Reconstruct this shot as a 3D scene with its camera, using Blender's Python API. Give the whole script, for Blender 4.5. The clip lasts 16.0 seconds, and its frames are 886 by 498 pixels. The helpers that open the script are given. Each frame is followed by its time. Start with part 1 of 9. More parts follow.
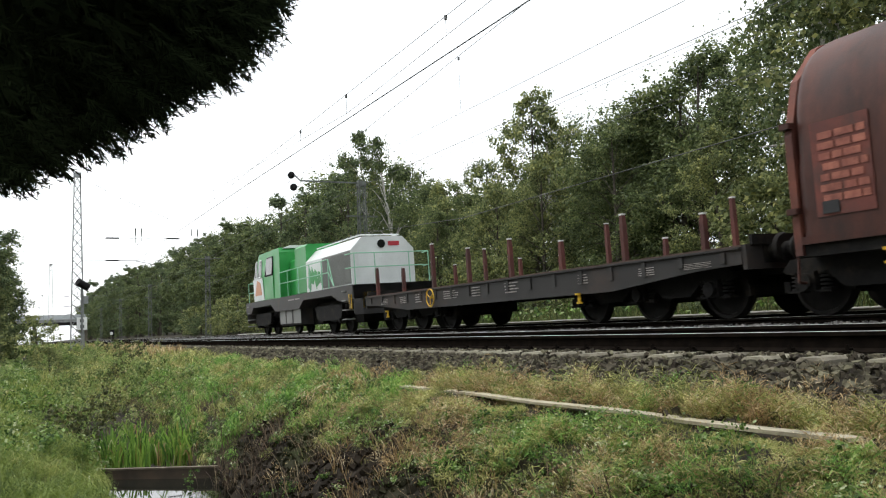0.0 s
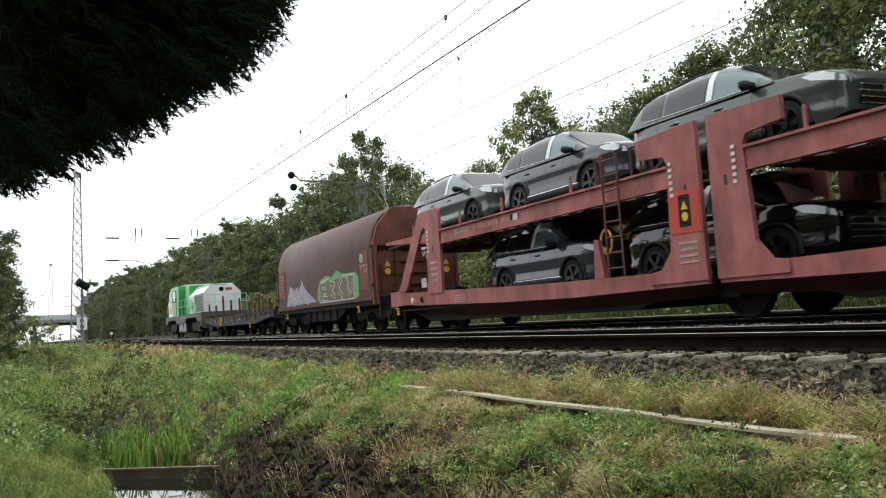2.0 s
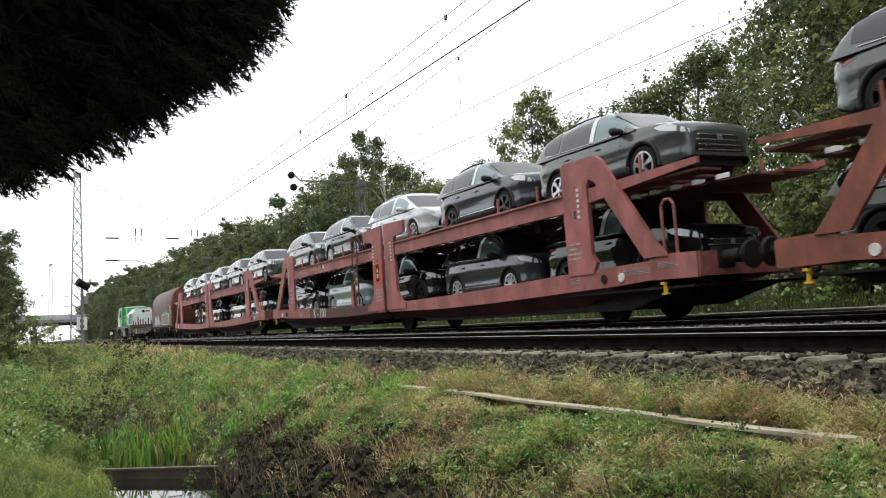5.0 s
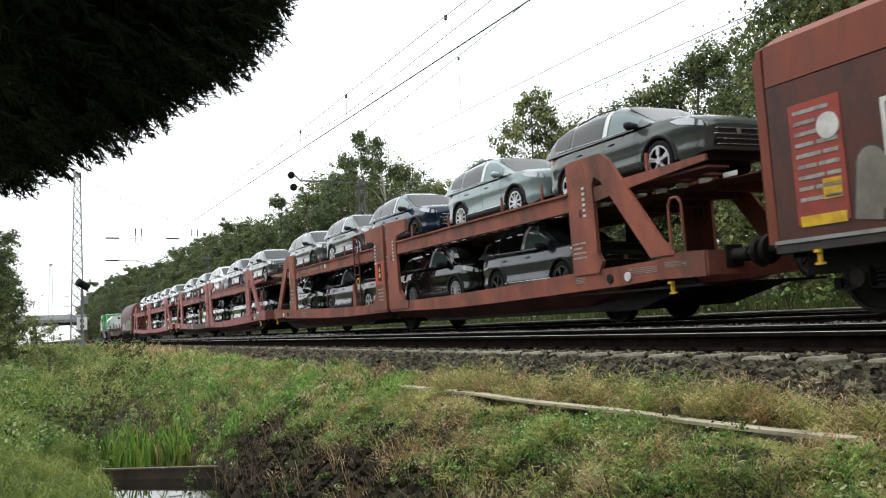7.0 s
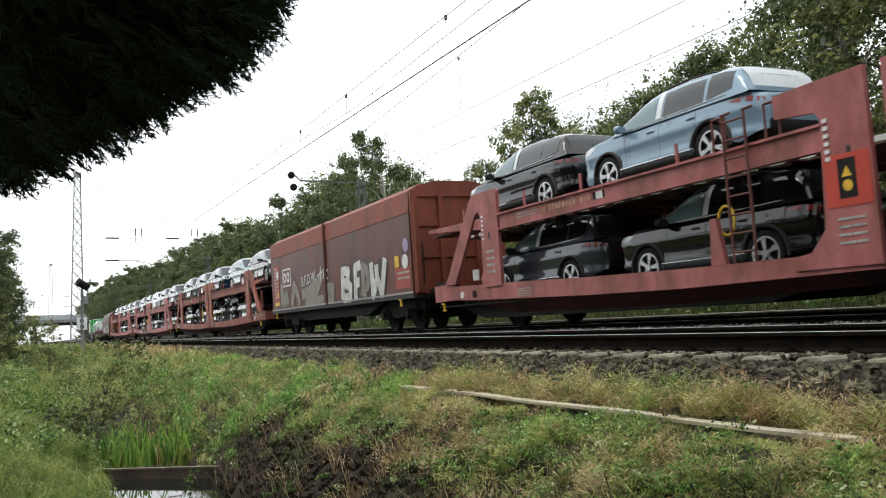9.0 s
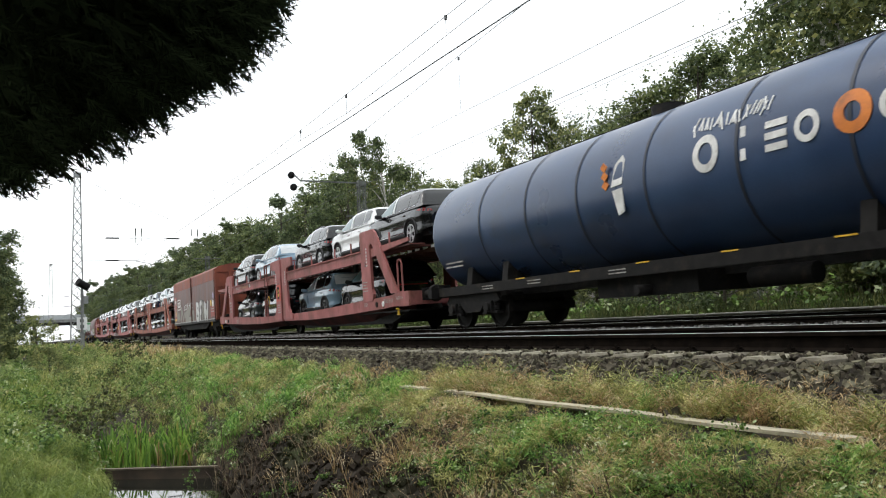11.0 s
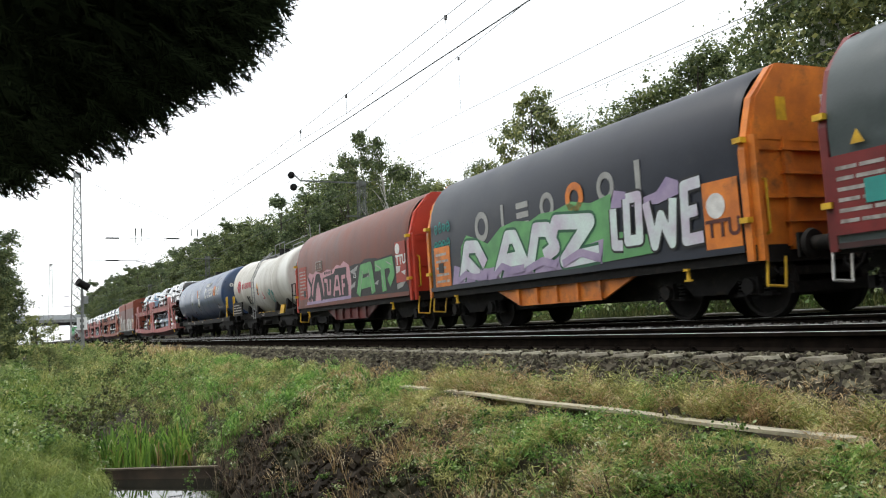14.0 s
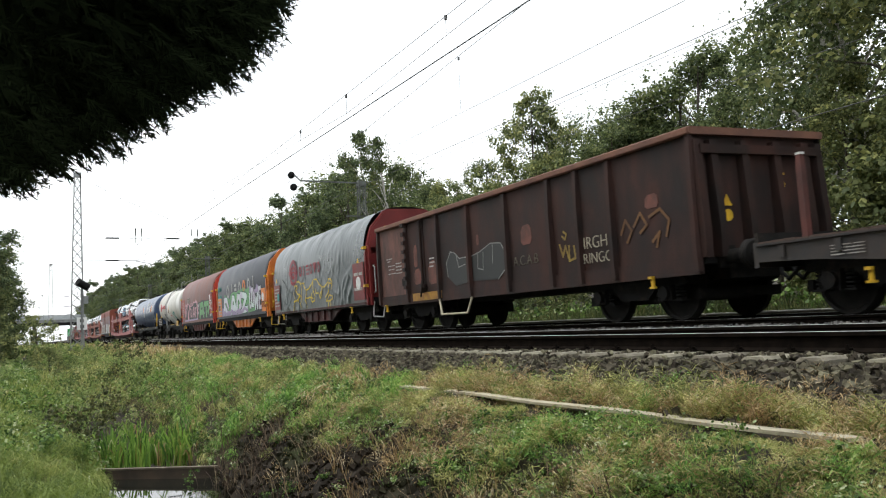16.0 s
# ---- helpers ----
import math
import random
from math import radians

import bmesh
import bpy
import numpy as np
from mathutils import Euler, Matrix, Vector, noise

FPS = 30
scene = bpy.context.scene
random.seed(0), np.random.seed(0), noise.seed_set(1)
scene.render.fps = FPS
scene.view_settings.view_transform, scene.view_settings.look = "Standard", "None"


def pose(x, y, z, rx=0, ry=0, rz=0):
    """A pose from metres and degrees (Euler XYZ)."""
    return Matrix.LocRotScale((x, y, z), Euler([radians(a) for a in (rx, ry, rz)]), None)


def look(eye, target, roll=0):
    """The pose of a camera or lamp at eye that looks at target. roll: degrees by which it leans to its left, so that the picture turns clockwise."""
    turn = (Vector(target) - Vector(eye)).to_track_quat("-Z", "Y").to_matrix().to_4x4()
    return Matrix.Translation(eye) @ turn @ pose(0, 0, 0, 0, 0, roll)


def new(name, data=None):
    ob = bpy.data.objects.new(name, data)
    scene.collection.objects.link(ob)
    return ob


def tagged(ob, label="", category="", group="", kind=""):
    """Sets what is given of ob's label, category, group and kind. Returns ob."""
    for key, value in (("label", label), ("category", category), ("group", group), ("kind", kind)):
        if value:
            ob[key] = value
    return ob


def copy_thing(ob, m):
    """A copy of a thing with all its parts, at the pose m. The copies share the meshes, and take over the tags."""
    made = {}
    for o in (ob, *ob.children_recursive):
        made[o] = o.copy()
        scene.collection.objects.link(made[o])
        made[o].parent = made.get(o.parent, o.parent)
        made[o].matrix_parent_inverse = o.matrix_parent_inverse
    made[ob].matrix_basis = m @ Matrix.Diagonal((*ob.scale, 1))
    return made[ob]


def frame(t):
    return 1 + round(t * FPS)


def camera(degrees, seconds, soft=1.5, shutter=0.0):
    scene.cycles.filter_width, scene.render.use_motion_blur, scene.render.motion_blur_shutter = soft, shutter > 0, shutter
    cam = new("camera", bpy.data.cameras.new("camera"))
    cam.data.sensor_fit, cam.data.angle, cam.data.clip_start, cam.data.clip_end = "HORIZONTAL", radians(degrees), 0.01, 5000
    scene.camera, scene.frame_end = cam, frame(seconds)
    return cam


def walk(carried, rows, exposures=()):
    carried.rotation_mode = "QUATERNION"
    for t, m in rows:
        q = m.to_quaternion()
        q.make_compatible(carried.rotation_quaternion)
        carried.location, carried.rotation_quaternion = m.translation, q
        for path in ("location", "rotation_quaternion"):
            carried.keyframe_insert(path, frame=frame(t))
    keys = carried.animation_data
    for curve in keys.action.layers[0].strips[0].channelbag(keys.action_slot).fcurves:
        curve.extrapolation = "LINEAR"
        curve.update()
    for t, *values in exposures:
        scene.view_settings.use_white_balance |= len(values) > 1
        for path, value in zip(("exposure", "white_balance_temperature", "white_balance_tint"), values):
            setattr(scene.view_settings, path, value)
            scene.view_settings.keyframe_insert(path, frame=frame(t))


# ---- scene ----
# ---- camera ----
cam = camera(55.18, 16.0, soft=1.15, shutter=0.08)
EYE = Matrix.Translation((0, 0, 0.162))
YAW, PITCH, ROLL = 63.91, 5.254, -2.26
AIM = EYE @ Matrix.Rotation(radians(YAW), 4, "Z") @ Matrix.Rotation(radians(90 + PITCH), 4, "X") @ Matrix.Rotation(radians(ROLL), 4, "Z")
walk(cam, [(0, AIM), (16, AIM)], exposures=[(0, 0.68), (16, 0.68)])

# ---- world and light: a bright overcast day ----
SUN_UP, SUN_ROUND = radians(60), radians(215)
world = bpy.data.worlds.new("overcast_sky")
scene.world = world
world.use_nodes = True
wn = world.node_tree.nodes
wl = world.node_tree.links
sky = wn.new("ShaderNodeTexSky")
sky.sky_type, sky.sun_disc, sky.sun_elevation, sky.sun_rotation = "NISHITA", False, SUN_UP, SUN_ROUND
sky.dust_density, sky.air_density = 4.0, 1.0
veil = wn.new("ShaderNodeMix")
veil.data_type = "RGBA"
veil.inputs[0].default_value = 0.90
scaled = wn.new("ShaderNodeVectorMath")
scaled.operation = "SCALE"
scaled.inputs[3].default_value = 0.12
wl.new(sky.outputs[0], scaled.inputs[0])
wl.new(scaled.outputs[0], veil.inputs[6])
cloud_noise = wn.new("ShaderNodeTexNoise")
cloud_noise.inputs["Scale"].default_value, cloud_noise.inputs["Detail"].default_value = 2.2, 4
cloud_ramp = wn.new("ShaderNodeValToRGB")
cloud_ramp.color_ramp.elements[0].position, cloud_ramp.color_ramp.elements[0].color = 0.3, (0.80, 0.875, 0.92, 1)
cloud_ramp.color_ramp.elements[1].position, cloud_ramp.color_ramp.elements[1].color = 0.7, (0.985, 1.0, 1.0, 1)
wl.new(cloud_noise.outputs[0], cloud_ramp.inputs[0])
wl.new(cloud_ramp.outputs[0], veil.inputs[7])
wl.new(veil.outputs[2], wn["Background"].inputs[0])
wn["Background"].inputs[1].default_value = 1.12
sun = new("sun", bpy.data.lights.new("sun", "SUN"))
sun.data.energy, sun.data.angle, sun.data.color = 0.75, radians(20), (1.0, 0.97, 0.92)
sun.matrix_world = look((0, 0, 30), Vector((0, 0, 30)) - Vector((math.sin(SUN_ROUND) * math.cos(SUN_UP), math.cos(SUN_ROUND) * math.cos(SUN_UP), math.sin(SUN_UP))))


# ---- materials ----


def surface(name, a, b=None, rough=0.7, metal=0.0, scale=6.0, fine=60.0, bump=0.2, dirt=None, dirt_amount=0.5, coat=0.0, streak=1.0, per=0.0, island=0.0, clear=0.0, spec=0.5):
    """A worn surface: two colours mixed by a coarse noise, darker fine grain, dirt patches, relief. per, island: how much each object or island differs."""
    m = bpy.data.materials.new(name)
    m.use_nodes = True
    n, l = m.node_tree.nodes, m.node_tree.links
    s = n["Principled BSDF"]
    b = b or tuple(c * 0.7 for c in a[:3]) + (1,)
    co = n.new("ShaderNodeTexCoord")
    mp = n.new("ShaderNodeMapping")
    mp.inputs["Scale"].default_value = (1, 1, 1 / streak)
    l.new(co.outputs["Object"], mp.inputs[0])
    big = n.new("ShaderNodeTexNoise")
    big.inputs["Scale"].default_value, big.inputs["Detail"].default_value = scale, 5
    l.new(mp.outputs[0], big.inputs["Vector"])
    small = n.new("ShaderNodeTexNoise")
    small.inputs["Scale"].default_value, small.inputs["Detail"].default_value = fine, 3
    l.new(co.outputs["Object"], small.inputs["Vector"])
    ramp = n.new("ShaderNodeValToRGB")
    ramp.color_ramp.elements[0].position, ramp.color_ramp.elements[0].color = 0.35, b
    ramp.color_ramp.elements[1].position, ramp.color_ramp.elements[1].color = 0.65, a
    l.new(big.outputs[0], ramp.inputs[0])
    out = ramp.outputs[0]
    if dirt:
        d = n.new("ShaderNodeTexNoise")
        d.inputs["Scale"].default_value, d.inputs["Detail"].default_value, d.inputs["Roughness"].default_value = scale * 0.45, 8, 0.7
        l.new(mp.outputs[0], d.inputs["Vector"])
        r2 = n.new("ShaderNodeValToRGB")
        r2.color_ramp.elements[0].position, r2.color_ramp.elements[1].position = 0.62 - 0.3 * dirt_amount, 0.72 - 0.1 * dirt_amount
        l.new(d.outputs[0], r2.inputs[0])
        mx = n.new("ShaderNodeMix")
        mx.data_type = "RGBA"
        l.new(r2.outputs[0], mx.inputs[0])
        l.new(out, mx.inputs[6])
        mx.inputs[7].default_value = dirt
        out = mx.outputs[2]
    hs = n.new("ShaderNodeHueSaturation")
    v = n.new("ShaderNodeMapRange")
    v.inputs[3].default_value, v.inputs[4].default_value = 0.82, 1.15
    l.new(small.outputs[0], v.inputs[0])
    val = v.outputs[0]
    if per or island:
        src = n.new("ShaderNodeObjectInfo").outputs["Random"] if per else n.new("ShaderNodeNewGeometry").outputs["Random Per Island"]
        k = per or island
        v2 = n.new("ShaderNodeMapRange")
        v2.inputs[3].default_value, v2.inputs[4].default_value = 1 - k, 1 + k
        l.new(src, v2.inputs[0])
        mu = n.new("ShaderNodeMath")
        mu.operation = "MULTIPLY"
        l.new(val, mu.inputs[0])
        l.new(v2.outputs[0], mu.inputs[1])
        val = mu.outputs[0]
        v3 = n.new("ShaderNodeMapRange")
        v3.inputs[3].default_value, v3.inputs[4].default_value = 0.5 - 0.05 * k, 0.5 + 0.05 * k
        l.new(src, v3.inputs[0])
        l.new(v3.outputs[0], hs.inputs["Hue"])
    l.new(val, hs.inputs["Value"])
    l.new(out, hs.inputs["Color"])
    l.new(hs.outputs[0], s.inputs["Base Color"])
    rr = n.new("ShaderNodeMapRange")
    rr.inputs[3].default_value, rr.inputs[4].default_value = max(rough - 0.12, 0.03), min(rough + 0.15, 1)
    l.new(big.outputs[0], rr.inputs[0])
    l.new(rr.outputs[0], s.inputs["Roughness"])
    s.inputs["Metallic"].default_value = metal
    s.inputs["Specular IOR Level"].default_value = spec
    s.inputs["Coat Weight"].default_value = coat
    s.inputs["Coat Roughness"].default_value = 0.04
    if clear:
        s.inputs["Transmission Weight"].default_value = clear
    if bump:
        bp = n.new("ShaderNodeBump")
        bp.inputs["Strength"].default_value, bp.inputs["Distance"].default_value = bump, 0.01
        l.new(small.outputs[0], bp.inputs["Height"])
        l.new(bp.outputs[0], s.inputs["Normal"])
    return m


def leafy(name, a, b, tip=None, thin=0.35, scale=1.3, own=0.75, amp=1.0):
    """Foliage: colour by island (own) and by a coarse noise (amp), some light passing through."""
    m = bpy.data.materials.new(name)
    m.use_nodes = True
    n, l = m.node_tree.nodes, m.node_tree.links
    s = n["Principled BSDF"]
    geo = n.new("ShaderNodeNewGeometry")
    co = n.new("ShaderNodeTexCoord")
    big = n.new("ShaderNodeTexNoise")
    big.inputs["Scale"].default_value, big.inputs["Detail"].default_value = scale, 3
    l.new(co.outputs["Object"], big.inputs["Vector"])
    add = n.new("ShaderNodeMath")
    add.operation = "MULTIPLY_ADD"
    l.new(geo.outputs["Random Per Island"], add.inputs[0])
    add.inputs[1].default_value = own
    sh = n.new("ShaderNodeMath")
    sh.operation = "MULTIPLY_ADD"
    l.new(big.outputs[0], sh.inputs[0])
    sh.inputs[1].default_value, sh.inputs[2].default_value = amp, 0.515 - 0.5 * amp - 0.5 * own
    l.new(sh.outputs[0], add.inputs[2])
    ramp = n.new("ShaderNodeValToRGB")
    ramp.color_ramp.elements[0].position, ramp.color_ramp.elements[0].color = 0.2, b
    ramp.color_ramp.elements[1].position, ramp.color_ramp.elements[1].color = 0.7, a
    if tip:
        e = ramp.color_ramp.elements.new(0.93)
        e.color = tip
    l.new(add.outputs[0], ramp.inputs[0])
    l.new(ramp.outputs[0], s.inputs["Base Color"])
    s.inputs["Roughness"].default_value = 0.6
    s.inputs["Specular IOR Level"].default_value = 0.3
    if thin:
        tr = n.new("ShaderNodeBsdfTranslucent")
        l.new(ramp.outputs[0], tr.inputs[0])
        mx = n.new("ShaderNodeMixShader")
        mx.inputs[0].default_value = thin
        l.new(s.outputs[0], mx.inputs[1])
        l.new(tr.outputs[0], mx.inputs[2])
        l.new(mx.outputs[0], n["Material Output"].inputs[0])
    return m


def glassy(name, col, rough=0.05):
    m = bpy.data.materials.new(name)
    m.use_nodes = True
    s = m.node_tree.nodes["Principled BSDF"]
    s.inputs["Base Color"].default_value, s.inputs["Roughness"].default_value = col, rough
    s.inputs["Specular IOR Level"].default_value = 0.6
    return m


BLACK = surface("black_underframe", (0.021, 0.02, 0.019, 1), (0.012, 0.011, 0.011, 1), 0.7, dirt=(0.04, 0.033, 0.026, 1), dirt_amount=0.3, spec=0.12)
WHEEL = surface("wheel_steel", (0.026, 0.023, 0.021, 1), (0.015, 0.014, 0.013, 1), 0.7, 0.0, spec=0.15)
STEEL = surface("polished_rail_head", (0.78, 0.78, 0.76, 1), (0.6, 0.6, 0.59, 1), 0.42, 0.35, 3, 120, 0.05)
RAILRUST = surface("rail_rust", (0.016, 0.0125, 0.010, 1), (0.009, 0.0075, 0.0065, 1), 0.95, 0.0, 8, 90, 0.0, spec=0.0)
CONCRETE = surface("sleeper_concrete", (0.3, 0.275, 0.21, 1), (0.16, 0.145, 0.11, 1), 0.9, 0, 5, 70, 0.4, dirt=(0.1, 0.085, 0.06, 1), dirt_amount=0.5, per=0.2, spec=0.2)
STONE = surface("ballast_stone", (0.14, 0.122, 0.085, 1), (0.034, 0.03, 0.022, 1), 0.92, 0, 9, 80, 0.5, island=0.55, spec=0.15)
WETSTONE = surface("wet_ballast_stone", (0.13, 0.12, 0.11, 1), (0.035, 0.032, 0.03, 1), 0.35, 0, 9, 80, 0.5, island=0.6)
SOIL = surface("bank_soil", (0.05, 0.038, 0.026, 1), (0.018, 0.014, 0.010, 1), 0.95, 0, 1.2, 30, 0.8, dirt=(0.04, 0.05, 0.016, 1), dirt_amount=0.4, spec=0.2)
# bed coloured near black to stand for the shade between the loose stones
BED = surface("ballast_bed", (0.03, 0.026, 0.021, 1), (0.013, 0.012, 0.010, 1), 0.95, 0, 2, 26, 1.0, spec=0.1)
WOOD = surface("weathered_board", (0.52, 0.47, 0.34, 1), (0.38, 0.33, 0.23, 1), 0.85, 0, 3, 60, 0.3, dirt=(0.12, 0.1, 0.07, 1), dirt_amount=0.3)
DARKWOOD = surface("wet_board", (0.11, 0.075, 0.05, 1), (0.05, 0.035, 0.025, 1), 0.7, 0, 4, 60, 0.3)
GALV = surface("galvanised_lattice", (0.3, 0.31, 0.31, 1), (0.2, 0.2, 0.2, 1), 0.6, 0.3, 5, 60)
WIRE = surface("copper_wire", (0.12, 0.12, 0.12, 1), (0.07, 0.07, 0.07, 1), 0.6, 0.3)
BARK = surface("bark", (0.09, 0.075, 0.055, 1), (0.04, 0.032, 0.025, 1), 0.95, 0, 6, 30, 0.8)
BIRCH = surface("birch_bark", (0.62, 0.6, 0.55, 1), (0.25, 0.23, 0.2, 1), 0.85, 0, 5, 20, 0.5, streak=0.2)
GRAFF_W = surface("graffiti_white", (0.62, 0.62, 0.6, 1), (0.45, 0.45, 0.44, 1), 0.6, 0, 4)
WHITE = surface("white_marking", (0.72, 0.71, 0.69, 1), (0.55, 0.54, 0.52, 1), 0.55, 0, 6, dirt=(0.3, 0.27, 0.24, 1), dirt_amount=0.2)
YELLOW = surface("yellow_paint", (0.75, 0.46, 0.02, 1), (0.5, 0.29, 0.02, 1), 0.5, 0, 6)
ORANGE = surface("orange_paint", (0.72, 0.22, 0.025, 1), (0.5, 0.14, 0.02, 1), 0.5, 0, 3, dirt=(0.16, 0.07, 0.03, 1), dirt_amount=0.3)
RUBBER = surface("rubber", (0.014, 0.014, 0.014, 1), (0.009, 0.009, 0.009, 1), 0.85, 0, 20, 80, spec=0.2)
GLASS = glassy("tinted_glass", (0.012, 0.014, 0.014, 1))
CLEARGLASS = glassy("light_glass", (0.13, 0.19, 0.2, 1))
LAMPGLASS = glassy("headlamp_glass", (0.6, 0.63, 0.66, 1), 0.08)


# ---- mesh tools ----
class Mesh:
    """Collects points and faces of one part."""

    def __init__(self):
        self.v, self.f, self.smooth = [], [], []

    def add(self, vs, fs, smooth=False):
        k = len(self.v)
        self.v += [tuple(p) for p in vs]
        self.f += [tuple(i + k for i in f) for f in fs]
        self.smooth += [smooth] * len(fs)
        return self

    def box(self, x0, x1, y0, y1, z0, z1, e=0.0):
        """A box; e: chamfer of its edges along x."""
        if e <= 0:
            p = [(x, y, z) for x in (x0, x1) for y in (y0, y1) for z in (z0, z1)]
            return self.add(p, [(0, 1, 3, 2), (4, 6, 7, 5), (0, 4, 5, 1), (2, 3, 7, 6), (0, 2, 6, 4), (1, 5, 7, 3)])
        return self.prism([(y0 + e, z0), (y1 - e, z0), (y1, z0 + e), (y1, z1 - e), (y1 - e, z1), (y0 + e, z1), (y0, z1 - e), (y0, z0 + e)], x0, x1)

    def prism(self, prof, x0, x1, axis="x", smooth=False):
        """A closed outline drawn out along an axis: (y, z) along x, (x, z) along y, (x, y) along z."""
        n = len(prof)
        at = {"x": lambda p, t: (t, p[0], p[1]), "y": lambda p, t: (p[0], t, p[1]), "z": lambda p, t: (p[0], p[1], t)}[axis]
        vs = [at(p, t) for t in (x0, x1) for p in prof]
        self.add(vs, [(i, (i + 1) % n, n + (i + 1) % n, n + i) for i in range(n)], smooth)
        return self.add(vs, [tuple(range(n))[::-1], tuple(range(n, 2 * n))])

    def loft(self, rings, closed=True, caps=True, smooth=True):
        n = len(rings[0])
        vs = [p for r in rings for p in r]
        m = n if closed else n - 1
        self.add(vs, [(j * n + i, j * n + (i + 1) % n, (j + 1) * n + (i + 1) % n, (j + 1) * n + i) for j in range(len(rings) - 1) for i in range(m)], smooth)
        if caps:
            self.add(rings[0], [tuple(range(n))[::-1]])
            self.add(rings[-1], [tuple(range(n))])
        return self

    def rod(self, a, b, r, n=8, r2=None, smooth=True):
        a, b = Vector(a), Vector(b)
        q = (b - a).to_track_quat("Z", "Y")
        ring = lambda c, rr: [c + q @ Vector((rr * math.cos(2 * math.pi * i / n), rr * math.sin(2 * math.pi * i / n), 0)) for i in range(n)]
        return self.loft([ring(a, r), ring(b, r if r2 is None else r2)], smooth=smooth)

    def path(self, pts, r, n=6):
        for a, b in zip(pts, pts[1:]):
            self.rod(a, b, r, n)
        return self

    def bar(self, a, b, w, h):
        """A rectangular bar from a to b, w wide level and h high."""
        a, b = Vector(a), Vector(b)
        d = (b - a).normalized()
        s = d.cross(Vector((0, 0, 1)))
        s = s.normalized() if s.length > 1e-3 else Vector((1, 0, 0))
        u = s.cross(d)
        ring = lambda c: [c + s * i * w / 2 + u * j * h / 2 for i, j in ((-1, -1), (1, -1), (1, 1), (-1, 1))]
        return self.loft([ring(a), ring(b)], smooth=False)

    def disc(self, c, r, axis="y", t=0.02, n=24, hole=0.0):
        """A disc or a ring of thickness t round c."""
        at = {"x": lambda p, q, d: (c[0] + d, c[1] + p, c[2] + q), "y": lambda p, q, d: (c[0] + p, c[1] + d, c[2] + q), "z": lambda p, q, d: (c[0] + p, c[1] + q, c[2] + d)}[axis]
        circ = lambda rr, d: [at(rr * math.cos(2 * math.pi * i / n), rr * math.sin(2 * math.pi * i / n), d) for i in range(n)]
        if hole:
            return self.loft([circ(hole, -t / 2), circ(r, -t / 2), circ(r, t / 2), circ(hole, t / 2), circ(hole, -t / 2)], caps=False, smooth=False)
        return self.loft([circ(r, -t / 2), circ(r, t / 2)], smooth=False)


def meshdata(name, m, mat):
    me = bpy.data.meshes.new(name)
    me.from_pydata(m.v, [], m.f)
    me.polygons.foreach_set("use_smooth", m.smooth)
    if mat:
        me.materials.append(mat)
    bm = bmesh.new()
    bm.from_mesh(me)
    bmesh.ops.recalc_face_normals(bm, faces=bm.faces)
    bm.to_mesh(me)
    bm.free()
    return me


def part(name, m, material, parent, label=""):
    ob = new(name, meshdata(name, m, material) if isinstance(m, Mesh) else m)
    ob.parent = parent
    return tagged(ob, label)


def thing(name, label, category, group="", kind="", at=None):
    ob = new(name)
    ob.empty_display_size = 0.2
    if at is not None:
        ob.matrix_basis = at
    return tagged(ob, label, category, group, kind)


def bulk(name, verts, faces, mat, smooth=False):
    """A mesh from number arrays, all faces with the same corner count."""
    me = bpy.data.meshes.new(name)
    verts, faces = np.asarray(verts, np.float32), np.asarray(faces, np.int32)
    k = faces.shape[1]
    me.vertices.add(len(verts))
    me.vertices.foreach_set("co", verts.ravel())
    me.loops.add(faces.size)
    me.loops.foreach_set("vertex_index", faces.ravel())
    me.polygons.add(len(faces))
    me.polygons.foreach_set("loop_start", np.arange(0, faces.size, k, dtype=np.int32))
    me.polygons.foreach_set("use_smooth", np.full(len(faces), smooth))
    me.materials.append(mat)
    me.update(calc_edges=True)
    return me


def lettering(name, words, size, mat, parent, m, label="", lean=0.0, bold=0.0):
    """Raised letters from the built-in font, standing upright on a side wall that faces -y."""
    cu = bpy.data.curves.new(name, "FONT")
    cu.body, cu.size, cu.extrude, cu.shear, cu.offset, cu.align_x, cu.align_y = words, size, 0.003, lean, bold, "CENTER", "CENTER"
    tmp = bpy.data.objects.new(name, cu)
    me = bpy.data.meshes.new_from_object(tmp)
    bpy.data.objects.remove(tmp)
    bpy.data.curves.remove(cu)
    me.materials.clear()
    me.materials.append(mat)
    me.transform(m @ pose(0, 0, 0, 90, 0, 0))
    return part(name, me, mat, parent, label)


MOVING = []
LEAN = 1.834


def travel(t):
    """Metres that the train has rolled after t seconds: it slowly gains speed."""
    return 13.0948 * t + 0.0183 * t * t


YC, ZC = 10.63, 0.158


def rolling(ob, s, w=0.0, u=0.0, turn=0.0, tip=0.0):
    """Registers a thing of the train: s metres along it, w across and u above the rails."""
    MOVING.append((ob, s, w, u, turn, tip))
    return ob


# ---- ground ----
PROFILE_Y = np.array([-900, -60, -6, 0.0, 0.3, 0.6, 0.9, 1.4, 1.9, 2.1, 2.5, 3.0, 3.6, 4.3, 5.0, 13.2, 14.5, 17, 22, 40, 120, 900])
PROFILE_Z = np.array([3.0, -0.6, -1.0, -1.12, -1.2, -1.36, -1.66, -1.80, -1.64, -1.36, -1.0, -0.76, -0.6, -0.53, -0.55, -0.25, 0.05, 0.35, 0.6, 2.0, 8, 40])


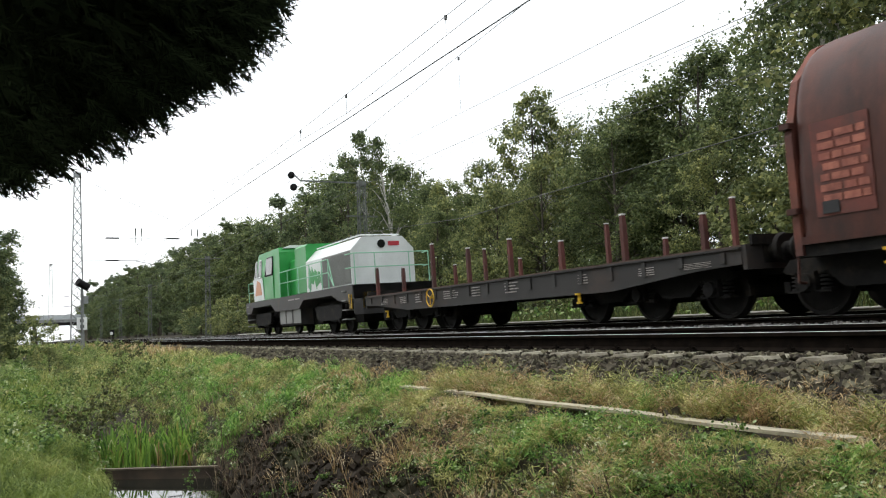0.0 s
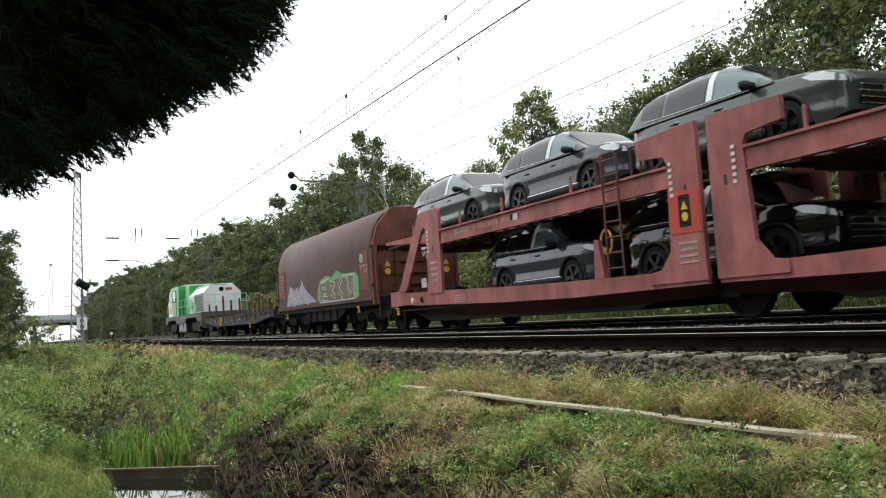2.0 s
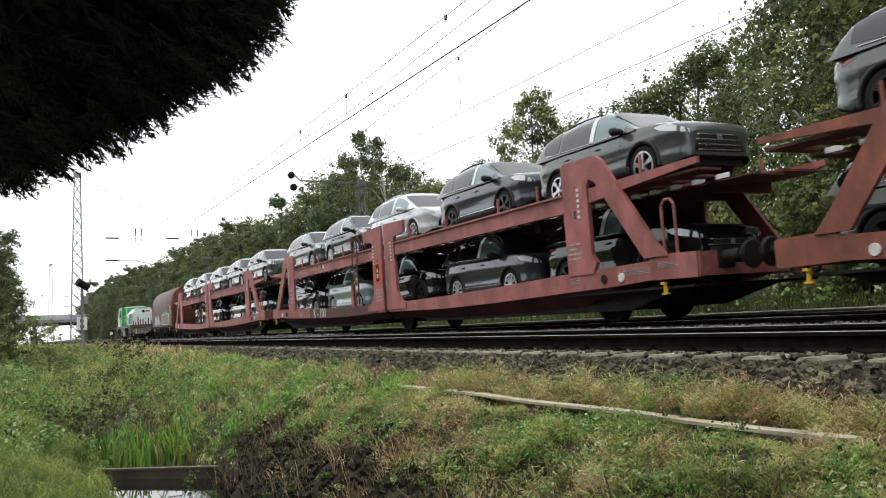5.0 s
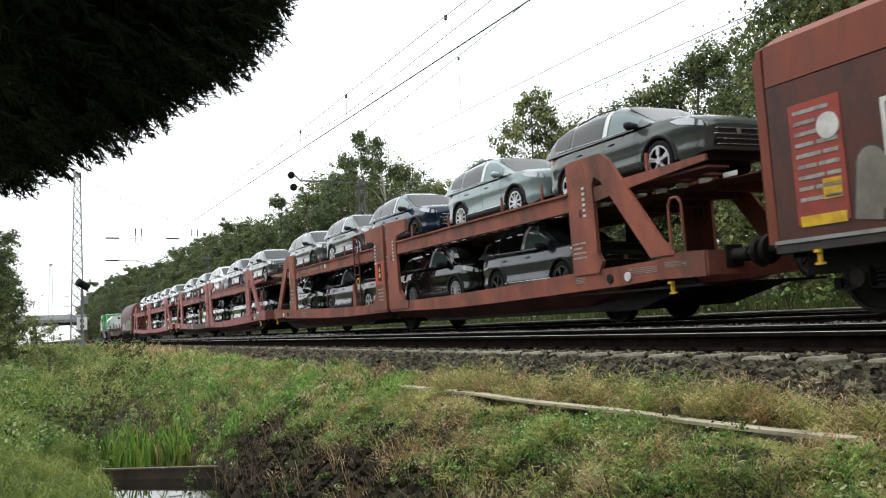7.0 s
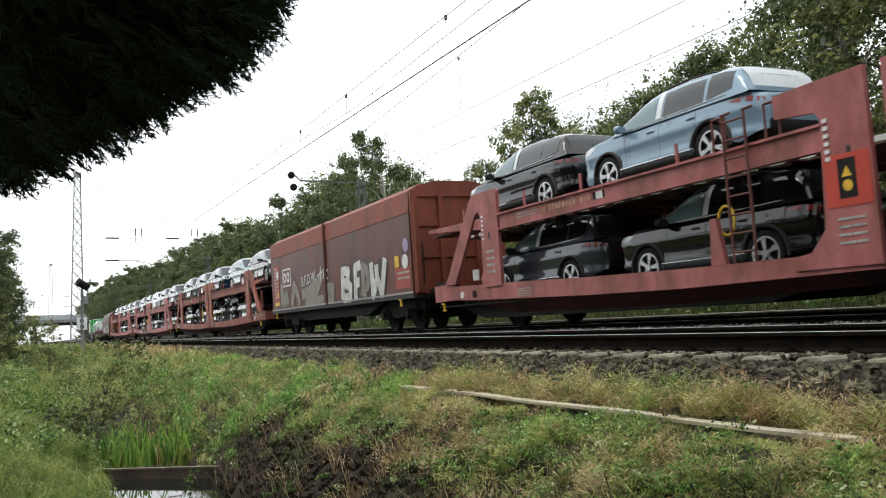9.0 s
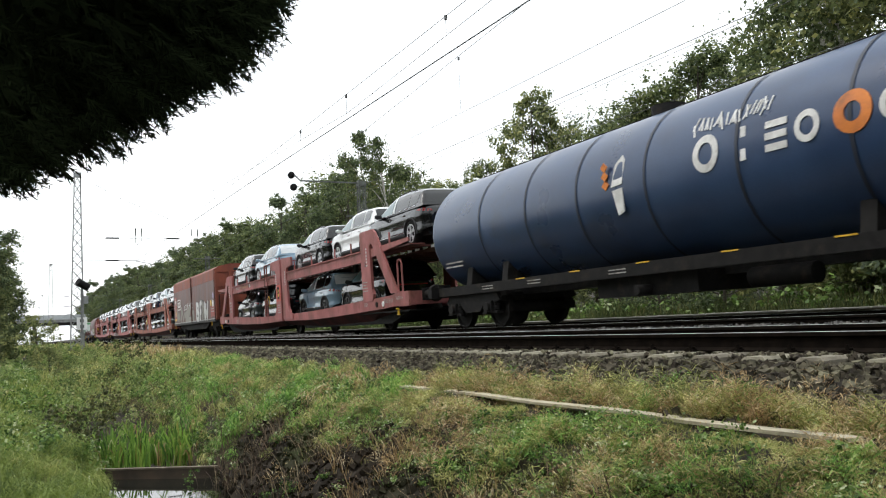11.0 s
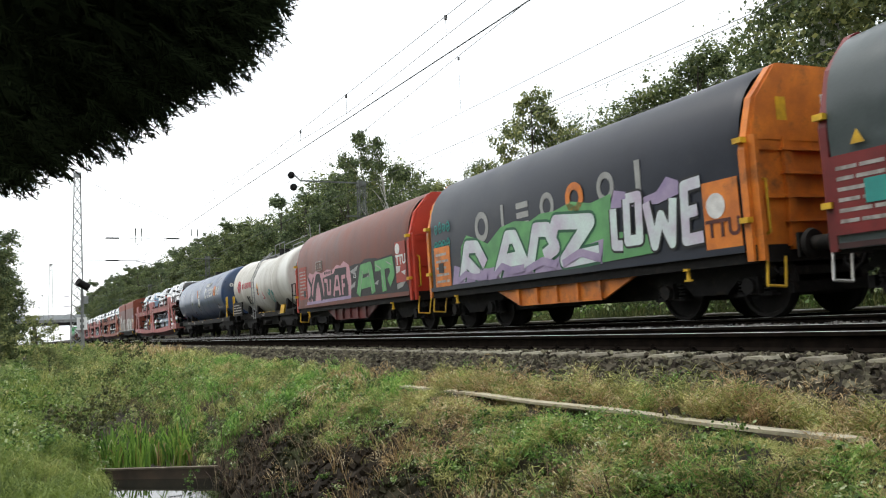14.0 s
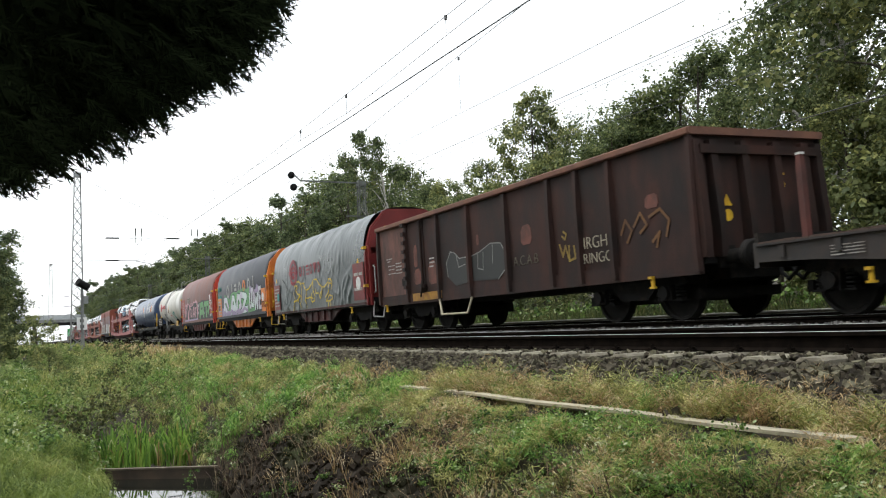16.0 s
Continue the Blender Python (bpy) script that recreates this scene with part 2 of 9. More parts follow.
def ground_z(x, y):
    """Height of the ground: bank, ditch and verge; the ditch grows shallow far down the line."""
    x, y = np.asarray(x, float), np.asarray(y, float)
    z = np.interp(y, PROFILE_Y, PROFILE_Z)
    far = np.clip((-x - 16) / 34, 0, 1)
    flat = np.interp(y, [-900, -60, -6, 4.4, 5.0], [3.0, -0.6, -0.75, -0.55, -0.5])
    z = np.where(y < 5.0, z * (1 - far) + flat * far, z)
    w = np.interp(y, [-8, -2, 0, 4.2, 4.6, 14, 16], [1, 1, 1, 1, 0, 0, 1])
    return z + w * (0.035 * np.sin(x * 1.7 + y * 2.3) + 0.03 * np.sin(x * 3.9 - y * 3.1) + 0.02 * np.sin(x * 7.3 + y * 6.1))


gx = np.unique(np.concatenate([-np.geomspace(60, 1500, 26), np.arange(-60, -20, 0.8), np.arange(-20, 8, 0.22), np.geomspace(8, 900, 22)]))
gy = np.unique(np.concatenate([-np.geomspace(4, 900, 24), np.arange(-4, 5, 0.16), np.arange(5, 18, 0.6), np.geomspace(18, 900, 30)]))
GX, GY = np.meshgrid(gx, gy, indexing="ij")
GZ = ground_z(GX, GY)
ny = len(gy)
idx = np.arange(len(gx) * ny).reshape(len(gx), ny)
quads = np.stack([idx[:-1, :-1], idx[1:, :-1], idx[1:, 1:], idx[:-1, 1:]], -1).reshape(-1, 4)
ground = new("ground", bulk("ground", np.stack([GX, GY, GZ], -1).reshape(-1, 3), quads, SOIL, True))
tagged(ground, "dark earth bank with grass and a ditch beside the railway", "ground", kind="structure")

# ballast bed under both tracks
bed_prof = [(4.4, -0.8), (4.45, -0.54), (5.3, -0.27), (7.9, -0.2), (8.4, -0.04), (9.2, -0.02), (9.4, -0.04), (11.8, 0.0), (12.3, 0.02), (13.1, -0.1), (13.4, -0.8)]
bed = Mesh()
bed.loft([[(x, y, z) for y, z in bed_prof] for x in (-900, -200, -60, -30, 0, 30, 260)], closed=False, caps=False)
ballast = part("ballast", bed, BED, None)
tagged(ballast, "bed of grey-brown crushed stone carrying the two tracks", "ballast", kind="structure")

# ---- rails, sleepers ----
RAIL = [(-0.075, -0.172), (0.075, -0.172), (0.075, -0.16), (0.012, -0.135), (0.009, -0.05), (0.036, -0.035), (0.036, -0.006), (0.03, -0.002), (-0.03, -0.002), (-0.036, -0.006), (-0.036, -0.035), (-0.009, -0.05), (-0.012, -0.135), (-0.075, -0.16)]


def build_track(label, y0, z0, lo, hi, sleeper_lo, sleeper_hi, name, lean):
    tr = tagged(thing(name, label, "railway track", "railway tracks", "structure"), kind="structure")
    tr.matrix_basis = pose(0, y0, z0, lean)
    tie = Mesh()
    tie.loft([[(-0.13, y, -0.36), (0.13, y, -0.36), (0.13, y, -0.2), (0.1, y, zt), (-0.1, y, zt), (-0.13, y, -0.2)] for y, zt in ((-1.3, -0.2), (-1.29, -0.178), (-0.6, -0.178), (0, -0.2), (0.6, -0.178), (1.29, -0.178), (1.3, -0.2))], smooth=False)
    tie_me = meshdata("sleeper", tie, CONCRETE)
    clip = Mesh()
    for y in (-0.86, -0.64, 0.64, 0.86):
        clip.box(-0.05, 0.05, y - 0.035, y + 0.035, -0.18, -0.15)
        clip.rod((0, y, -0.16), (0, y, -0.105), 0.018, 6)
        clip.rod((-0.04, y - 0.02, -0.15), (0.04, y + 0.02, -0.135), 0.012, 5)
    clip_me = meshdata("fastening", clip, RAILRUST)
    for y in (-0.75, 0.75):
        r = Mesh()
        r.loft([[(x, y + a, b) for a, b in RAIL] for x in (lo, -60, -20, hi)], smooth=False)
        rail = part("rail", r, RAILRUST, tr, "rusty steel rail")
        h = Mesh()
        h.box(lo, hi, y - 0.03, y + 0.03, -0.004, 0.0)
        part("running_surface", h, STEEL, rail, "polished rail head")
    x = sleeper_lo
    while x < sleeper_hi:
        s = part("sleeper", tie_me, None, tr)
        s.location = (x, random.uniform(-0.015, 0.015), random.uniform(-0.006, 0.004))
        s.rotation_euler = (0, 0, random.uniform(-0.01, 0.01))
        c = part("fastening", clip_me, None, s)
        x += 0.6
    return tr


build_track("empty railway track with concrete sleepers and rusty rails", 6.743, 0.017, -700, 200, -6.53 - 0.6 * 150, 7, "railway_track", 1.3)
build_track("railway track under the train, concrete sleepers, polished rails", YC, ZC - 0.02, -700, 200, -48, 6, "railway_track", LEAN)


trough = thing("cable_trough", "pale concrete cable trough along the far track", "cable trough")
# lid concrete whitened: the light it lacks behind the train is put into the colour
PALE = surface("pale_trough_concrete", (0.62, 0.6, 0.54, 1), (0.5, 0.48, 0.43, 1), 0.9, 0, 3, 60, 0.2)
lid_me = meshdata("trough_lid", Mesh().box(0.01, 0.99, -0.17, 0.17, -0.035, 0.0, 0.008), PALE)
part("trough_body", Mesh().box(-60, 4, 13.1, 13.4, -0.6, 0.2), CONCRETE, trough)
for i in range(64):
    lid = part("trough_lid", lid_me, None, trough)
    lid.location = (-60 + i, 13.25, 0.23 + random.uniform(-0.004, 0.004))


def stones(n, xs, ys, size, seed, zf, lift=0.0):
    """Broken stones: eight-cornered lumps strewn over a surface."""
    r = np.random.default_rng(seed)
    base = np.array([(-1, -1, -1), (1, -1, -1), (1, 1, -1), (-1, 1, -1), (-1, -1, 1), (1, -1, 1), (1, 1, 1), (-1, 1, 1)], float) * 0.5
    f = np.array([(0, 3, 2, 1), (4, 5, 6, 7), (0, 1, 5, 4), (1, 2, 6, 5), (2, 3, 7, 6), (3, 0, 4, 7)])
    x = r.uniform(*xs, n)
    y = r.uniform(*ys, n)
    s = r.uniform(*size, n)
    v = base[None] * (1 + r.uniform(-0.42, 0.25, (n, 8, 3))) * (s[:, None, None] * r.uniform(0.6, 1.25, (n, 1, 3)))
    a = r.normal(size=(n, 3, 3))
    q, _ = np.linalg.qr(a)
    v = np.einsum("nij,nkj->nki", q, v)
    v += np.stack([x, y, zf(x, y) + lift + s * r.uniform(-0.1, 0.5, n)], -1)[:, None, :]
    return v.reshape(-1, 3), (f[None] + 8 * np.arange(n)[:, None, None]).reshape(-1, 4)


def bed_z(x, y):
    return np.interp(y, [p[0] for p in bed_prof], [p[1] for p in bed_prof])


def strew(label, mat, sets):
    vs, fs, k = [], [], 0
    for v, f in sets:
        vs.append(v), fs.append(f + k)
        k += len(v)
    tagged(new("ballast_stones", bulk("ballast_stones", np.concatenate(vs), np.concatenate(fs), mat)), label, "ballast", kind="stuff")


strew("loose broken brown ballast stones beside the rails", STONE, [stones(13500, (-17, 1.5), (4.3, 5.5), (0.025, 0.066), 1, bed_z), stones(6000, (-48, -17), (4.4, 5.6), (0.05, 0.09), 2, bed_z), stones(3000, (-20, 2), (5.6, 7.6), (0.04, 0.07), 4, bed_z, -0.02), stones(1300, (-30, 2), (5.15, 5.42), (0.03, 0.055), 8, bed_z, 0.02), stones(2200, (-30, 2), (5.62, 5.92), (0.03, 0.05), 10, bed_z, 0.05), stones(2500, (-30, 2), (11.9, 13.2), (0.04, 0.08), 5, bed_z), stones(700, (-14, 1.5), (3.9, 4.5), (0.03, 0.06), 6, ground_z)])
strew("wet grey ballast stones round the train's rails", WETSTONE, [stones(9000, (-26, 2), (8.2, 9.7), (0.03, 0.07), 3, bed_z, -0.005), stones(9000, (-26, 2), (10.05, 11.2), (0.03, 0.07), 7, bed_z, 0.02), stones(5000, (-70, -26), (8.2, 11.2), (0.06, 0.1), 9, bed_z, 0.03)])

# ---- trees ----
LEAF_OAK = leafy("oak_leaves", (0.15, 0.19, 0.072, 1), (0.045, 0.065, 0.026, 1), (0.25, 0.27, 0.1, 1), 0.38, 0.5)
LEAF_ALDER = leafy("alder_leaves", (0.15, 0.195, 0.09, 1), (0.05, 0.075, 0.036, 1), (0.24, 0.28, 0.12, 1), 0.35, 0.6)
LEAF_BIRCH = leafy("birch_leaves", (0.15, 0.19, 0.075, 1), (0.05, 0.075, 0.03, 1), (0.22, 0.23, 0.08, 1), 0.35, 0.6)
LEAF_BUSH = leafy("bush_leaves", (0.26, 0.29, 0.115, 1), (0.08, 0.105, 0.042, 1), (0.42, 0.42, 0.15, 1), 0.42, 0.8)
# near-black needles without gloss: the bough's deep shade is put into the colour
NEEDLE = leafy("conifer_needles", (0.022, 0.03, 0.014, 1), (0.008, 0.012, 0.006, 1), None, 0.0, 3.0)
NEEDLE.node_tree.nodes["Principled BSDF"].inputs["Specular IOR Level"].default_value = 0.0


def leaves(centres, spread, per, size, r, droop=0.0, shell=0.0):
    """Diamond leaves round clump centres, turned outwards and up; shell: how far they keep to the clump's skin."""
    n = len(centres) * per
    d = r.normal(size=(n, 3))
    d[:, 2] += 0.35
    d /= np.linalg.norm(d, axis=1, keepdims=True)
    rad = (shell + (1 - shell) * np.abs(r.normal(size=(n, 1)))) * r.uniform(0.75, 1.2, (n, 1))
    c = np.repeat(centres, per, 0) + d * rad * np.repeat(spread, per, 0)
    nrm = d * 0.7 + np.array([0, 0, 0.35]) + r.normal(size=(n, 3)) * 0.45
    nrm /= np.linalg.norm(nrm, axis=1, keepdims=True)
    a = np.cross(nrm, r.normal(size=(n, 3)))
    a[:, 2] -= droop
    a /= np.linalg.norm(a, axis=1, keepdims=True)
    b = np.cross(nrm, a)
    b /= np.linalg.norm(b, axis=1, keepdims=True) + 1e-9
    s = size * r.uniform(0.6, 1.3, (n, 1))
    v = np.stack([c - a * s * 0.6, c + b * s * 0.4, c + a * s * 0.6, c - b * s * 0.4], 1)
    return v.reshape(-1, 3), np.arange(4 * n).reshape(n, 4)


def build_tree(name, seed, height, radius, bare, mat, bark, n_clump, per, leaf, label, shape=1.0, droop=0.0, lumps=9):
    """A tree: tapered trunk with limbs, crown of leaf clumps gathered on a few large boughs."""
    r = np.random.default_rng(seed)
    tree = thing(name, label, "tree" if height > 4 else "bush", "trees along the line")
    t = Mesh()
    bend = r.normal(size=2) * 0.03 * height
    axis = lambda h: Vector((bend[0] * (h / height) ** 2, bend[1] * (h / height) ** 2, h))
    hs = np.linspace(-0.3, height * 0.93, 8)
    base_r = 0.012 * height + 0.05
    t.loft([[axis(h) + Vector((math.cos(a), math.sin(a), 0)) * base_r * (1 - 0.92 * max(h, 0) / height) for a in np.linspace(0, 2 * math.pi, 9)[:-1]] for h in hs])
    boughs, ends = [], []
    for i in range(lumps):
        h = height * (bare + (1 - bare) * (i + 0.6) / lumps)
        rel = (h / height - bare) / (1 - bare)
        reach = radius * (math.sin(math.pi * min(0.12 + 0.86 * rel ** shape, 0.97)) ** 0.75) * r.uniform(0.65, 1.15)
        for j in range(3 if rel < 0.8 else 2):
            a = i * 2.4 + j * 2.1 + r.uniform(-0.5, 0.5)
            st = axis(h * 0.8)
            en = axis(h) + Vector((math.cos(a) * reach * 0.75, math.sin(a) * reach * 0.75, r.uniform(-0.04, 0.05) * height))
            mid = (st + en) / 2 + Vector((0, 0, 0.03 * height))
            br = base_r * 0.35 * (1 - 0.7 * rel)
            t.rod(st, mid, br, 5, br * 0.7)
            t.rod(mid, en, br * 0.7, 5, br * 0.2)
            boughs.append(en)
            ends.append(max(reach * 0.42, radius * 0.2))
    part("trunk", t, bark, tree)
    b = np.array([tuple(v) for v in boughs])
    e = np.array(ends)
    puffs = max(n_clump // 3, 12)
    pick = r.integers(0, len(b), puffs)
    d = r.normal(size=(puffs, 3))
    d /= np.linalg.norm(d, axis=1, keepdims=True)
    rad = r.uniform(0.2, 1.0, (puffs, 1)) ** 0.5
    cen = b[pick] + d * rad * e[pick][:, None] * np.array([1.05, 1.05, 0.85])
    cen[:, 2] = np.clip(cen[:, 2], 0.15, None)
    size = (0.085 * radius + 0.09) * r.uniform(0.55, 1.25, (puffs, 1))
    spread = size * np.array([1.0, 1.0, 0.75 + droop])
    v, f = leaves(cen, spread, per * 3, leaf, r, droop, 0.55)
    part("crown", bulk("crown", v, f, mat), mat, tree)
    return tree


oak = build_tree("oak_tree", 11, 11.5, 3.6, 0.12, LEAF_OAK, BARK, 1500, 15, 0.125, "leafy oak tree with broad dark green crown")
alder = build_tree("alder_tree", 12, 12.5, 2.7, 0.1, LEAF_ALDER, BARK, 1400, 12, 0.14, "slender alder tree with dark green ragged crown", 0.9)
birch = build_tree("birch_tree", 13, 13.0, 2.3, 0.22, LEAF_BIRCH, BIRCH, 1000, 11, 0.12, "birch tree with white bark and hanging twigs", 0.8, 0.6)
maple = build_tree("maple_tree", 14, 10.0, 3.2, 0.06, LEAF_BUSH, BARK, 1400, 15, 0.13, "yellowish green leafy tree beside the tracks", 1.1)
bush = build_tree("elder_bush", 15, 3.2, 1.9, 0.05, LEAF_BUSH, BARK, 420, 10, 0.12, "rounded green elder bush on the far verge", 1.0, 0, 5)
shrub = build_tree("willow_shrub", 16, 2.2, 1.5, 0.02, LEAF_ALDER, BARK, 300, 10, 0.10, "low willow shrub on the far verge", 1.0, 0.2, 4)
far_oak = build_tree("oak_tree", 17, 11.5, 3.9, 0.03, LEAF_OAK, BARK, 700, 30, 0.15, "broad leafy oak tree at the wood's edge")
far_alder = build_tree("alder_tree", 18, 12.0, 3.2, 0.03, LEAF_ALDER, BARK, 640, 28, 0.15, "dark leafy alder tree at the wood's edge", 0.9)
KINDS = {"far_oak": far_oak, "far_alder": far_alder, "oak": oak, "alder": alder, "birch": birch, "maple": maple, "bush": bush, "shrub": shrub}
used = set()


def plant(kind, x, y, k=1.0, turn=None, tall=1.0):
    o = KINDS[kind]
    m = pose(x, y, float(ground_z(x, y)) - 0.05, 0, 0, random.uniform(0, 360) if turn is None else turn)
    if kind in used:
        o = copy_thing(o, m)
    else:
        used.add(kind)
        o.matrix_basis = m
    o.scale = (k, k, k * tall * random.uniform(0.94, 1.06))
    return o


# trees that stand out against the sky, then the edge of the wood
for kind, x, y, k in (("oak", -29.6, 23.5, 0.66), ("oak", -28.6, 21.0, 0.62), ("oak", -27.0, 21.4, 0.66), ("oak", -25.5, 20.5, 0.66), ("oak", -24.0, 21.2, 0.68), ("oak", -22.8, 20.6, 0.76), ("oak", -21.8, 20.4, 0.8), ("birch", -15.0, 18.2, 0.92), ("birch", -13.6, 18.0, 0.98), ("maple", -11.0, 17.4, 1.0), ("maple", -8.4, 17.6, 1.12), ("oak", -18.5, 22, 0.6), ("oak", -5.5, 19, 1.2), ("alder", -2, 18, 1.1), ("maple", 2, 20, 1.2), ("oak", 6, 19, 1.2),
                      ("birch", -51, 20, 0.96), ("birch", -48.4, 20.5, 0.92), ("oak", -62, 22, 1.05), ("alder", -58.5, 21, 0.98), ("oak", -55, 23, 0.95), ("oak", -45.5, 22, 0.74), ("maple", -42.5, 21, 0.76), ("oak", -39.5, 22, 0.72), ("maple", -36.8, 21, 0.7), ("alder", -34.5, 23, 0.62), ("oak", -29.6, 23.5, 0.66),
                      ("maple", -33.2, 19, 0.55), ("maple", -28.8, 18.6, 0.6), ("oak", -24, 18.6, 0.6), ("maple", -18.6, 18.2, 0.5), ("bush", -16, 17.6, 1.1), ("maple", -13, 16.8, 0.55), ("oak", -40, 19.2, 0.5), ("maple", -47, 19.0, 0.55)):
    plant(kind, x, y, k)
plant("maple", -31.5, 20, 0.72, 40, 1.3), plant("birch", -31.0, 20.6, 0.72), plant("maple", -33.6, 21, 0.62)
x = -65
while x > -400:
    kind = random.choice(("far_oak", "far_oak", "far_alder"))
    plant(kind, x, random.uniform(19.5, 24), random.uniform(0.86, 0.98) * (1 + 0.0027 * (-x - 65)))
    x -= random.uniform(2.2, 3.4) * (1 + (-x - 65) / 130)
plant("far_oak", -40.5, -1.75, 0.5), plant("far_alder", -40, -2.2, 0.52), plant("maple", -39, -2.3, 0.42), plant("bush", -36.5, -1.75, 0.75)
for i in range(40):
    plant(random.choice(("bush", "shrub", "bush")), -3 - i * 2.6 + random.uniform(-1, 1), random.uniform(15.0, 17.6), random.uniform(0.55, 1.1))
willow = plant("far_alder", -42, -2.0, 0.6, None, 1.0)
plant("far_oak", -45, -2.5, 0.62), plant("far_alder", -47, -2.2, 0.7), plant("far_oak", -43, -2.3, 0.5), plant("far_alder", -43.5, -1.9, 0.42), plant("oak", -43, -2.2, 0.45), plant("alder", -41, -2.2, 0.55), plant("maple", -41, -2.3, 0.5), plant("bush", -38, -2.4, 0.9), plant("bush", -46, -2.2, 1.0)
tagged(willow, "drooping pale willow tree beyond the ditch", "tree")
plant("far_oak", -50, -4.2, 0.62), plant("far_alder", -60, -4.0, 0.55), plant("bush", -52, -2.2, 1.1), plant("shrub", -36, -3.2, 0.8), plant("bush", -31, 0.6, 0.34), plant("bush", -70, 0.5, 0.9)

snag = Mesh()
for (xa, za, ra), (xb, zb, rb) in zip(((0, 0, 0.13), (0.04, 1.6, 0.12), (-0.05, 2.9, 0.1), (0.12, 3.5, 0.07)), ((0.04, 1.6, 0.12), (-0.05, 2.9, 0.1), (0.12, 3.5, 0.07), (0.1, 4.2, 0.03))):
    snag.rod((xa, 0, za), (xb, 0, zb), ra, 8, rb)
snag.rod((-0.03, 0, 2.4), (-0.5, 0.1, 3.0), 0.05, 6, 0.015)
dead = part("dead_trunk", snag, surface("bleached_wood", (0.62, 0.6, 0.55, 1), (0.42, 0.39, 0.34, 1), 0.85, 0, 3, 40, 0.3), None)
dead.matrix_basis = pose(-39.49, 15.6, float(ground_z(-39.49, 15.6)) - 0.1)
tagged(dead, "bleached bare dead birch trunk behind the far track", "tree")

# dense wood behind the edge
r = np.random.default_rng(21)
n = 9500
wx = np.where(r.random(n) < 0.62, r.uniform(-130, 14, n), r.uniform(-420, -130, n))
wy = r.uniform(22, 34, n)
# the wood's edge rises and falls: taller stands, gaps, and higher ground far off
rise = np.interp(-wx / wy, [0.0, 0.95, 1.1, 1.4, 1.75, 2.0, 2.2, 2.4, 2.6, 2.9, 3.2, 3.6, 4.8, 7, 12], [0.46, 0.46, 0.42, 0.41, 0.33, 0.36, 0.44, 0.52, 0.5, 0.58, 0.58, 0.54, 0.6, 0.66, 0.66])
wtop = rise * wy * (1 + 0.06 * np.sin(wx * 0.9) + 0.05 * np.sin(wx * 2.3 + wy))
wz = ground_z(wx, wy) + r.uniform(0, 1, n) ** 0.75 * np.maximum(wtop - 0.6 - ground_z(wx, wy), 2.5)
big = 0.32 + 0.25 * (wx < -130)
cen = np.stack([wx, wy, wz], -1)
for near, per, size in ((wx > -62, 60, 0.14), (wx <= -62, 26, 0.24)):
    v, f = leaves(cen[near], np.full((int(near.sum()), 3), 0.7), per, size, r)
    tagged(new("woods", bulk("woods", v, f, LEAF_OAK)), "dense dark green wood behind the first trees", "woods", kind="stuff")

# unseen wood behind the camera's side of the line, tall enough to darken reflections
r = np.random.default_rng(22)
n = 3600
wx, wy = r.uniform(-34, 60, n), -r.uniform(9, 24, n)
wz = ground_z(wx, wy) + r.uniform(0, 1, n) * (12.5 + 1.5 * np.sin(wx * 0.4))
v, f = leaves(np.stack([wx, wy, wz], -1), np.full((n, 3), 0.8), 10, 0.6, r)
tagged(new("woods", bulk("woods", v, f, LEAF_OAK)), "dark green wood on the near side of the line", "woods", kind="stuff")
# ---- grass, herbs, ditch ----
GRASS = leafy("meadow_grass", (0.41, 0.42, 0.125, 1), (0.08, 0.1, 0.026, 1), (0.72, 0.66, 0.3, 1), 0.3, 3.2, 0.6, 1.7)
LUSH = leafy("lush_grass", (0.23, 0.44, 0.075, 1), (0.04, 0.12, 0.018, 1), (0.5, 0.6, 0.2, 1), 0.3, 3.0, 0.6, 1.5)
LAWN = leafy("bank_grass", (0.27, 0.35, 0.075, 1), (0.07, 0.115, 0.022, 1), (0.46, 0.46, 0.16, 1), 0.3, 2.2, 0.55, 1.8)
STRAW = leafy("dry_grass", (0.58, 0.41, 0.2, 1), (0.26, 0.16, 0.07, 1), (0.85, 0.74, 0.5, 1), 0.28, 3.0, 0.7, 1.4)
HERB = leafy("herb_leaves", (0.24, 0.38, 0.085, 1), (0.04, 0.085, 0.018, 1), (0.62, 0.66, 0.42, 1), 0.3, 2.6, 0.7, 1.4)
WEED = leafy("tall_weed_leaves", (0.3, 0.4, 0.12, 1), (0.07, 0.105, 0.03, 1), (0.55, 0.52, 0.26, 1), 0.3, 0.9, 0.5, 2.0)
REED = leafy("iris_leaves", (0.24, 0.4, 0.07, 1), (0.06, 0.14, 0.025, 1), (0.38, 0.38, 0.1, 1), 0.4, 2.0)
VERGE = leafy("verge_grass", (0.13, 0.165, 0.05, 1), (0.04, 0.06, 0.016, 1), (0.26, 0.25, 0.09, 1), 0.25, 1.0)
DOCK = leafy("dock_leaves", (0.12, 0.13, 0.045, 1), (0.04, 0.05, 0.018, 1), (0.22, 0.2, 0.08, 1), 0.3, 3.0)
TWIG = surface("dead_stalks", (0.26, 0.19, 0.12, 1), (0.08, 0.055, 0.035, 1), 0.9, 0, 4, 40, 0.2, island=0.4)


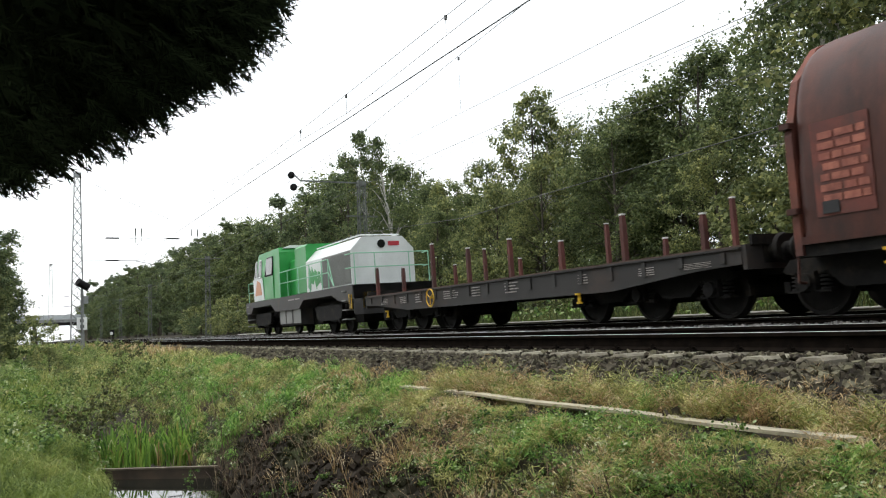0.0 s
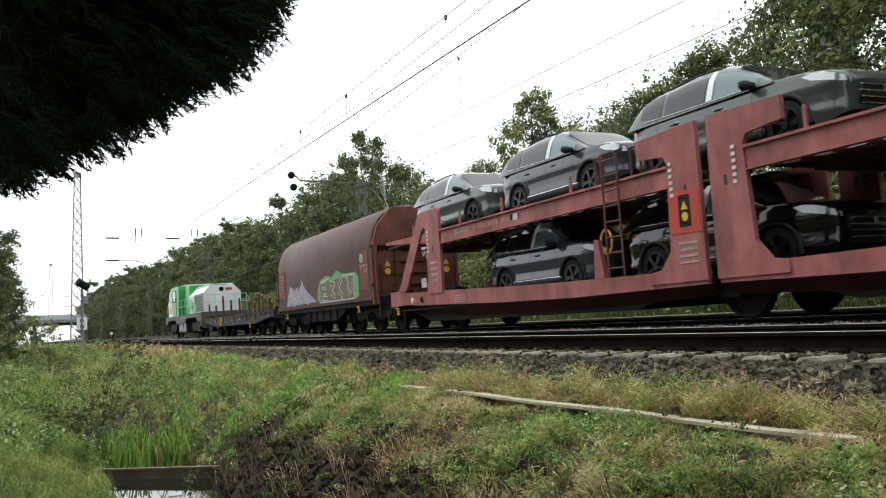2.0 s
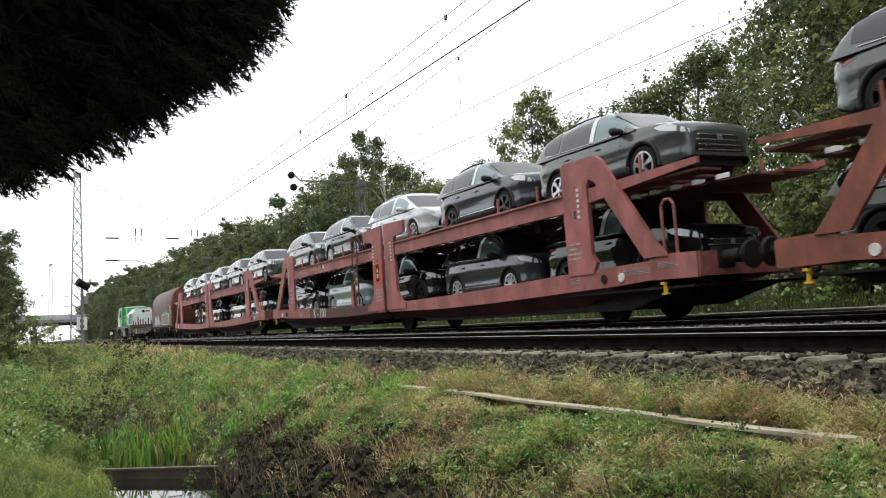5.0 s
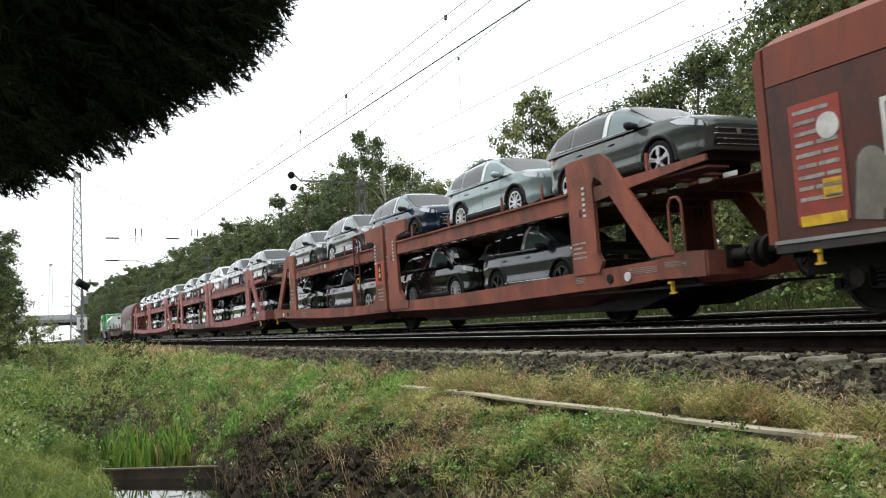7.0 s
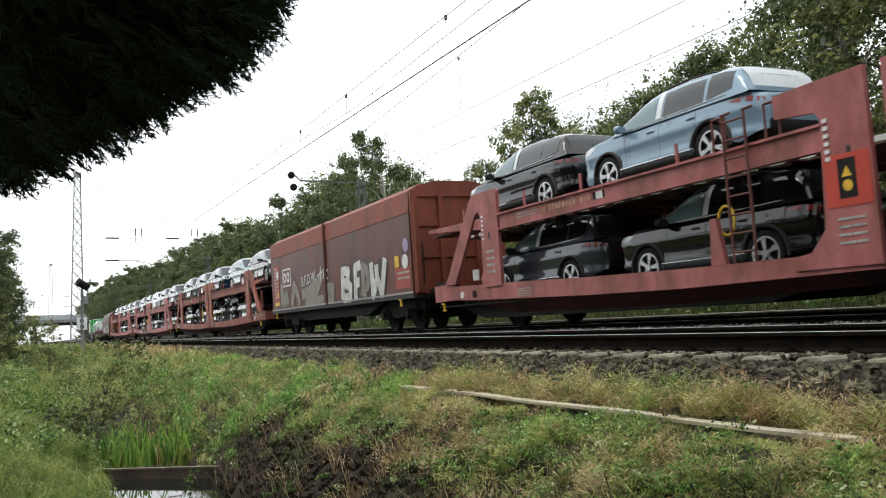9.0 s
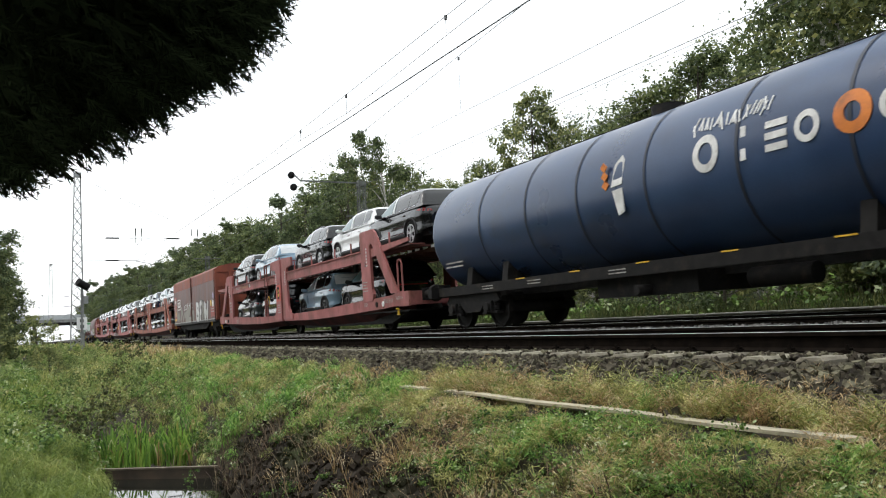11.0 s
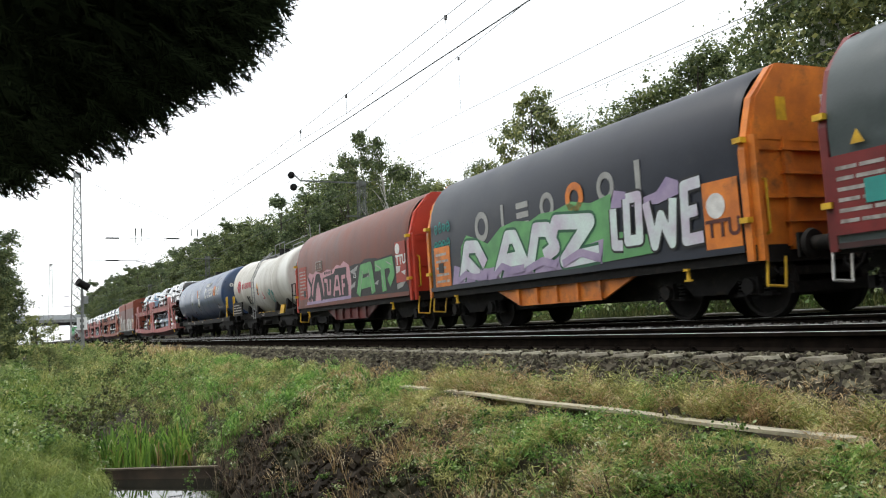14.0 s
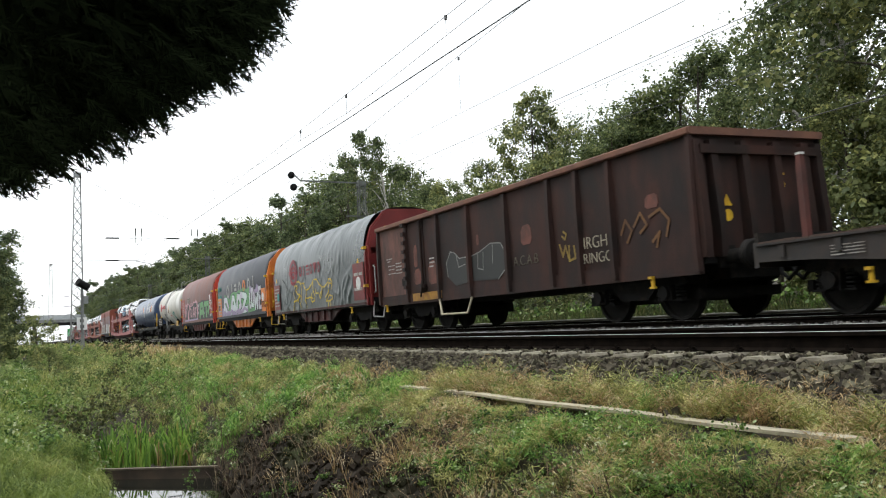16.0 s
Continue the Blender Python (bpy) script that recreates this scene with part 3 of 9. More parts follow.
def patchy(x, y, seed, s):
    """Smooth random field between 0 and 1 that lays plants out in patches."""
    r = np.random.default_rng(seed)
    f = np.zeros_like(x)
    for k in range(7):
        a = r.uniform(0, 2 * math.pi)
        w = s * r.uniform(0.5, 2.2)
        f += np.sin(w * (x * math.cos(a) + y * math.sin(a)) + r.uniform(0, 6.3)) * r.uniform(0.5, 1)
    return 0.5 + 0.5 * np.tanh(f * 0.55)


def blades(tufts, per, height, width, seed, spread=0.05, lean=0.5):
    """Bent tapering blades that rise from tufts and arch outwards: (n, 3) foot points."""
    r = np.random.default_rng(seed)
    n = len(tufts) * per
    off = r.normal(size=(n, 2)) * spread
    foot = np.repeat(tufts, per, 0) + np.c_[off, np.zeros(n)]
    hh = np.repeat(r.uniform(0.55, 1.25, len(tufts)), per) * height * r.uniform(0.55, 1.15, n)
    a = np.arctan2(off[:, 1], off[:, 0]) + r.normal(size=n) * 0.9
    d = np.c_[np.cos(a), np.sin(a), np.zeros(n)]
    out = lean * r.uniform(0.2, 1.3, n) * hh
    b = r.uniform(0, 2 * math.pi, n)
    side = np.c_[np.cos(b), np.sin(b), np.zeros(n)] * (width * r.uniform(0.6, 1.3, n))[:, None]
    up = np.c_[np.zeros(n), np.zeros(n), hh]
    sag = r.uniform(0.55, 1.0, n)[:, None]
    p1 = foot + up * 0.55 + d * (out * 0.22)[:, None]
    p2 = foot + up * (0.8 + 0.15 * sag) + d * (out * 0.6)[:, None]
    p3 = foot + up * sag + d * (out * 1.05)[:, None]
    v = np.stack([foot - side * 0.5, foot + side * 0.5, p1 + side * 0.45, p1 - side * 0.45, p2 + side * 0.3, p2 - side * 0.3, p3 + side * 0.06, p3 - side * 0.06], 1)
    base = 8 * np.arange(n)[:, None]
    f = np.concatenate([base + np.array([0, 1, 2, 3]), base + np.array([3, 2, 4, 5]), base + np.array([5, 4, 6, 7])])
    return v.reshape(-1, 3), f


def mops(tufts, per, radius, height, width, seed):
    """Shaggy mounds: narrow blades lie over a dome and hang outwards from its crown."""
    r = np.random.default_rng(seed)
    m = len(tufts)
    n = m * per
    k = np.repeat(r.uniform(0.6, 1.35, m), per)
    c = np.repeat(tufts, per, 0)
    R, H = radius * k, height * k * np.repeat(r.uniform(0.75, 1.25, m), per)
    a = r.uniform(0, 2 * math.pi, n)
    f0 = r.uniform(0.0, 1.15, n)
    df = r.uniform(0.25, 0.6, n)
    q = r.uniform(0.6, 1.3, n)
    tw = r.normal(size=n) * 0.8
    rows = []
    for j in range(3):
        f = f0 + df * j / 2
        aa = a + tw * j / 2
        pt = c + np.c_[q * R * np.sin(f) * np.cos(aa), q * R * np.sin(f) * np.sin(aa), q * H * np.cos(f) + 0.01]
        w = (width * (0.45, 0.55, 0.12)[j]) * r.uniform(0.7, 1.3, n)
        sd = np.c_[-np.sin(aa), np.cos(aa), np.zeros(n)] * w[:, None]
        rows += [pt - sd, pt + sd]
    v = np.stack(rows, 1)
    b = 6 * np.arange(n)[:, None]
    return v.reshape(-1, 3), np.concatenate([b + np.array([0, 1, 3, 2]), b + np.array([2, 3, 5, 4])])


def tangle(tufts, per, radius, height, length, width, seed, droop=0.9):
    """Low curly tufts: short bent blades that start anywhere in a mound and bow over in all directions."""
    r = np.random.default_rng(seed)
    m = len(tufts)
    n = m * per
    k = np.repeat(r.uniform(0.65, 1.3, m), per)
    c = np.repeat(tufts, per, 0)
    a, q, h = r.uniform(0, 2 * math.pi, n), np.sqrt(r.random(n)), r.random(n) ** 0.8
    rad = radius * k * q
    foot = c + np.c_[rad * np.cos(a), rad * np.sin(a), height * k * h * (1 - 0.65 * q * q)]
    b = a + r.normal(size=n) * 1.1
    up = r.uniform(0.1, 1.3, n)
    d = np.c_[np.cos(b), np.sin(b), up]
    d /= np.linalg.norm(d, axis=1, keepdims=True)
    L = (length * r.uniform(0.5, 1.25, n))[:, None]
    sd = np.c_[-np.sin(b), np.cos(b), r.normal(size=n) * 0.5] * (width * r.uniform(0.6, 1.3, n))[:, None]
    fall = np.c_[np.zeros((n, 2)), -droop * r.uniform(0.4, 1.2, n)] * L
    mid, end = foot + d * L * 0.55 + fall * 0.12, foot + d * L * 0.95 + fall * 0.6
    v = np.stack([foot - sd * 0.4, foot + sd * 0.4, mid - sd * 0.5, mid + sd * 0.5, end - sd * 0.1, end + sd * 0.1], 1)
    f = 6 * np.arange(n)[:, None]
    return v.reshape(-1, 3), np.concatenate([f + np.array([0, 1, 3, 2]), f + np.array([2, 3, 5, 4])])


def sow(n, xs, ys, seed, keep=None):
    r = np.random.default_rng(seed)
    x, y = r.uniform(*xs, n), r.uniform(*ys, n)
    if keep is not None:
        m = r.random(n) < keep(x, y)
        x, y = x[m], y[m]
    return np.c_[x, y, ground_z(x, y) - 0.01]


def grow(name, label, mat, sets):
    vs, fs, k = [], [], 0
    for v, f in sets:
        vs.append(v), fs.append(f + k)
        k += len(v)
    return tagged(new(name, bulk(name, np.concatenate(vs), np.concatenate(fs), mat)), label, "grass" if "grass" in name else "plants", kind="stuff")


bare = lambda x, y: np.clip(1.25 - 1.6 * np.exp(-((x + 7.2) / 4.6) ** 2 - ((y - 2.15) / 0.66) ** 2), 0.02, 1)
board_gap = lambda y: np.where((y > 3.78) & (y < 4.02), 0.15, 1.0)
p_dry = lambda x, y: patchy(x, y, 31, 2.2)
p_lush = lambda x, y: patchy(x, y, 33, 2.4)
p_herb = lambda x, y: patchy(x, y, 35, 2.0)
gaps = lambda x, y: np.clip((patchy(x, y, 39, 3.4) - 0.16) * 3.0, 0.03, 1.0)
near_mix = lambda f: (lambda x, y: f(x, y) * bare(x, y) * gaps(x, y))
grow("grass", "green meadow grass on the railway bank", GRASS, [
    blades(sow(4200, (-9.5, 0.5), (2.0, 4.4), 40, lambda x, y: bare(x, y) * board_gap(y)), 10, 0.055, 0.004, 50, 0.05, 0.8),
    tangle(sow(1500, (-9.5, 0.5), (2.1, 3.5), 141, near_mix(lambda x, y: 0.3 + 0.7 * (1 - p_dry(x, y)))), 110, 0.075, 0.14, 0.075, 0.0042, 151, 0.6),
    tangle(sow(520, (-9.5, 0.5), (3.5, 3.82), 145), 80, 0.07, 0.04, 0.055, 0.004, 155),
    tangle(sow(300, (-9.0, 0.5), (4.0, 4.6), 142), 130, 0.075, 0.2, 0.08, 0.004, 152, 0.5),
    tangle(sow(46, (-9.0, 0.4), (4.05, 4.6), 146), 240, 0.1, 0.32, 0.095, 0.004, 156, 0.5),
    mops(sow(1500, (-24, -9), (2.0, 4.4), 143, lambda x, y: (0.25 + 0.75 * (1 - p_dry(x, y))) * bare(x, y) * (0.3 + 0.7 * gaps(x, y))), 90, 0.11, 0.15, 0.007, 153),
    mops(sow(900, (-50, -21), (0.8, 4.5), 144), 60, 0.22, 0.24, 0.016, 154),
    mops(sow(260, (0.5, 5), (2.0, 4.5), 147), 40, 0.13, 0.14, 0.008, 157),
    blades(sow(1500, (-60, -22), (0.2, 4.4), 43), 14, 0.3, 0.016, 53, 0.1, 0.6),
    blades(sow(1500, (-130, -60), (-4, 4.3), 44), 10, 0.5, 0.06, 54, 0.2, 0.5)])
grow("verge_grass", "dull green grass on the far verge", VERGE, [blades(sow(2400, (-60, 4), (13.5, 17.5), 45), 12, 0.45, 0.02, 55, 0.1, 0.5)])
grow("bank_grass", "shaggy yellow-green grass on the near bank of the ditch", LAWN, [
    blades(sow(1300, (-16, -4.5), (-1.2, 0.75), 61), 14, 0.13, 0.005, 71, 0.06, 0.9),
    mops(sow(1300, (-16, -4.5), (-1.2, 0.75), 162), 110, 0.1, 0.12, 0.0045, 172),
    mops(sow(60, (-15, -5), (-1.1, 0.7), 164), 300, 0.16, 0.2, 0.005, 174),
    mops(sow(420, (-4.5, 4), (-3.5, 0.7), 167), 40, 0.13, 0.13, 0.008, 177),
    blades(sow(1100, (-32, -16), (-2.5, 0.9), 62), 18, 0.22, 0.012, 72, 0.08, 0.8)])
grow("lush_grass", "bright lush grass in patches on the railway bank", LUSH, [
    tangle(sow(900, (-9.5, 0.4), (2.1, 3.7), 161, near_mix(lambda x, y: p_lush(x, y) ** 1.5)), 110, 0.08, 0.16, 0.1, 0.0048, 171, 1.0),
    tangle(sow(34, (-8.5, 0.4), (4.05, 4.65), 166), 150, 0.08, 0.28, 0.11, 0.0045, 176, 0.6),
    mops(sow(700, (-26, -9), (2.1, 4.3), 163, lambda x, y: p_lush(x, y)), 100, 0.13, 0.17, 0.008, 173)])
end_tufts = np.array([(-3.1, 3.72, -0.58), (-3.0, 3.86, -0.58), (-3.2, 3.68, -0.58), (-2.9, 3.75, -0.58)])
grow("dry_grass", "dry reddish straw-coloured grass tufts on the bank and below the ballast", STRAW, [
    tangle(sow(1050, (-9.5, 0.5), (2.1, 3.6), 181, near_mix(lambda x, y: 0.08 + 0.92 * p_dry(x, y) ** 1.3)), 100, 0.075, 0.19, 0.07, 0.0036, 191, 0.5),
    tangle(sow(300, (-9.0, 0.5), (4.0, 4.55), 182), 130, 0.075, 0.2, 0.075, 0.0034, 192, 0.5),
    tangle(sow(40, (-9.0, 0.4), (4.05, 4.5), 186), 260, 0.1, 0.33, 0.08, 0.0034, 196, 0.5),
    tangle(end_tufts, 150, 0.07, 0.15, 0.08, 0.0036, 197, 0.5),
    mops(sow(200, (-30, -9), (2.9, 4.4), 183, lambda x, y: 0.6 * p_dry(x, y)), 80, 0.12, 0.18, 0.008, 193),
    blades(sow(60, (-8, -2), (2.0, 2.9), 85), 30, 0.16, 0.004, 95, 0.06, 1.2),
    blades(sow(220, (-70, -28), (3.4, 4.6), 84), 16, 0.45, 0.03, 94, 0.12, 0.5)])
r = np.random.default_rng(100)
c = sow(330, (-9, 0.5), (2.1, 4.5), 86, lambda x, y: board_gap(y))
c[:, 2] += 0.13
grow("grass_seed_heads", "pale seed heads above the dry grass", STRAW, [leaves(c, np.full((len(c), 3), 0.06), 14, 0.011, r, 0.8)])
# broad-leaved herbs, brambles and nettles, in mounds with gaps
herbs, dark_herbs, weeds = [], [], []
for n, xs, ys, seed, size, per, lift, spread in ((620, (-9.5, 0.3), (2.0, 3.6), 102, 0.022, 60, 0.12, 0.075), (60, (-9.5, 0.3), (4.0, 4.4), 107, 0.022, 40, 0.12, 0.06), (900, (-24, -9.5), (2.0, 4.2), 103, 0.036, 40, 0.13, 0.09), (600, (-40, -10), (-1.2, 0.95), 104, 0.045, 30, 0.22, 0.12), (130, (-20, -7), (0.3, 0.95), 105, 0.03, 18, 0.12, 0.08), (500, (-50, 3), (14, 17.5), 106, 0.11, 14, 0.5, 0.25)):
    c = sow(n, xs, ys, seed, (lambda x, y: p_herb(x, y) * np.clip(bare(x, y) + 0.25, 0, 1)) if seed in (102, 103) else None)
    c[:, 2] += lift * r.uniform(0.2, 1.2, len(c))
    keep = ~((c[:, 0] > -11.6) & (c[:, 0] < -6) & (c[:, 1] > 0.75) & (c[:, 1] < 1.95))
    c = c[keep]
    herbs.append(leaves(c, np.full((len(c), 3), spread) * np.array([1, 1, 0.7]), per, size, r))
# tall stands of herbs that close the ditch far down the line
for n, xs, ys, seed, tall, size in ((900, (-46, -17), (0.6, 3.0), 108, 0.75, 0.045), (650, (-46, -17), (-4.0, -0.4), 109, 0.45, 0.05), (400, (-75, -46), (-5, 4.2), 110, 0.7, 0.1)):
    c = sow(n, xs, ys, seed, lambda x, y: 0.15 + 0.85 * patchy(x, y, 37, 0.9))
    c = np.repeat(c, 3, 0)
    c[:, :2] += r.normal(size=(len(c), 2)) * 0.06
    c[:, 2] += tall * r.uniform(0.1, 1.0, len(c)) * (0.45 + 0.55 * patchy(c[:, 0], c[:, 1], 38, 1.2))
    weeds.append(leaves(c, np.full((len(c), 3), 0.1), 26, size, r, 0.3))
c = np.concatenate([np.c_[r.normal(-12.9, 0.35, 60), r.normal(0.42, 0.2, 60), r.uniform(-1.4, -0.75, 60)], np.c_[r.normal(-16.5, 0.6, 30), r.normal(1.3, 0.2, 30), r.uniform(-1.3, -0.75, 30)], np.c_[r.normal(-24, 0.8, 50), r.normal(2.3, 0.3, 50), r.uniform(-0.9, 0.1, 50)]])
herbs.append(leaves(np.c_[r.normal(-10.35, 0.1, 7), r.normal(1.66, 0.06, 7), r.uniform(-1.52, -1.36, 7)], np.full((7, 3), 0.04), 9, 0.028, r))
dark_herbs.append(leaves(c, np.full((len(c), 3), 0.1), 22, 0.05, r, 0.3))
grow("herbs", "broad-leaved nettles, brambles and weeds on the banks", HERB, herbs)
grow("tall_weeds", "tall mixed weeds and nettles where the ditch narrows", WEED, weeds)
grow("dark_weeds", "dark brownish green dock and nettles in the ditch", DOCK, dark_herbs)
grow("dead_stalks", "dead brown stalks and roots on the bare bank", TWIG, [blades(sow(230, (-10.5, -1), (1.9, 3.2), 111), 8, 0.2, 0.007, 112, 0.09, 1.5), blades(sow(280, (-20, -9), (1.9, 3.0), 113), 7, 0.22, 0.009, 114, 0.1, 1.2)])
r = np.random.default_rng(120)
rx, ry = r.uniform(-13.3, -12.1, 44), r.uniform(0.95, 2.2, 44)
reed_feet = np.c_[rx, ry, np.full(44, -1.6)]
grow("iris_reeds", "tall sword-shaped green iris leaves behind the ditch board", REED, [blades(reed_feet, 12, 0.5, 0.026, 121, 0.08, 0.45), blades(reed_feet[:16], 5, 0.45, 0.024, 122, 0.1, 0.9)])
grow("dry_iris_leaves", "yellowed iris leaves among the green ones", STRAW, [blades(reed_feet[::3], 3, 0.5, 0.024, 123, 0.1, 0.7)])

v, f = stones(2600, (-10.5, -2.5), (1.95, 3.0), (0.02, 0.07), 140, ground_z)
tagged(new("soil_clods", bulk("soil_clods", v, f, SOIL)), "dark crumbly soil clods on the bare bank", "soil", kind="stuff")

WATER = glassy("ditch_water", (0.012, 0.013, 0.01, 1), 0.02)
water = new("water", bulk("water", [(-12.0, 0.55, -1.54), (30, 0.55, -1.54), (30, 2.2, -1.54), (-11.2, 2.2, -1.54)], [(0, 1, 2, 3)], WATER))
tagged(water, "dark still ditch water mirroring the sky", "water", kind="structure")


def board(name, label, a, b, w, t, mat):
    a, b = Vector(a), Vector(b)
    m = Mesh()
    d = (b - a)
    n = 8
    sd = d.cross(Vector((0, 0, 1))).normalized()
    m.loft([[a + d * i / n + sd * s * w / 2 + Vector((0, 0, h + 0.006 * math.sin(i * 1.7))) for s, h in ((-1, 0), (1, 0), (1, t), (-1, t))] for i in range(n + 1)], smooth=False)
    ob = part(name, m, mat, None)
    return tagged(ob, label, "board")


board("ditch_board", "dark wet board across the ditch water", (-11.58, 0.62, -1.72), (-10.55, 2.1, -1.7), 0.05, 0.295, DARKWOOD)
# separate paler bar paints the light on the board's top edge
part("board_edge", Mesh().bar((-11.55, 0.66, -1.425), (-10.58, 2.06, -1.405), 0.07, 0.02), surface("damp_board", (0.2, 0.165, 0.115, 1), (0.11, 0.085, 0.06, 1), 0.8, 0, 4, 60, 0.3), bpy.data.objects["ditch_board"], "paler worn top edge")
for a, b, ya, yb in ((-9.18, -8.5, 3.92, 3.93), (-8.1, -3.1, 3.97, 3.86)):
    board("wooden_board", "long weathered pale board lying in the bank grass", (a, ya, -0.52), (b, yb, -0.52), 0.12, 0.022, WOOD)

# ---- conifer bough over the camera ----
bough = thing("conifer_bough", "dark drooping conifer bough hanging close overhead", "tree", at=pose(0, 0, 0.162, 0, 0, 63.91))
r = np.random.default_rng(130)
edge_a = np.array([-0.70, -0.523, -0.49, -0.469, -0.449, -0.416, -0.376, -0.356, -0.329, -0.309, -0.276, -0.236, -0.21, -0.188, -0.172, -0.16])
edge_h = -0.008 + np.array([0.19, 0.183, 0.176, 0.187, 0.196, 0.212, 0.222, 0.24, 0.249, 0.265, 0.283, 0.3, 0.33, 0.342, 0.372, 0.42])


def spray(n, depth, lo, hi, needles, seed, length, nl, nw):
    """Twigs that droop outwards, each feathered with needles; lo, hi: how far inside the outline the tips lie."""
    r = np.random.default_rng(seed)
    a = r.uniform(-0.62, -0.165, n)
    base = np.interp(a, edge_a, edge_h)
    h = base + r.uniform(lo, hi, n)
    d = r.uniform(*depth, n)
    tip = np.stack([a * d, d, h * d], -1)
    dirn = np.stack([r.uniform(0.35, 0.95, n), r.uniform(-0.35, 0.35, n), -r.uniform(0.25, 0.8, n)], -1)
    dirn /= np.linalg.norm(dirn, axis=1, keepdims=True)
    L = length * r.uniform(0.6, 1.2, n)
    t = r.random((n, needles))
    sag = np.zeros((n, needles, 3))
    sag[..., 2] = 0.25 * (t - t * t) * L[:, None]
    p = tip[:, None] - dirn[:, None] * (L[:, None] * (1 - t))[..., None] + sag
    sd = np.cross(dirn, r.normal(size=(n, 3)))
    sd /= np.linalg.norm(sd, axis=1, keepdims=True)
    sgn = np.where(r.random((n, needles)) < 0.5, 1, -1)[..., None]
    nd = dirn[:, None] * 0.8 + sd[:, None] * sgn * 0.55 + r.normal(size=(n, needles, 3)) * 0.25
    nd /= np.linalg.norm(nd, axis=-1, keepdims=True)
    ln = (nl * r.uniform(0.6, 1.2, (n, needles)) * (1.15 - 0.75 * t))[..., None]
    sw = np.cross(nd, np.array([0.2, -1.0, 0.15]))
    sw /= np.linalg.norm(sw, axis=-1, keepdims=True) + 1e-9
    q = p + nd * ln
    v = np.stack([p - sw * nw * 0.5, p + sw * nw * 0.5, q + sw * nw * 0.15, q - sw * nw * 0.15], 2).reshape(-1, 3)
    return v, np.arange(len(v)).reshape(-1, 4)


# the last, highest spray lies out of view, added to shade the bough below
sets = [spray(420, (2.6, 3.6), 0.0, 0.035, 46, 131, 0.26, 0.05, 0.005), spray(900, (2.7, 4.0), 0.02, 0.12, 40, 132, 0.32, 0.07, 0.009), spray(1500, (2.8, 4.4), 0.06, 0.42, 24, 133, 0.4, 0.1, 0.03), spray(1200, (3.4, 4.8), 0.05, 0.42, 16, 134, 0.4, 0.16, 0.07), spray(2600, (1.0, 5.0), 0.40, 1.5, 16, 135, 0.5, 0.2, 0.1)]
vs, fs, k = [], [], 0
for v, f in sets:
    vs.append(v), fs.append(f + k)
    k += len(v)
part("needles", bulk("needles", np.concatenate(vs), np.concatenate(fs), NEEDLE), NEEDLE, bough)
for i, (x0, z0, x1, z1, d) in enumerate(((-2.6, 1.9, -0.75, 1.12, 3.3), (-2.6, 1.7, -1.2, 0.86, 3.4), (-2.7, 1.6, -1.7, 0.74, 3.2), (-2.4, 2.0, -0.6, 1.35, 3.0))):
    m = Mesh()
    m.rod((x0, d + 0.5, z0), ((x0 + x1) / 2, d + 0.2, (z0 + z1) / 2 + 0.1), 0.03, 7, 0.02).rod(((x0 + x1) / 2, d + 0.2, (z0 + z1) / 2 + 0.1), (x1, d, z1), 0.02, 7, 0.004)
    part("limb", m, BARK, bough)
# ---- running gear shared by the wagons ----
def wheelset_mesh(r=0.475):
    m = Mesh()
    for y in (-0.75, 0.75):
        k = 1 if y > 0 else -1
        prof = [(0.09, y - k * 0.09), (0.09, y + k * 0.09), (0.2, y + k * 0.03), (r - 0.07, y + k * 0.02), (r - 0.05, y + k * 0.065), (r, y + k * 0.065), (r, y - k * 0.05), (r + 0.03, y - k * 0.055), (r + 0.03, y - k * 0.075), (r - 0.06, y - k * 0.06), (0.2, y - k * 0.05)]
        n = 28
        m.loft([[(a * math.cos(t), b, a * math.sin(t)) for a, b in prof] for t in np.linspace(0, 2 * math.pi, n + 1)], caps=False, smooth=False)
    m.rod((0, -1.0, 0), (0, 1.0, 0), 0.08, 10)
    return m


WHEELSET = meshdata("wheelset", wheelset_mesh(), WHEEL)


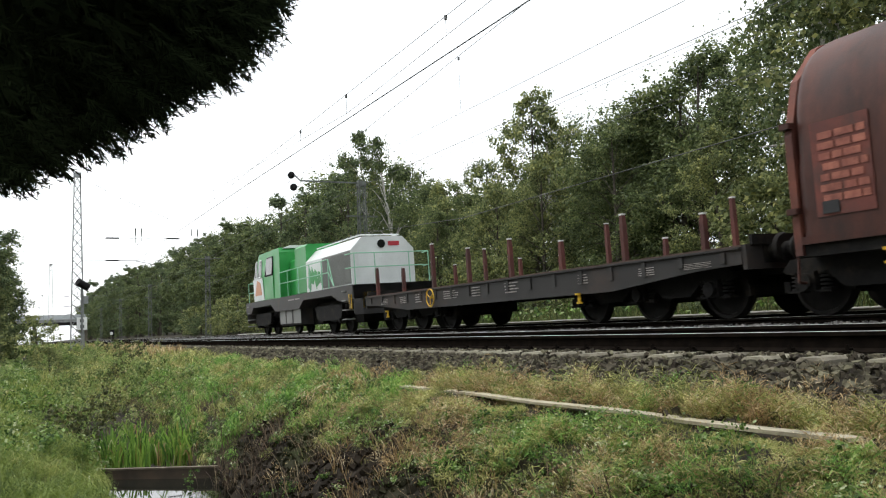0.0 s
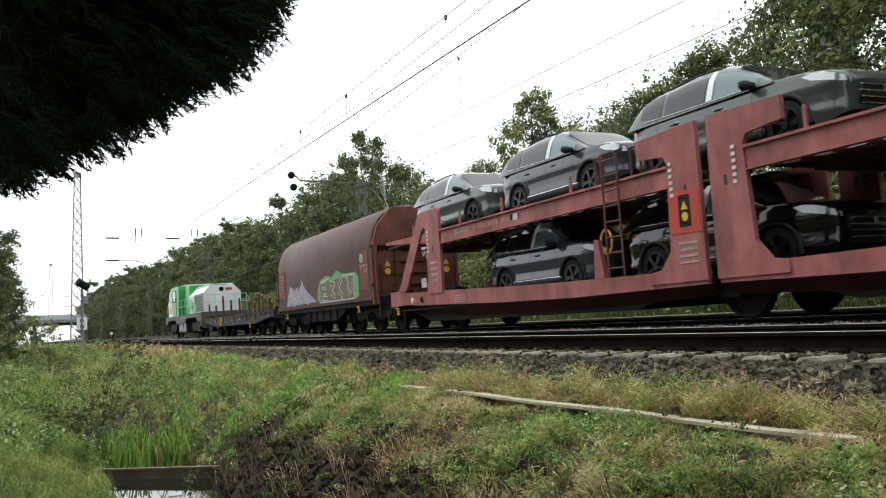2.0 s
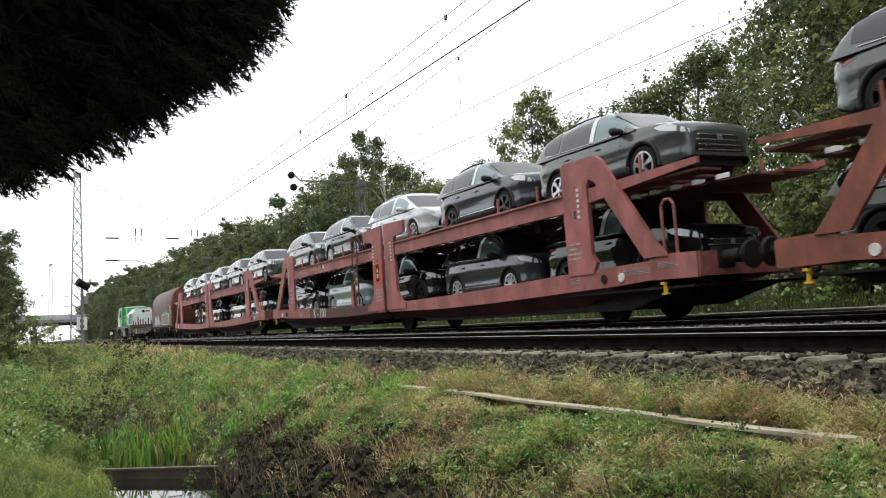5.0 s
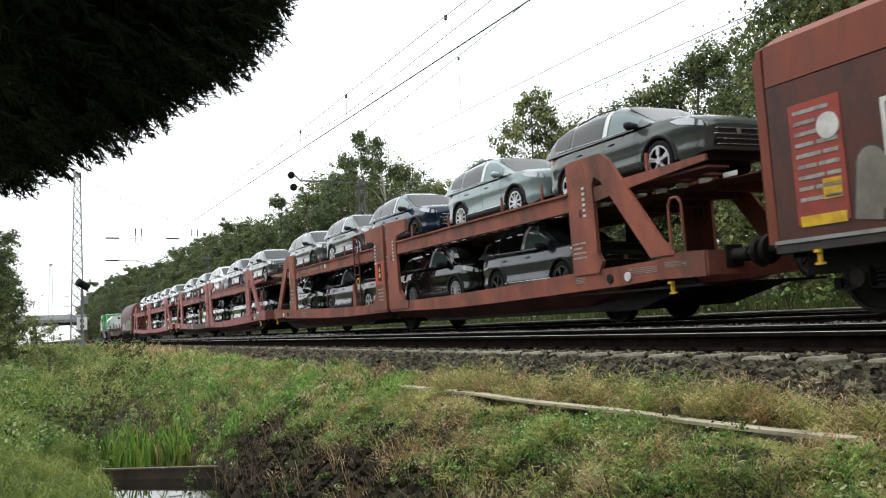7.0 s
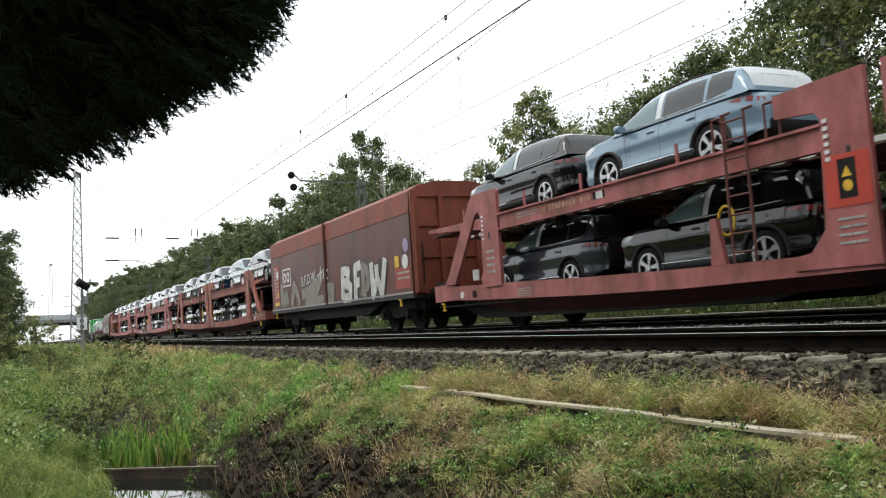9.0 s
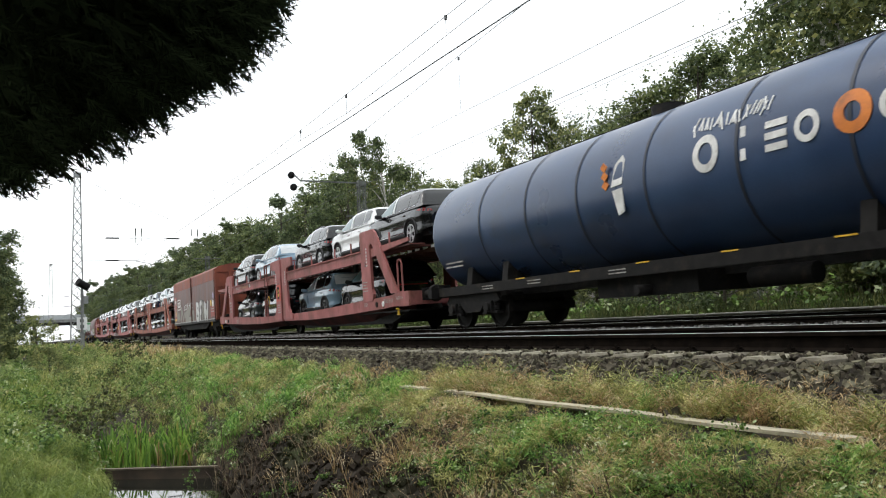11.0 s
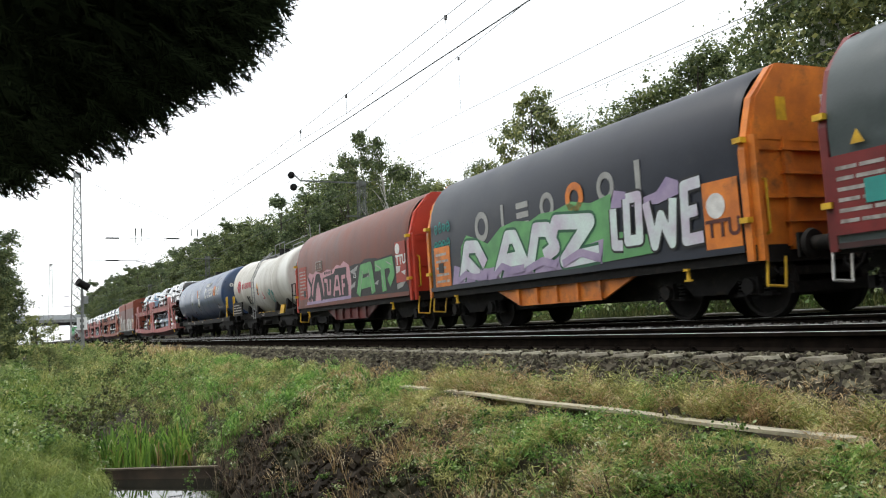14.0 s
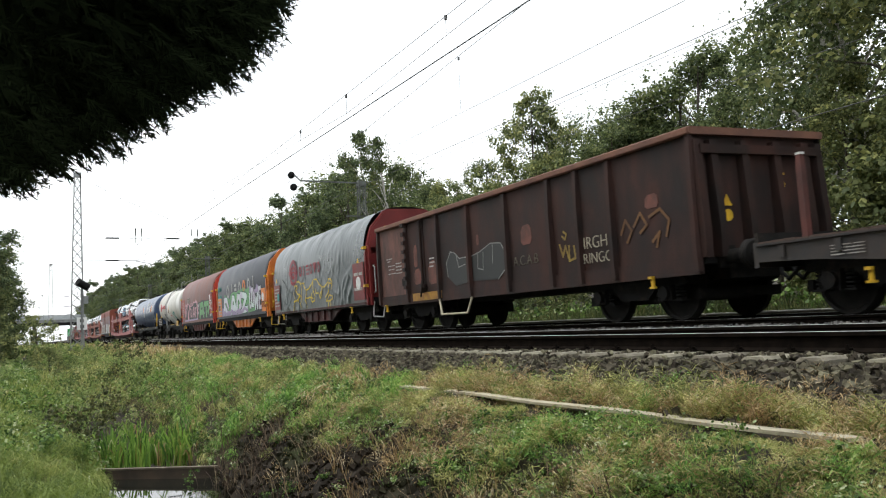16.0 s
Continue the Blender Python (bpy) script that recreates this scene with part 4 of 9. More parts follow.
def bogie_mesh(axles, base=1.8):
    """Welded bogie frame with axle boxes, springs and brake gear."""
    m = Mesh()
    half = base * (axles - 1) / 2
    # solid black block added to fill the shaded space between the wheels
    m.box(-half - 0.25, half + 0.25, -0.6, 0.6, 0.28, 0.76)
    for y in (-1.0, 1.0):
        pts = [(-half - 0.45, 0.62), (-half - 0.3, 0.78), (half + 0.3, 0.78), (half + 0.45, 0.62), (half + 0.25, 0.55)]
        for i in range(axles - 1, 0, -1):
            x1 = -half + base * i
            pts += [(x1 - 0.32, 0.55), (x1 - 0.55, 0.36), (x1 - base + 0.55, 0.36), (x1 - base + 0.32, 0.55)]
        pts += [(-half - 0.25, 0.55)]
        m.prism(pts, y - 0.05, y + 0.05, "y")
        for i in range(axles):
            x = -half + base * i
            k = -1 if y < 0 else 1
            m.box(x - 0.14, x + 0.14, y - 0.12, y + 0.12, 0.33, 0.6)
            m.rod((x, y + k * 0.08, 0.46), (x, y + k * 0.19, 0.46), 0.115, 12)
            for d in (-0.24, 0.24):
                for h in range(5):
                    m.disc((x + d, y, 0.36 + h * 0.055), 0.085, "z", 0.03, 10)
                m.box(x + d - 0.11, x + d + 0.11, y - 0.09, y + 0.09, 0.31, 0.34)
    for x in (-0.15, 0.15) if axles == 2 else (-base / 2, base / 2):
        m.box(x - 0.14, x + 0.14, -1.0, 1.0, 0.45, 0.75)
    for x in (-half - 0.4, half + 0.4):
        m.box(x - 0.05, x + 0.05, -1.0, 1.0, 0.58, 0.7)
    for i in range(axles):
        x = -half + base * i
        for d in (-0.53, 0.53):
            m.box(x + d - 0.05, x + d + 0.05, -0.9, 0.9, 0.32, 0.48)
    m.rod((0, 0, 0.7), (0, 0, 0.92), 0.2, 12)
    return m


BOGIES = {n: meshdata("bogie", bogie_mesh(n, b), BLACK) for n, b in ((2, 1.8), (3, 1.75))}
WHEELS = []


def add_wheelset(parent, x, z=0.46):
    w = part("wheelset", WHEELSET, None, parent)
    w.location = (x, 0, z)
    WHEELS.append((w, x, z))
    return w


def add_bogie(wagon, x, axles=2, label="dark two-axle bogie"):
    b = part("bogie", BOGIES[axles], None, wagon, label)
    b.location = (x, 0, 0)
    base = 1.8 if axles == 2 else 1.75
    for i in range(axles):
        add_wheelset(b, base * (i - (axles - 1) / 2))
    return b


def buffer_meshes():
    a = Mesh().rod((0, 0, 0), (0.34, 0, 0), 0.11, 14).rod((0.3, 0, 0), (0.5, 0, 0), 0.085, 14)
    a.box(-0.02, 0.02, -0.17, 0.17, -0.17, 0.17)
    h = Mesh().rod((0.5, 0, 0), (0.55, 0, 0), 0.2, 18, 0.225).rod((0.55, 0, 0), (0.58, 0, 0), 0.225, 18, 0.2)
    c = Mesh().bar((0, 0, 0), (0.35, 0, 0), 0.07, 0.1).bar((0.3, 0, 0), (0.42, 0, 0.12), 0.07, 0.07)
    for k in (-0.05, 0.05):
        c.path([(0.3, k, -0.04), (0.48, k, -0.2), (0.6, k, -0.05)], 0.022)
    hose = Mesh().path([(0.1, 0.32, -0.08), (0.2, 0.33, -0.3), (0.38, 0.3, -0.42), (0.55, 0.25, -0.3), (0.6, 0.2, -0.1)], 0.03)
    return meshdata("buffer", a, BLACK), meshdata("buffer_head", h, WHEEL), meshdata("draw_hook", c, BLACK), meshdata("brake_hose", hose, RUBBER)


BUFFER, BUFFER_HEAD, HOOK, HOSE = buffer_meshes()


def add_buffers(wagon, x_front, x_back, z=0.95):
    """Buffers, draw hook and hoses at both ends of a wagon."""
    for x, turn in ((x_front, math.pi), (x_back, 0)):
        for y in (-0.875, 0.875):
            b = part("buffer", BUFFER, None, wagon)
            b.location, b.rotation_euler = (x, y, z), (0, 0, turn)
            part("buffer_head", BUFFER_HEAD, None, b)
        for n, me in (("draw_hook", HOOK), ("brake_hose", HOSE)):
            o = part(n, me, None, wagon)
            o.location, o.rotation_euler = (x, 0, z), (0, 0, turn)


def hook_mesh():
    m = Mesh()
    m.box(-0.025, 0.025, -0.02, 0.02, -0.1, 0.07)
    m.box(-0.065, 0.065, -0.025, 0.025, -0.12, -0.09)
    m.box(-0.045, 0.045, -0.06, 0.0, 0.04, 0.08)
    return m


ROPEHOOK = meshdata("rope_hook", hook_mesh(), YELLOW)


def add_ropehooks(wagon, xs, y, z):
    for x in xs:
        o = part("rope_hook", ROPEHOOK, None, wagon, "yellow rope hook")
        o.location = (x, y, z)


def handwheel(wagon, x, y, z, mat=YELLOW, r=0.2):
    m = Mesh()
    n = 20
    m.path([(x + r * math.cos(2 * math.pi * i / n), y, z + r * math.sin(2 * math.pi * i / n)) for i in range(n + 1)], 0.018, 6)
    for a in (0.5, 2.6, 4.7):
        m.rod((x, y, z), (x + r * math.cos(a), y, z + r * math.sin(a)), 0.013, 6)
    m.rod((x, y, z), (x, y + 0.2, z), 0.025, 8)
    return part("handbrake_wheel", m, mat, wagon, "yellow handbrake wheel")


MARK = surface("dull_marking", (0.42, 0.4, 0.37, 1), (0.26, 0.24, 0.22, 1), 0.6, 0, 9, dirt=(0.15, 0.12, 0.1, 1), dirt_amount=0.4)


def stencil(wagon, x, z, w, h, y=-1.41, rows=4, mat=None, seed=0):
    """Rows of small painted marks too small to read: plain bars."""
    r = random.Random(seed * 77 + int(x * 100))
    for i in range(rows):
        zz = z + h / 2 - (i + 0.5) * h / rows
        cut = x - w / 2 + w * r.uniform(0.3, 0.9)
        hh = min(0.18 * h / rows, 0.045)
        part("marking", Mesh().box(x - w / 2, cut, y - 0.002, y + 0.002, zz - hh, zz + hh), mat or MARK, wagon, "small pale stencilled marking")
        if x + w / 2 - cut > 0.25 * w:
            part("marking", Mesh().box(cut + 0.06 * w, x + w / 2, y - 0.002, y + 0.002, zz - hh, zz + hh), mat or MARK, wagon)


def placard(wagon, x, z, w, h, mat, y=-1.405, label=""):
    return part("sign_plate", Mesh().box(x - w / 2, x + w / 2, y - 0.006, y + 0.004, z - h / 2, z + h / 2), mat, wagon, label)


def warning(wagon, x, z, s=0.16, axis="y", at=-1.41):
    """Yellow triangle over a yellow disc with dark marks."""
    m = Mesh()
    if axis == "y":
        m.prism([(x - s / 2, z), (x + s / 2, z), (x, z + s * 0.9)], at - 0.003, at + 0.003, "y")
        m.disc((x, at, z - s * 0.75), s * 0.48, "y", 0.006, 16)
    else:
        m.prism([(x - s / 2, z), (x + s / 2, z), (x, z + s * 0.9)], at - 0.003, at + 0.003, "x")
        m.disc((at, x, z - s * 0.75), s * 0.48, "x", 0.006, 16)
    return part("warning_sign", m, YELLOW, wagon, "yellow warning triangle and disc")


def blob(wagon, name, mat, pts, y, label, t=0.003):
    """A painted shape on the side wall, from an outline of (x, z) points."""
    return part(name, Mesh().prism(pts, y - t, y + t, "y"), mat, wagon, label)


def ribbon(m, pts, width, y, k=0):
    """A painted stroke along (x, z) points with rounded joints; later pieces lie a hair prouder."""
    for (xa, za), (xb, zb) in zip(pts, pts[1:]):
        d = math.hypot(xb - xa, zb - za) or 1.0
        nx, nz = -(zb - za) / d * width / 2, (xb - xa) / d * width / 2
        yy = y - 0.0003 * k
        m.prism([(xa + nx, za + nz), (xb + nx, zb + nz), (xb - nx, zb - nz), (xa - nx, za - nz)], yy - 0.001, yy + 0.001, "y")
        k += 1
        if (xb, zb) != pts[-1]:
            m.disc((xb, y - 0.0003 * k, zb), width / 2, "y", 0.002, 12)
            k += 1
    return k


def sprayed(w, strokes, width, fill, edge, y, label, rim=0.05):
    """One graffiti letter drawn with strokes, on a wider outline of another colour."""
    if edge:
        m, k = Mesh(), 0
        for st in strokes:
            k = ribbon(m, st, width + 2 * rim, y + 0.004, k)
        part("graffiti_outline", m, edge, w)
    m, k = Mesh(), 0
    for st in strokes:
        k = ribbon(m, st, width, y - 0.003, k)
    return part("graffiti", m, fill, w, label)
# ---- paints of the train ----
CARRIER_RED = surface("faded_red_steel", (0.39, 0.128, 0.125, 1), (0.26, 0.07, 0.062, 1), 0.6, 0, 2.6, 50, 0.15, dirt=(0.15, 0.055, 0.038, 1), dirt_amount=0.5, streak=2)
CARRIER_RUST = surface("rusty_red_steel", (0.33, 0.095, 0.055, 1), (0.21, 0.055, 0.036, 1), 0.65, 0, 2.4, 50, 0.15, dirt=(0.1, 0.04, 0.024, 1), dirt_amount=0.55, streak=2)
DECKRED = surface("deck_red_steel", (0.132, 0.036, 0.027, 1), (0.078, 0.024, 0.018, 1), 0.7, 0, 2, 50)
BROWN = surface("brown_hood_steel", (0.098, 0.031, 0.02, 1), (0.056, 0.018, 0.013, 1), 0.5, 0, 2.2, 45, 0.2, dirt=(0.03, 0.014, 0.011, 1), dirt_amount=0.5, streak=2.5, spec=0.35)
REDHOOD = surface("dull_red_hood_steel", (0.165, 0.046, 0.027, 1), (0.12, 0.033, 0.02, 1), 0.5, 0, 2.0, 45, 0.2, dirt=(0.09, 0.033, 0.027, 1), dirt_amount=0.35, streak=2.5, spec=0.55)
BOXRED = surface("brown_red_sliding_wall", (0.12, 0.03, 0.0165, 1), (0.086, 0.0215, 0.0125, 1), 0.48, 0, 2.0, 45, 0.15, dirt=(0.045, 0.018, 0.014, 1), dirt_amount=0.5, streak=2.5)
BOXROOF = surface("rusty_orange_roof_edge", (0.235, 0.05, 0.021, 1), (0.17, 0.037, 0.018, 1), 0.6, 0, 2.5, 40, 0.1, dirt=(0.136, 0.032, 0.016, 1), dirt_amount=0.4, streak=4)
BRIGHTRED = surface("bright_red_steel", (0.5, 0.05, 0.025, 1), (0.38, 0.04, 0.022, 1), 0.5, 0, 2, 50, 0.1)
DARKRED = surface("wine_red_steel", (0.192, 0.0176, 0.016, 1), (0.136, 0.0128, 0.0128, 1), 0.45, 0, 2, 50, 0.1, dirt=(0.08, 0.016, 0.0144, 1), dirt_amount=0.25)
NAVYHOOD = surface("anthracite_hood_steel", (0.02, 0.024, 0.037, 1), (0.012, 0.015, 0.025, 1), 0.45, 0, 1, 40, 0.08, dirt=(0.034, 0.035, 0.04, 1), dirt_amount=0.3, spec=0.4)
TANKBLUE = surface("dark_blue_tank_paint", (0.027, 0.058, 0.13, 1), (0.019, 0.04, 0.094, 1), 0.3, 0, 0.9, 40, 0.05, dirt=(0.03, 0.04, 0.065, 1), dirt_amount=0.3)
TANKWHITE = surface("cream_white_tank_paint", (0.68, 0.67, 0.63, 1), (0.57, 0.56, 0.52, 1), 0.45, 0, 0.9, 40, 0.05, dirt=(0.34, 0.31, 0.25, 1), dirt_amount=0.5, streak=4)
GONDOLA = surface("rusty_brown_plate", (0.05, 0.019, 0.0135, 1), (0.0145, 0.0075, 0.0065, 1), 0.7, 0, 2.0, 45, 0.35, dirt=(0.014, 0.0095, 0.008, 1), dirt_amount=0.45, streak=2.0, spec=0.35)
GONDOLA_RIM = surface("rust_orange_rim", (0.204, 0.0935, 0.0595, 1), (0.1275, 0.0595, 0.0425, 1), 0.8, 0, 2, 45, 0.3)
FLATGREY = surface("dirty_dark_grey_steel", (0.035, 0.0329, 0.0315, 1), (0.0231, 0.021, 0.0203, 1), 0.7, 0, 1.2, 45, 0.15, dirt=(0.0525, 0.035, 0.028, 1), dirt_amount=0.3)
STAKERED = surface("red_brown_stake", (0.12, 0.034, 0.026, 1), (0.06, 0.02, 0.016, 1), 0.7, 0, 2, 45)
PLANKDECK = surface("dark_deck_planks", (0.12, 0.075, 0.055, 1), (0.07, 0.045, 0.035, 1), 0.9, 0, 2, 30)
LOCOGREEN = surface("bright_green_paint", (0.0298, 0.306, 0.0638, 1), (0.0238, 0.255, 0.051, 1), 0.35, 0, 2, 40, 0.03)
LOCOWHITE = surface("silver_white_paint", (0.72, 0.74, 0.73, 1), (0.62, 0.64, 0.63, 1), 0.4, 0, 1.5, 40, 0.03)
LOCOGREY = surface("grey_grille_paint", (0.24, 0.24, 0.23, 1), (0.19, 0.19, 0.18, 1), 0.5, 0, 2, 60, 0.1)
LOCOFRAME = surface("dark_grey_frame_paint", (0.075, 0.07, 0.068, 1), (0.05, 0.047, 0.045, 1), 0.6, 0, 2, 60, 0.1, dirt=(0.1, 0.075, 0.055, 1), dirt_amount=0.25)
LOCOORANGE = surface("orange_panel", (0.6, 0.26, 0.12, 1), (0.55, 0.22, 0.1, 1), 0.4, 0, 3)
RAILGREEN = surface("pale_green_handrail", (0.3, 0.58, 0.4, 1), (0.25, 0.5, 0.34, 1), 0.5, 0, 6)
PINK = surface("graffiti_pink", (0.52, 0.28, 0.31, 1), (0.42, 0.22, 0.25, 1), 0.55, 0, 2.5, 30, 0.05)
GBLACK = surface("graffiti_black", (0.02, 0.02, 0.022, 1), (0.014, 0.014, 0.015, 1), 0.55, 0, 3)
GGREEN = surface("graffiti_green", (0.13, 0.36, 0.13, 1), (0.09, 0.26, 0.1, 1), 0.55, 0, 3)
GTEAL = surface("graffiti_teal", (0.03, 0.3, 0.26, 1), (0.02, 0.22, 0.2, 1), 0.55, 0, 3)
GGREY = surface("graffiti_silver", (0.34, 0.34, 0.32, 1), (0.25, 0.25, 0.24, 1), 0.45, 0.1, 2.5)
GLILAC = surface("graffiti_lilac", (0.36, 0.29, 0.42, 1), (0.26, 0.2, 0.34, 1), 0.55, 0, 3)
GYELLOW = surface("graffiti_yellow", (0.66, 0.48, 0.03, 1), (0.55, 0.38, 0.03, 1), 0.55, 0, 3)
GRED = surface("sign_red", (0.45, 0.03, 0.045, 1), (0.38, 0.025, 0.035, 1), 0.5, 0, 3)
SIGNRED = surface("faded_sign_red", (0.18, 0.046, 0.031, 1), (0.12, 0.03, 0.022, 1), 0.6, 0, 3, dirt=(0.07, 0.03, 0.024, 1), dirt_amount=0.5)
TARP_MAT = surface("grey_tarpaulin", (0.062, 0.077, 0.078, 1), (0.047, 0.06, 0.061, 1), 0.3, 0, 0.5, 30, 0.06, dirt=(0.078, 0.092, 0.09, 1), dirt_amount=0.15)


# ---- diesel locomotive ----
def build_locomotive(s0):
    lo = thing("diesel_locomotive", "green and silver diesel locomotive hauling the freight train", "locomotive")
    f = Mesh().prism([(0.3, 1.05), (0.3, 1.5), (16.7, 1.5), (16.7, 1.05), (15.4, 0.95), (14.6, 1.05), (14.0, 1.25), (10.8, 1.25), (10.2, 0.95), (6.6, 0.95), (6.0, 1.25), (3.0, 1.25), (2.4, 1.0), (1.4, 0.95)], -1.45, 1.45, "y")
    part("frame", f, LOCOFRAME, lo, "dark grey main frame with walkway")
    for x in (0.3, 16.62):
        part("buffer_beam", Mesh().box(x - 0.06, x + 0.14, -1.4, 1.4, 0.55, 1.5, 0.05), LOCOFRAME, lo)
    t = Mesh().box(6.9, 9.9, -1.35, 1.35, 0.35, 1.0, 0.08)
    part("fuel_tank", t, LOCOFRAME, lo)
    d = Mesh()
    for x in (7.0, 8.1, 9.2):
        d.box(x, x + 0.9, -1.365, -1.345, 0.42, 0.95)
    part("equipment_door", d, LOCOGREY, lo)
    cab = Mesh()
    side = [(3.1, 1.5), (3.0, 2.4), (3.75, 3.26), (4.2, 3.36), (7.2, 3.36), (7.3, 3.2), (7.3, 1.5)]
    cab.loft([[(x + (0.25 if abs(t) > 0.9 and x < 4 else 0), t * (1.4 if z < 2.7 else 1.4 - 0.06 * (z - 2.7)), z) for x, z in side] for t in (-1, -0.9, 0.9, 1)], closed=True, smooth=False)
    part("cab", cab, LOCOGREEN, lo, "bright green cab")
    roof = Mesh().loft([[(x, -1.22, 3.33), (x, -0.9, 3.44), (x, 0.9, 3.44), (x, 1.22, 3.33)] for x in (3.9, 7.3)], smooth=False)
    part("cab_roof", roof, LOCOWHITE, lo)
    part("nose_panel", Mesh().prism([(3.25, 1.52), (3.2, 2.5), (4.7, 2.5), (4.9, 1.52)], -1.43, -1.4, "y"), LOCOWHITE, lo, "white nose panel")
    part("nose_emblem", Mesh().prism([(3.5, 1.75), (3.9, 2.42), (4.4, 2.3), (4.6, 1.75)], -1.445, -1.42, "y"), LOCOORANGE, lo, "pale orange emblem")
    for a, b in ((3.35, 3.8), (3.9, 4.5), (5.1, 6.3)):
        w = Mesh().prism([(a + 0.1, 2.45), (b, 2.45), (b + 0.1, 3.08), (a + 0.35, 3.08)], -1.42, -1.36, "y")
        win = part("cab_window", w, GLASS, lo, "dark cab window")
        fr = Mesh().path([(a + 0.1, -1.42, 2.43), (b, -1.42, 2.43), (b + 0.1, -1.36, 3.1), (a + 0.35, -1.36, 3.1), (a + 0.1, -1.42, 2.43)], 0.035)
        part("window_frame", fr, LOCOWHITE if a < 5 else RUBBER, win)
    part("door", Mesh().box(5.05, 6.4, -1.425, -1.395, 1.55, 2.5), LOCOGREEN, lo)
    low = Mesh().box(7.3, 8.9, -0.95, 0.95, 1.5, 3.0, 0.08)
    part("engine_box", low, LOCOGREEN, lo, "green equipment hood")
    ex = Mesh().box(8.9, 10.3, -1.1, 1.1, 1.5, 3.4, 0.08)
    part("exhaust_tower", ex, LOCOGREEN, lo, "green exhaust tower")
    prof = [(-1.12, 1.5), (-1.12, 2.68), (-0.72, 3.1), (0.72, 3.1), (1.12, 2.68), (1.12, 1.5)]
    hood = Mesh().prism(prof, 10.3, 15.2)
    part("hood", hood, LOCOWHITE, lo, "silver white engine hood")
    for k in range(7):
        xx = 10.5 + k * 0.35
        part("hood_leaf_pattern", Mesh().prism([(xx, 1.7 + 0.16 * (k % 3)), (xx + 0.3, 1.6 + 0.2 * (k % 2)), (xx + 0.42, 2.2), (xx + 0.15, 2.55 - 0.1 * k)], -1.132, -1.118, "y"), LOCOGREEN, lo, "green leaf pattern")
    g = Mesh().box(12.3, 15.1, -1.15, -1.11, 1.58, 2.66)
    for i in range(34):
        g.box(12.34 + i * 0.081, 12.38 + i * 0.081, -1.165, -1.14, 1.62, 2.62)
    part("side_grille", g, LOCOGREY, lo, "grey ventilation grille")
    part("rear_door_line", Mesh().box(15.2, 15.215, -0.9, 0.9, 1.9, 2.6).box(15.2, 15.22, -0.01, 0.01, 1.55, 2.9), LOCOWHITE, lo)
    part("headlamp", Mesh().disc((15.23, -0.05, 2.85), 0.14, "x", 0.05), GLASS, lo, "round dark rear lamp")
    part("emblem", Mesh().box(15.205, 15.22, 0.2, 0.6, 2.78, 2.93), GRED, lo, "small red emblem")
    rr = Mesh().path([(10.5, -0.7, 3.17), (15.0, -0.7, 3.17), (15.0, 0.7, 3.17), (10.5, 0.7, 3.17)], 0.025)
    part("roof_rail", rr, LOCOWHITE, lo)
    hr = Mesh()
    for x in (7.4, 13.7):
        hr.path([(x, -1.42, 1.5), (x, -1.2, 1.49), (14.6, -1.2, 1.49), (16.6, -1.3, 1.5)], 0.012)
    hr.path([(7.4, -1.2, 1.49), (0.5, -1.2, 1.49), (0.45, -1.3, 1.5)], 0.012)
    for z in (2.05, 2.5):
        hr.path([(7.4, -1.42, z), (13.7, -1.42, z), (14.2, -1.42, 1.55)], 0.02)
        hr.path([(15.4, -1.38, z), (16.6, -1.3, z), (16.6, 1.3, z), (15.4, 1.38, z)], 0.02)
        hr.path([(0.5, -1.3, z - 0.1), (0.4, 1.3, z - 0.1)], 0.02)
        hr.path([(0.5, -1.3, z - 0.1), (3.0, -1.38, z - 0.1)], 0.02)
    for x in (7.4, 8.8, 10.2, 11.6, 13.0, 13.7):
        hr.rod((x, -1.42, 1.5), (x, -1.42, 2.5), 0.02, 6)
    for y in (-1.3, -0.6, 0.6, 1.3):
        hr.rod((16.6, y, 1.5), (16.6, y, 2.5), 0.02, 6)
        hr.rod((0.45, y, 1.5), (0.45, y, 2.4), 0.02, 6)
    part("handrail", hr, RAILGREEN, lo, "pale green handrail")
    for x in (15.1, 1.2):
        for i in range(4):
            part("step", Mesh().box(x, x + 0.6, -1.5, -1.2, 0.4 + 0.3 * i, 0.44 + 0.3 * i), LOCOGREY, lo)
    side_panel = part("hazard_panel", Mesh().box(16.15, 16.6, -1.475, -1.455, 0.72, 1.2), YELLOW, lo, "yellow and black striped corner panel")
    for k in range(3):
        x = 16.15 + k * 0.16
        part("hazard_stripe", Mesh().prism([(x, 0.72), (x + 0.07, 0.72), (min(x + 0.22, 16.6), 1.2), (min(x + 0.15, 16.57), 1.2)], -1.482, -1.475, "y"), GBLACK, side_panel)
    for i, y in enumerate((-1.1, 0.9)):
        part("hazard_panel", Mesh().box(16.7, 16.78, y, y + 0.45, 0.75, 1.25), YELLOW, lo, "yellow and black striped end panel")
    hz = Mesh()
    for y in (-1.1, 0.9):
        for k in range(3):
            hz.add([(16.785, y + 0.02 + k * 0.15, 0.75), (16.785, y + 0.09 + k * 0.15, 0.75), (16.785, min(y + 0.25 + k * 0.15, y + 0.45), 1.25), (16.785, min(y + 0.18 + k * 0.15, y + 0.44), 1.25)], [(0, 1, 2, 3)])
    part("hazard_stripe", hz, GBLACK, lo)
    for x in (3.6, 13.0):
        add_bogie(lo, x, 2)
    add_buffers(lo, 0.3, 16.7)
    stencil(lo, 9.6, 1.33, 1.5, 0.14, -1.455, 1)
    part("drive_gear", Mesh().box(1.6, 15.2, -0.8, 0.8, 0.32, 1.1), BLACK, lo)
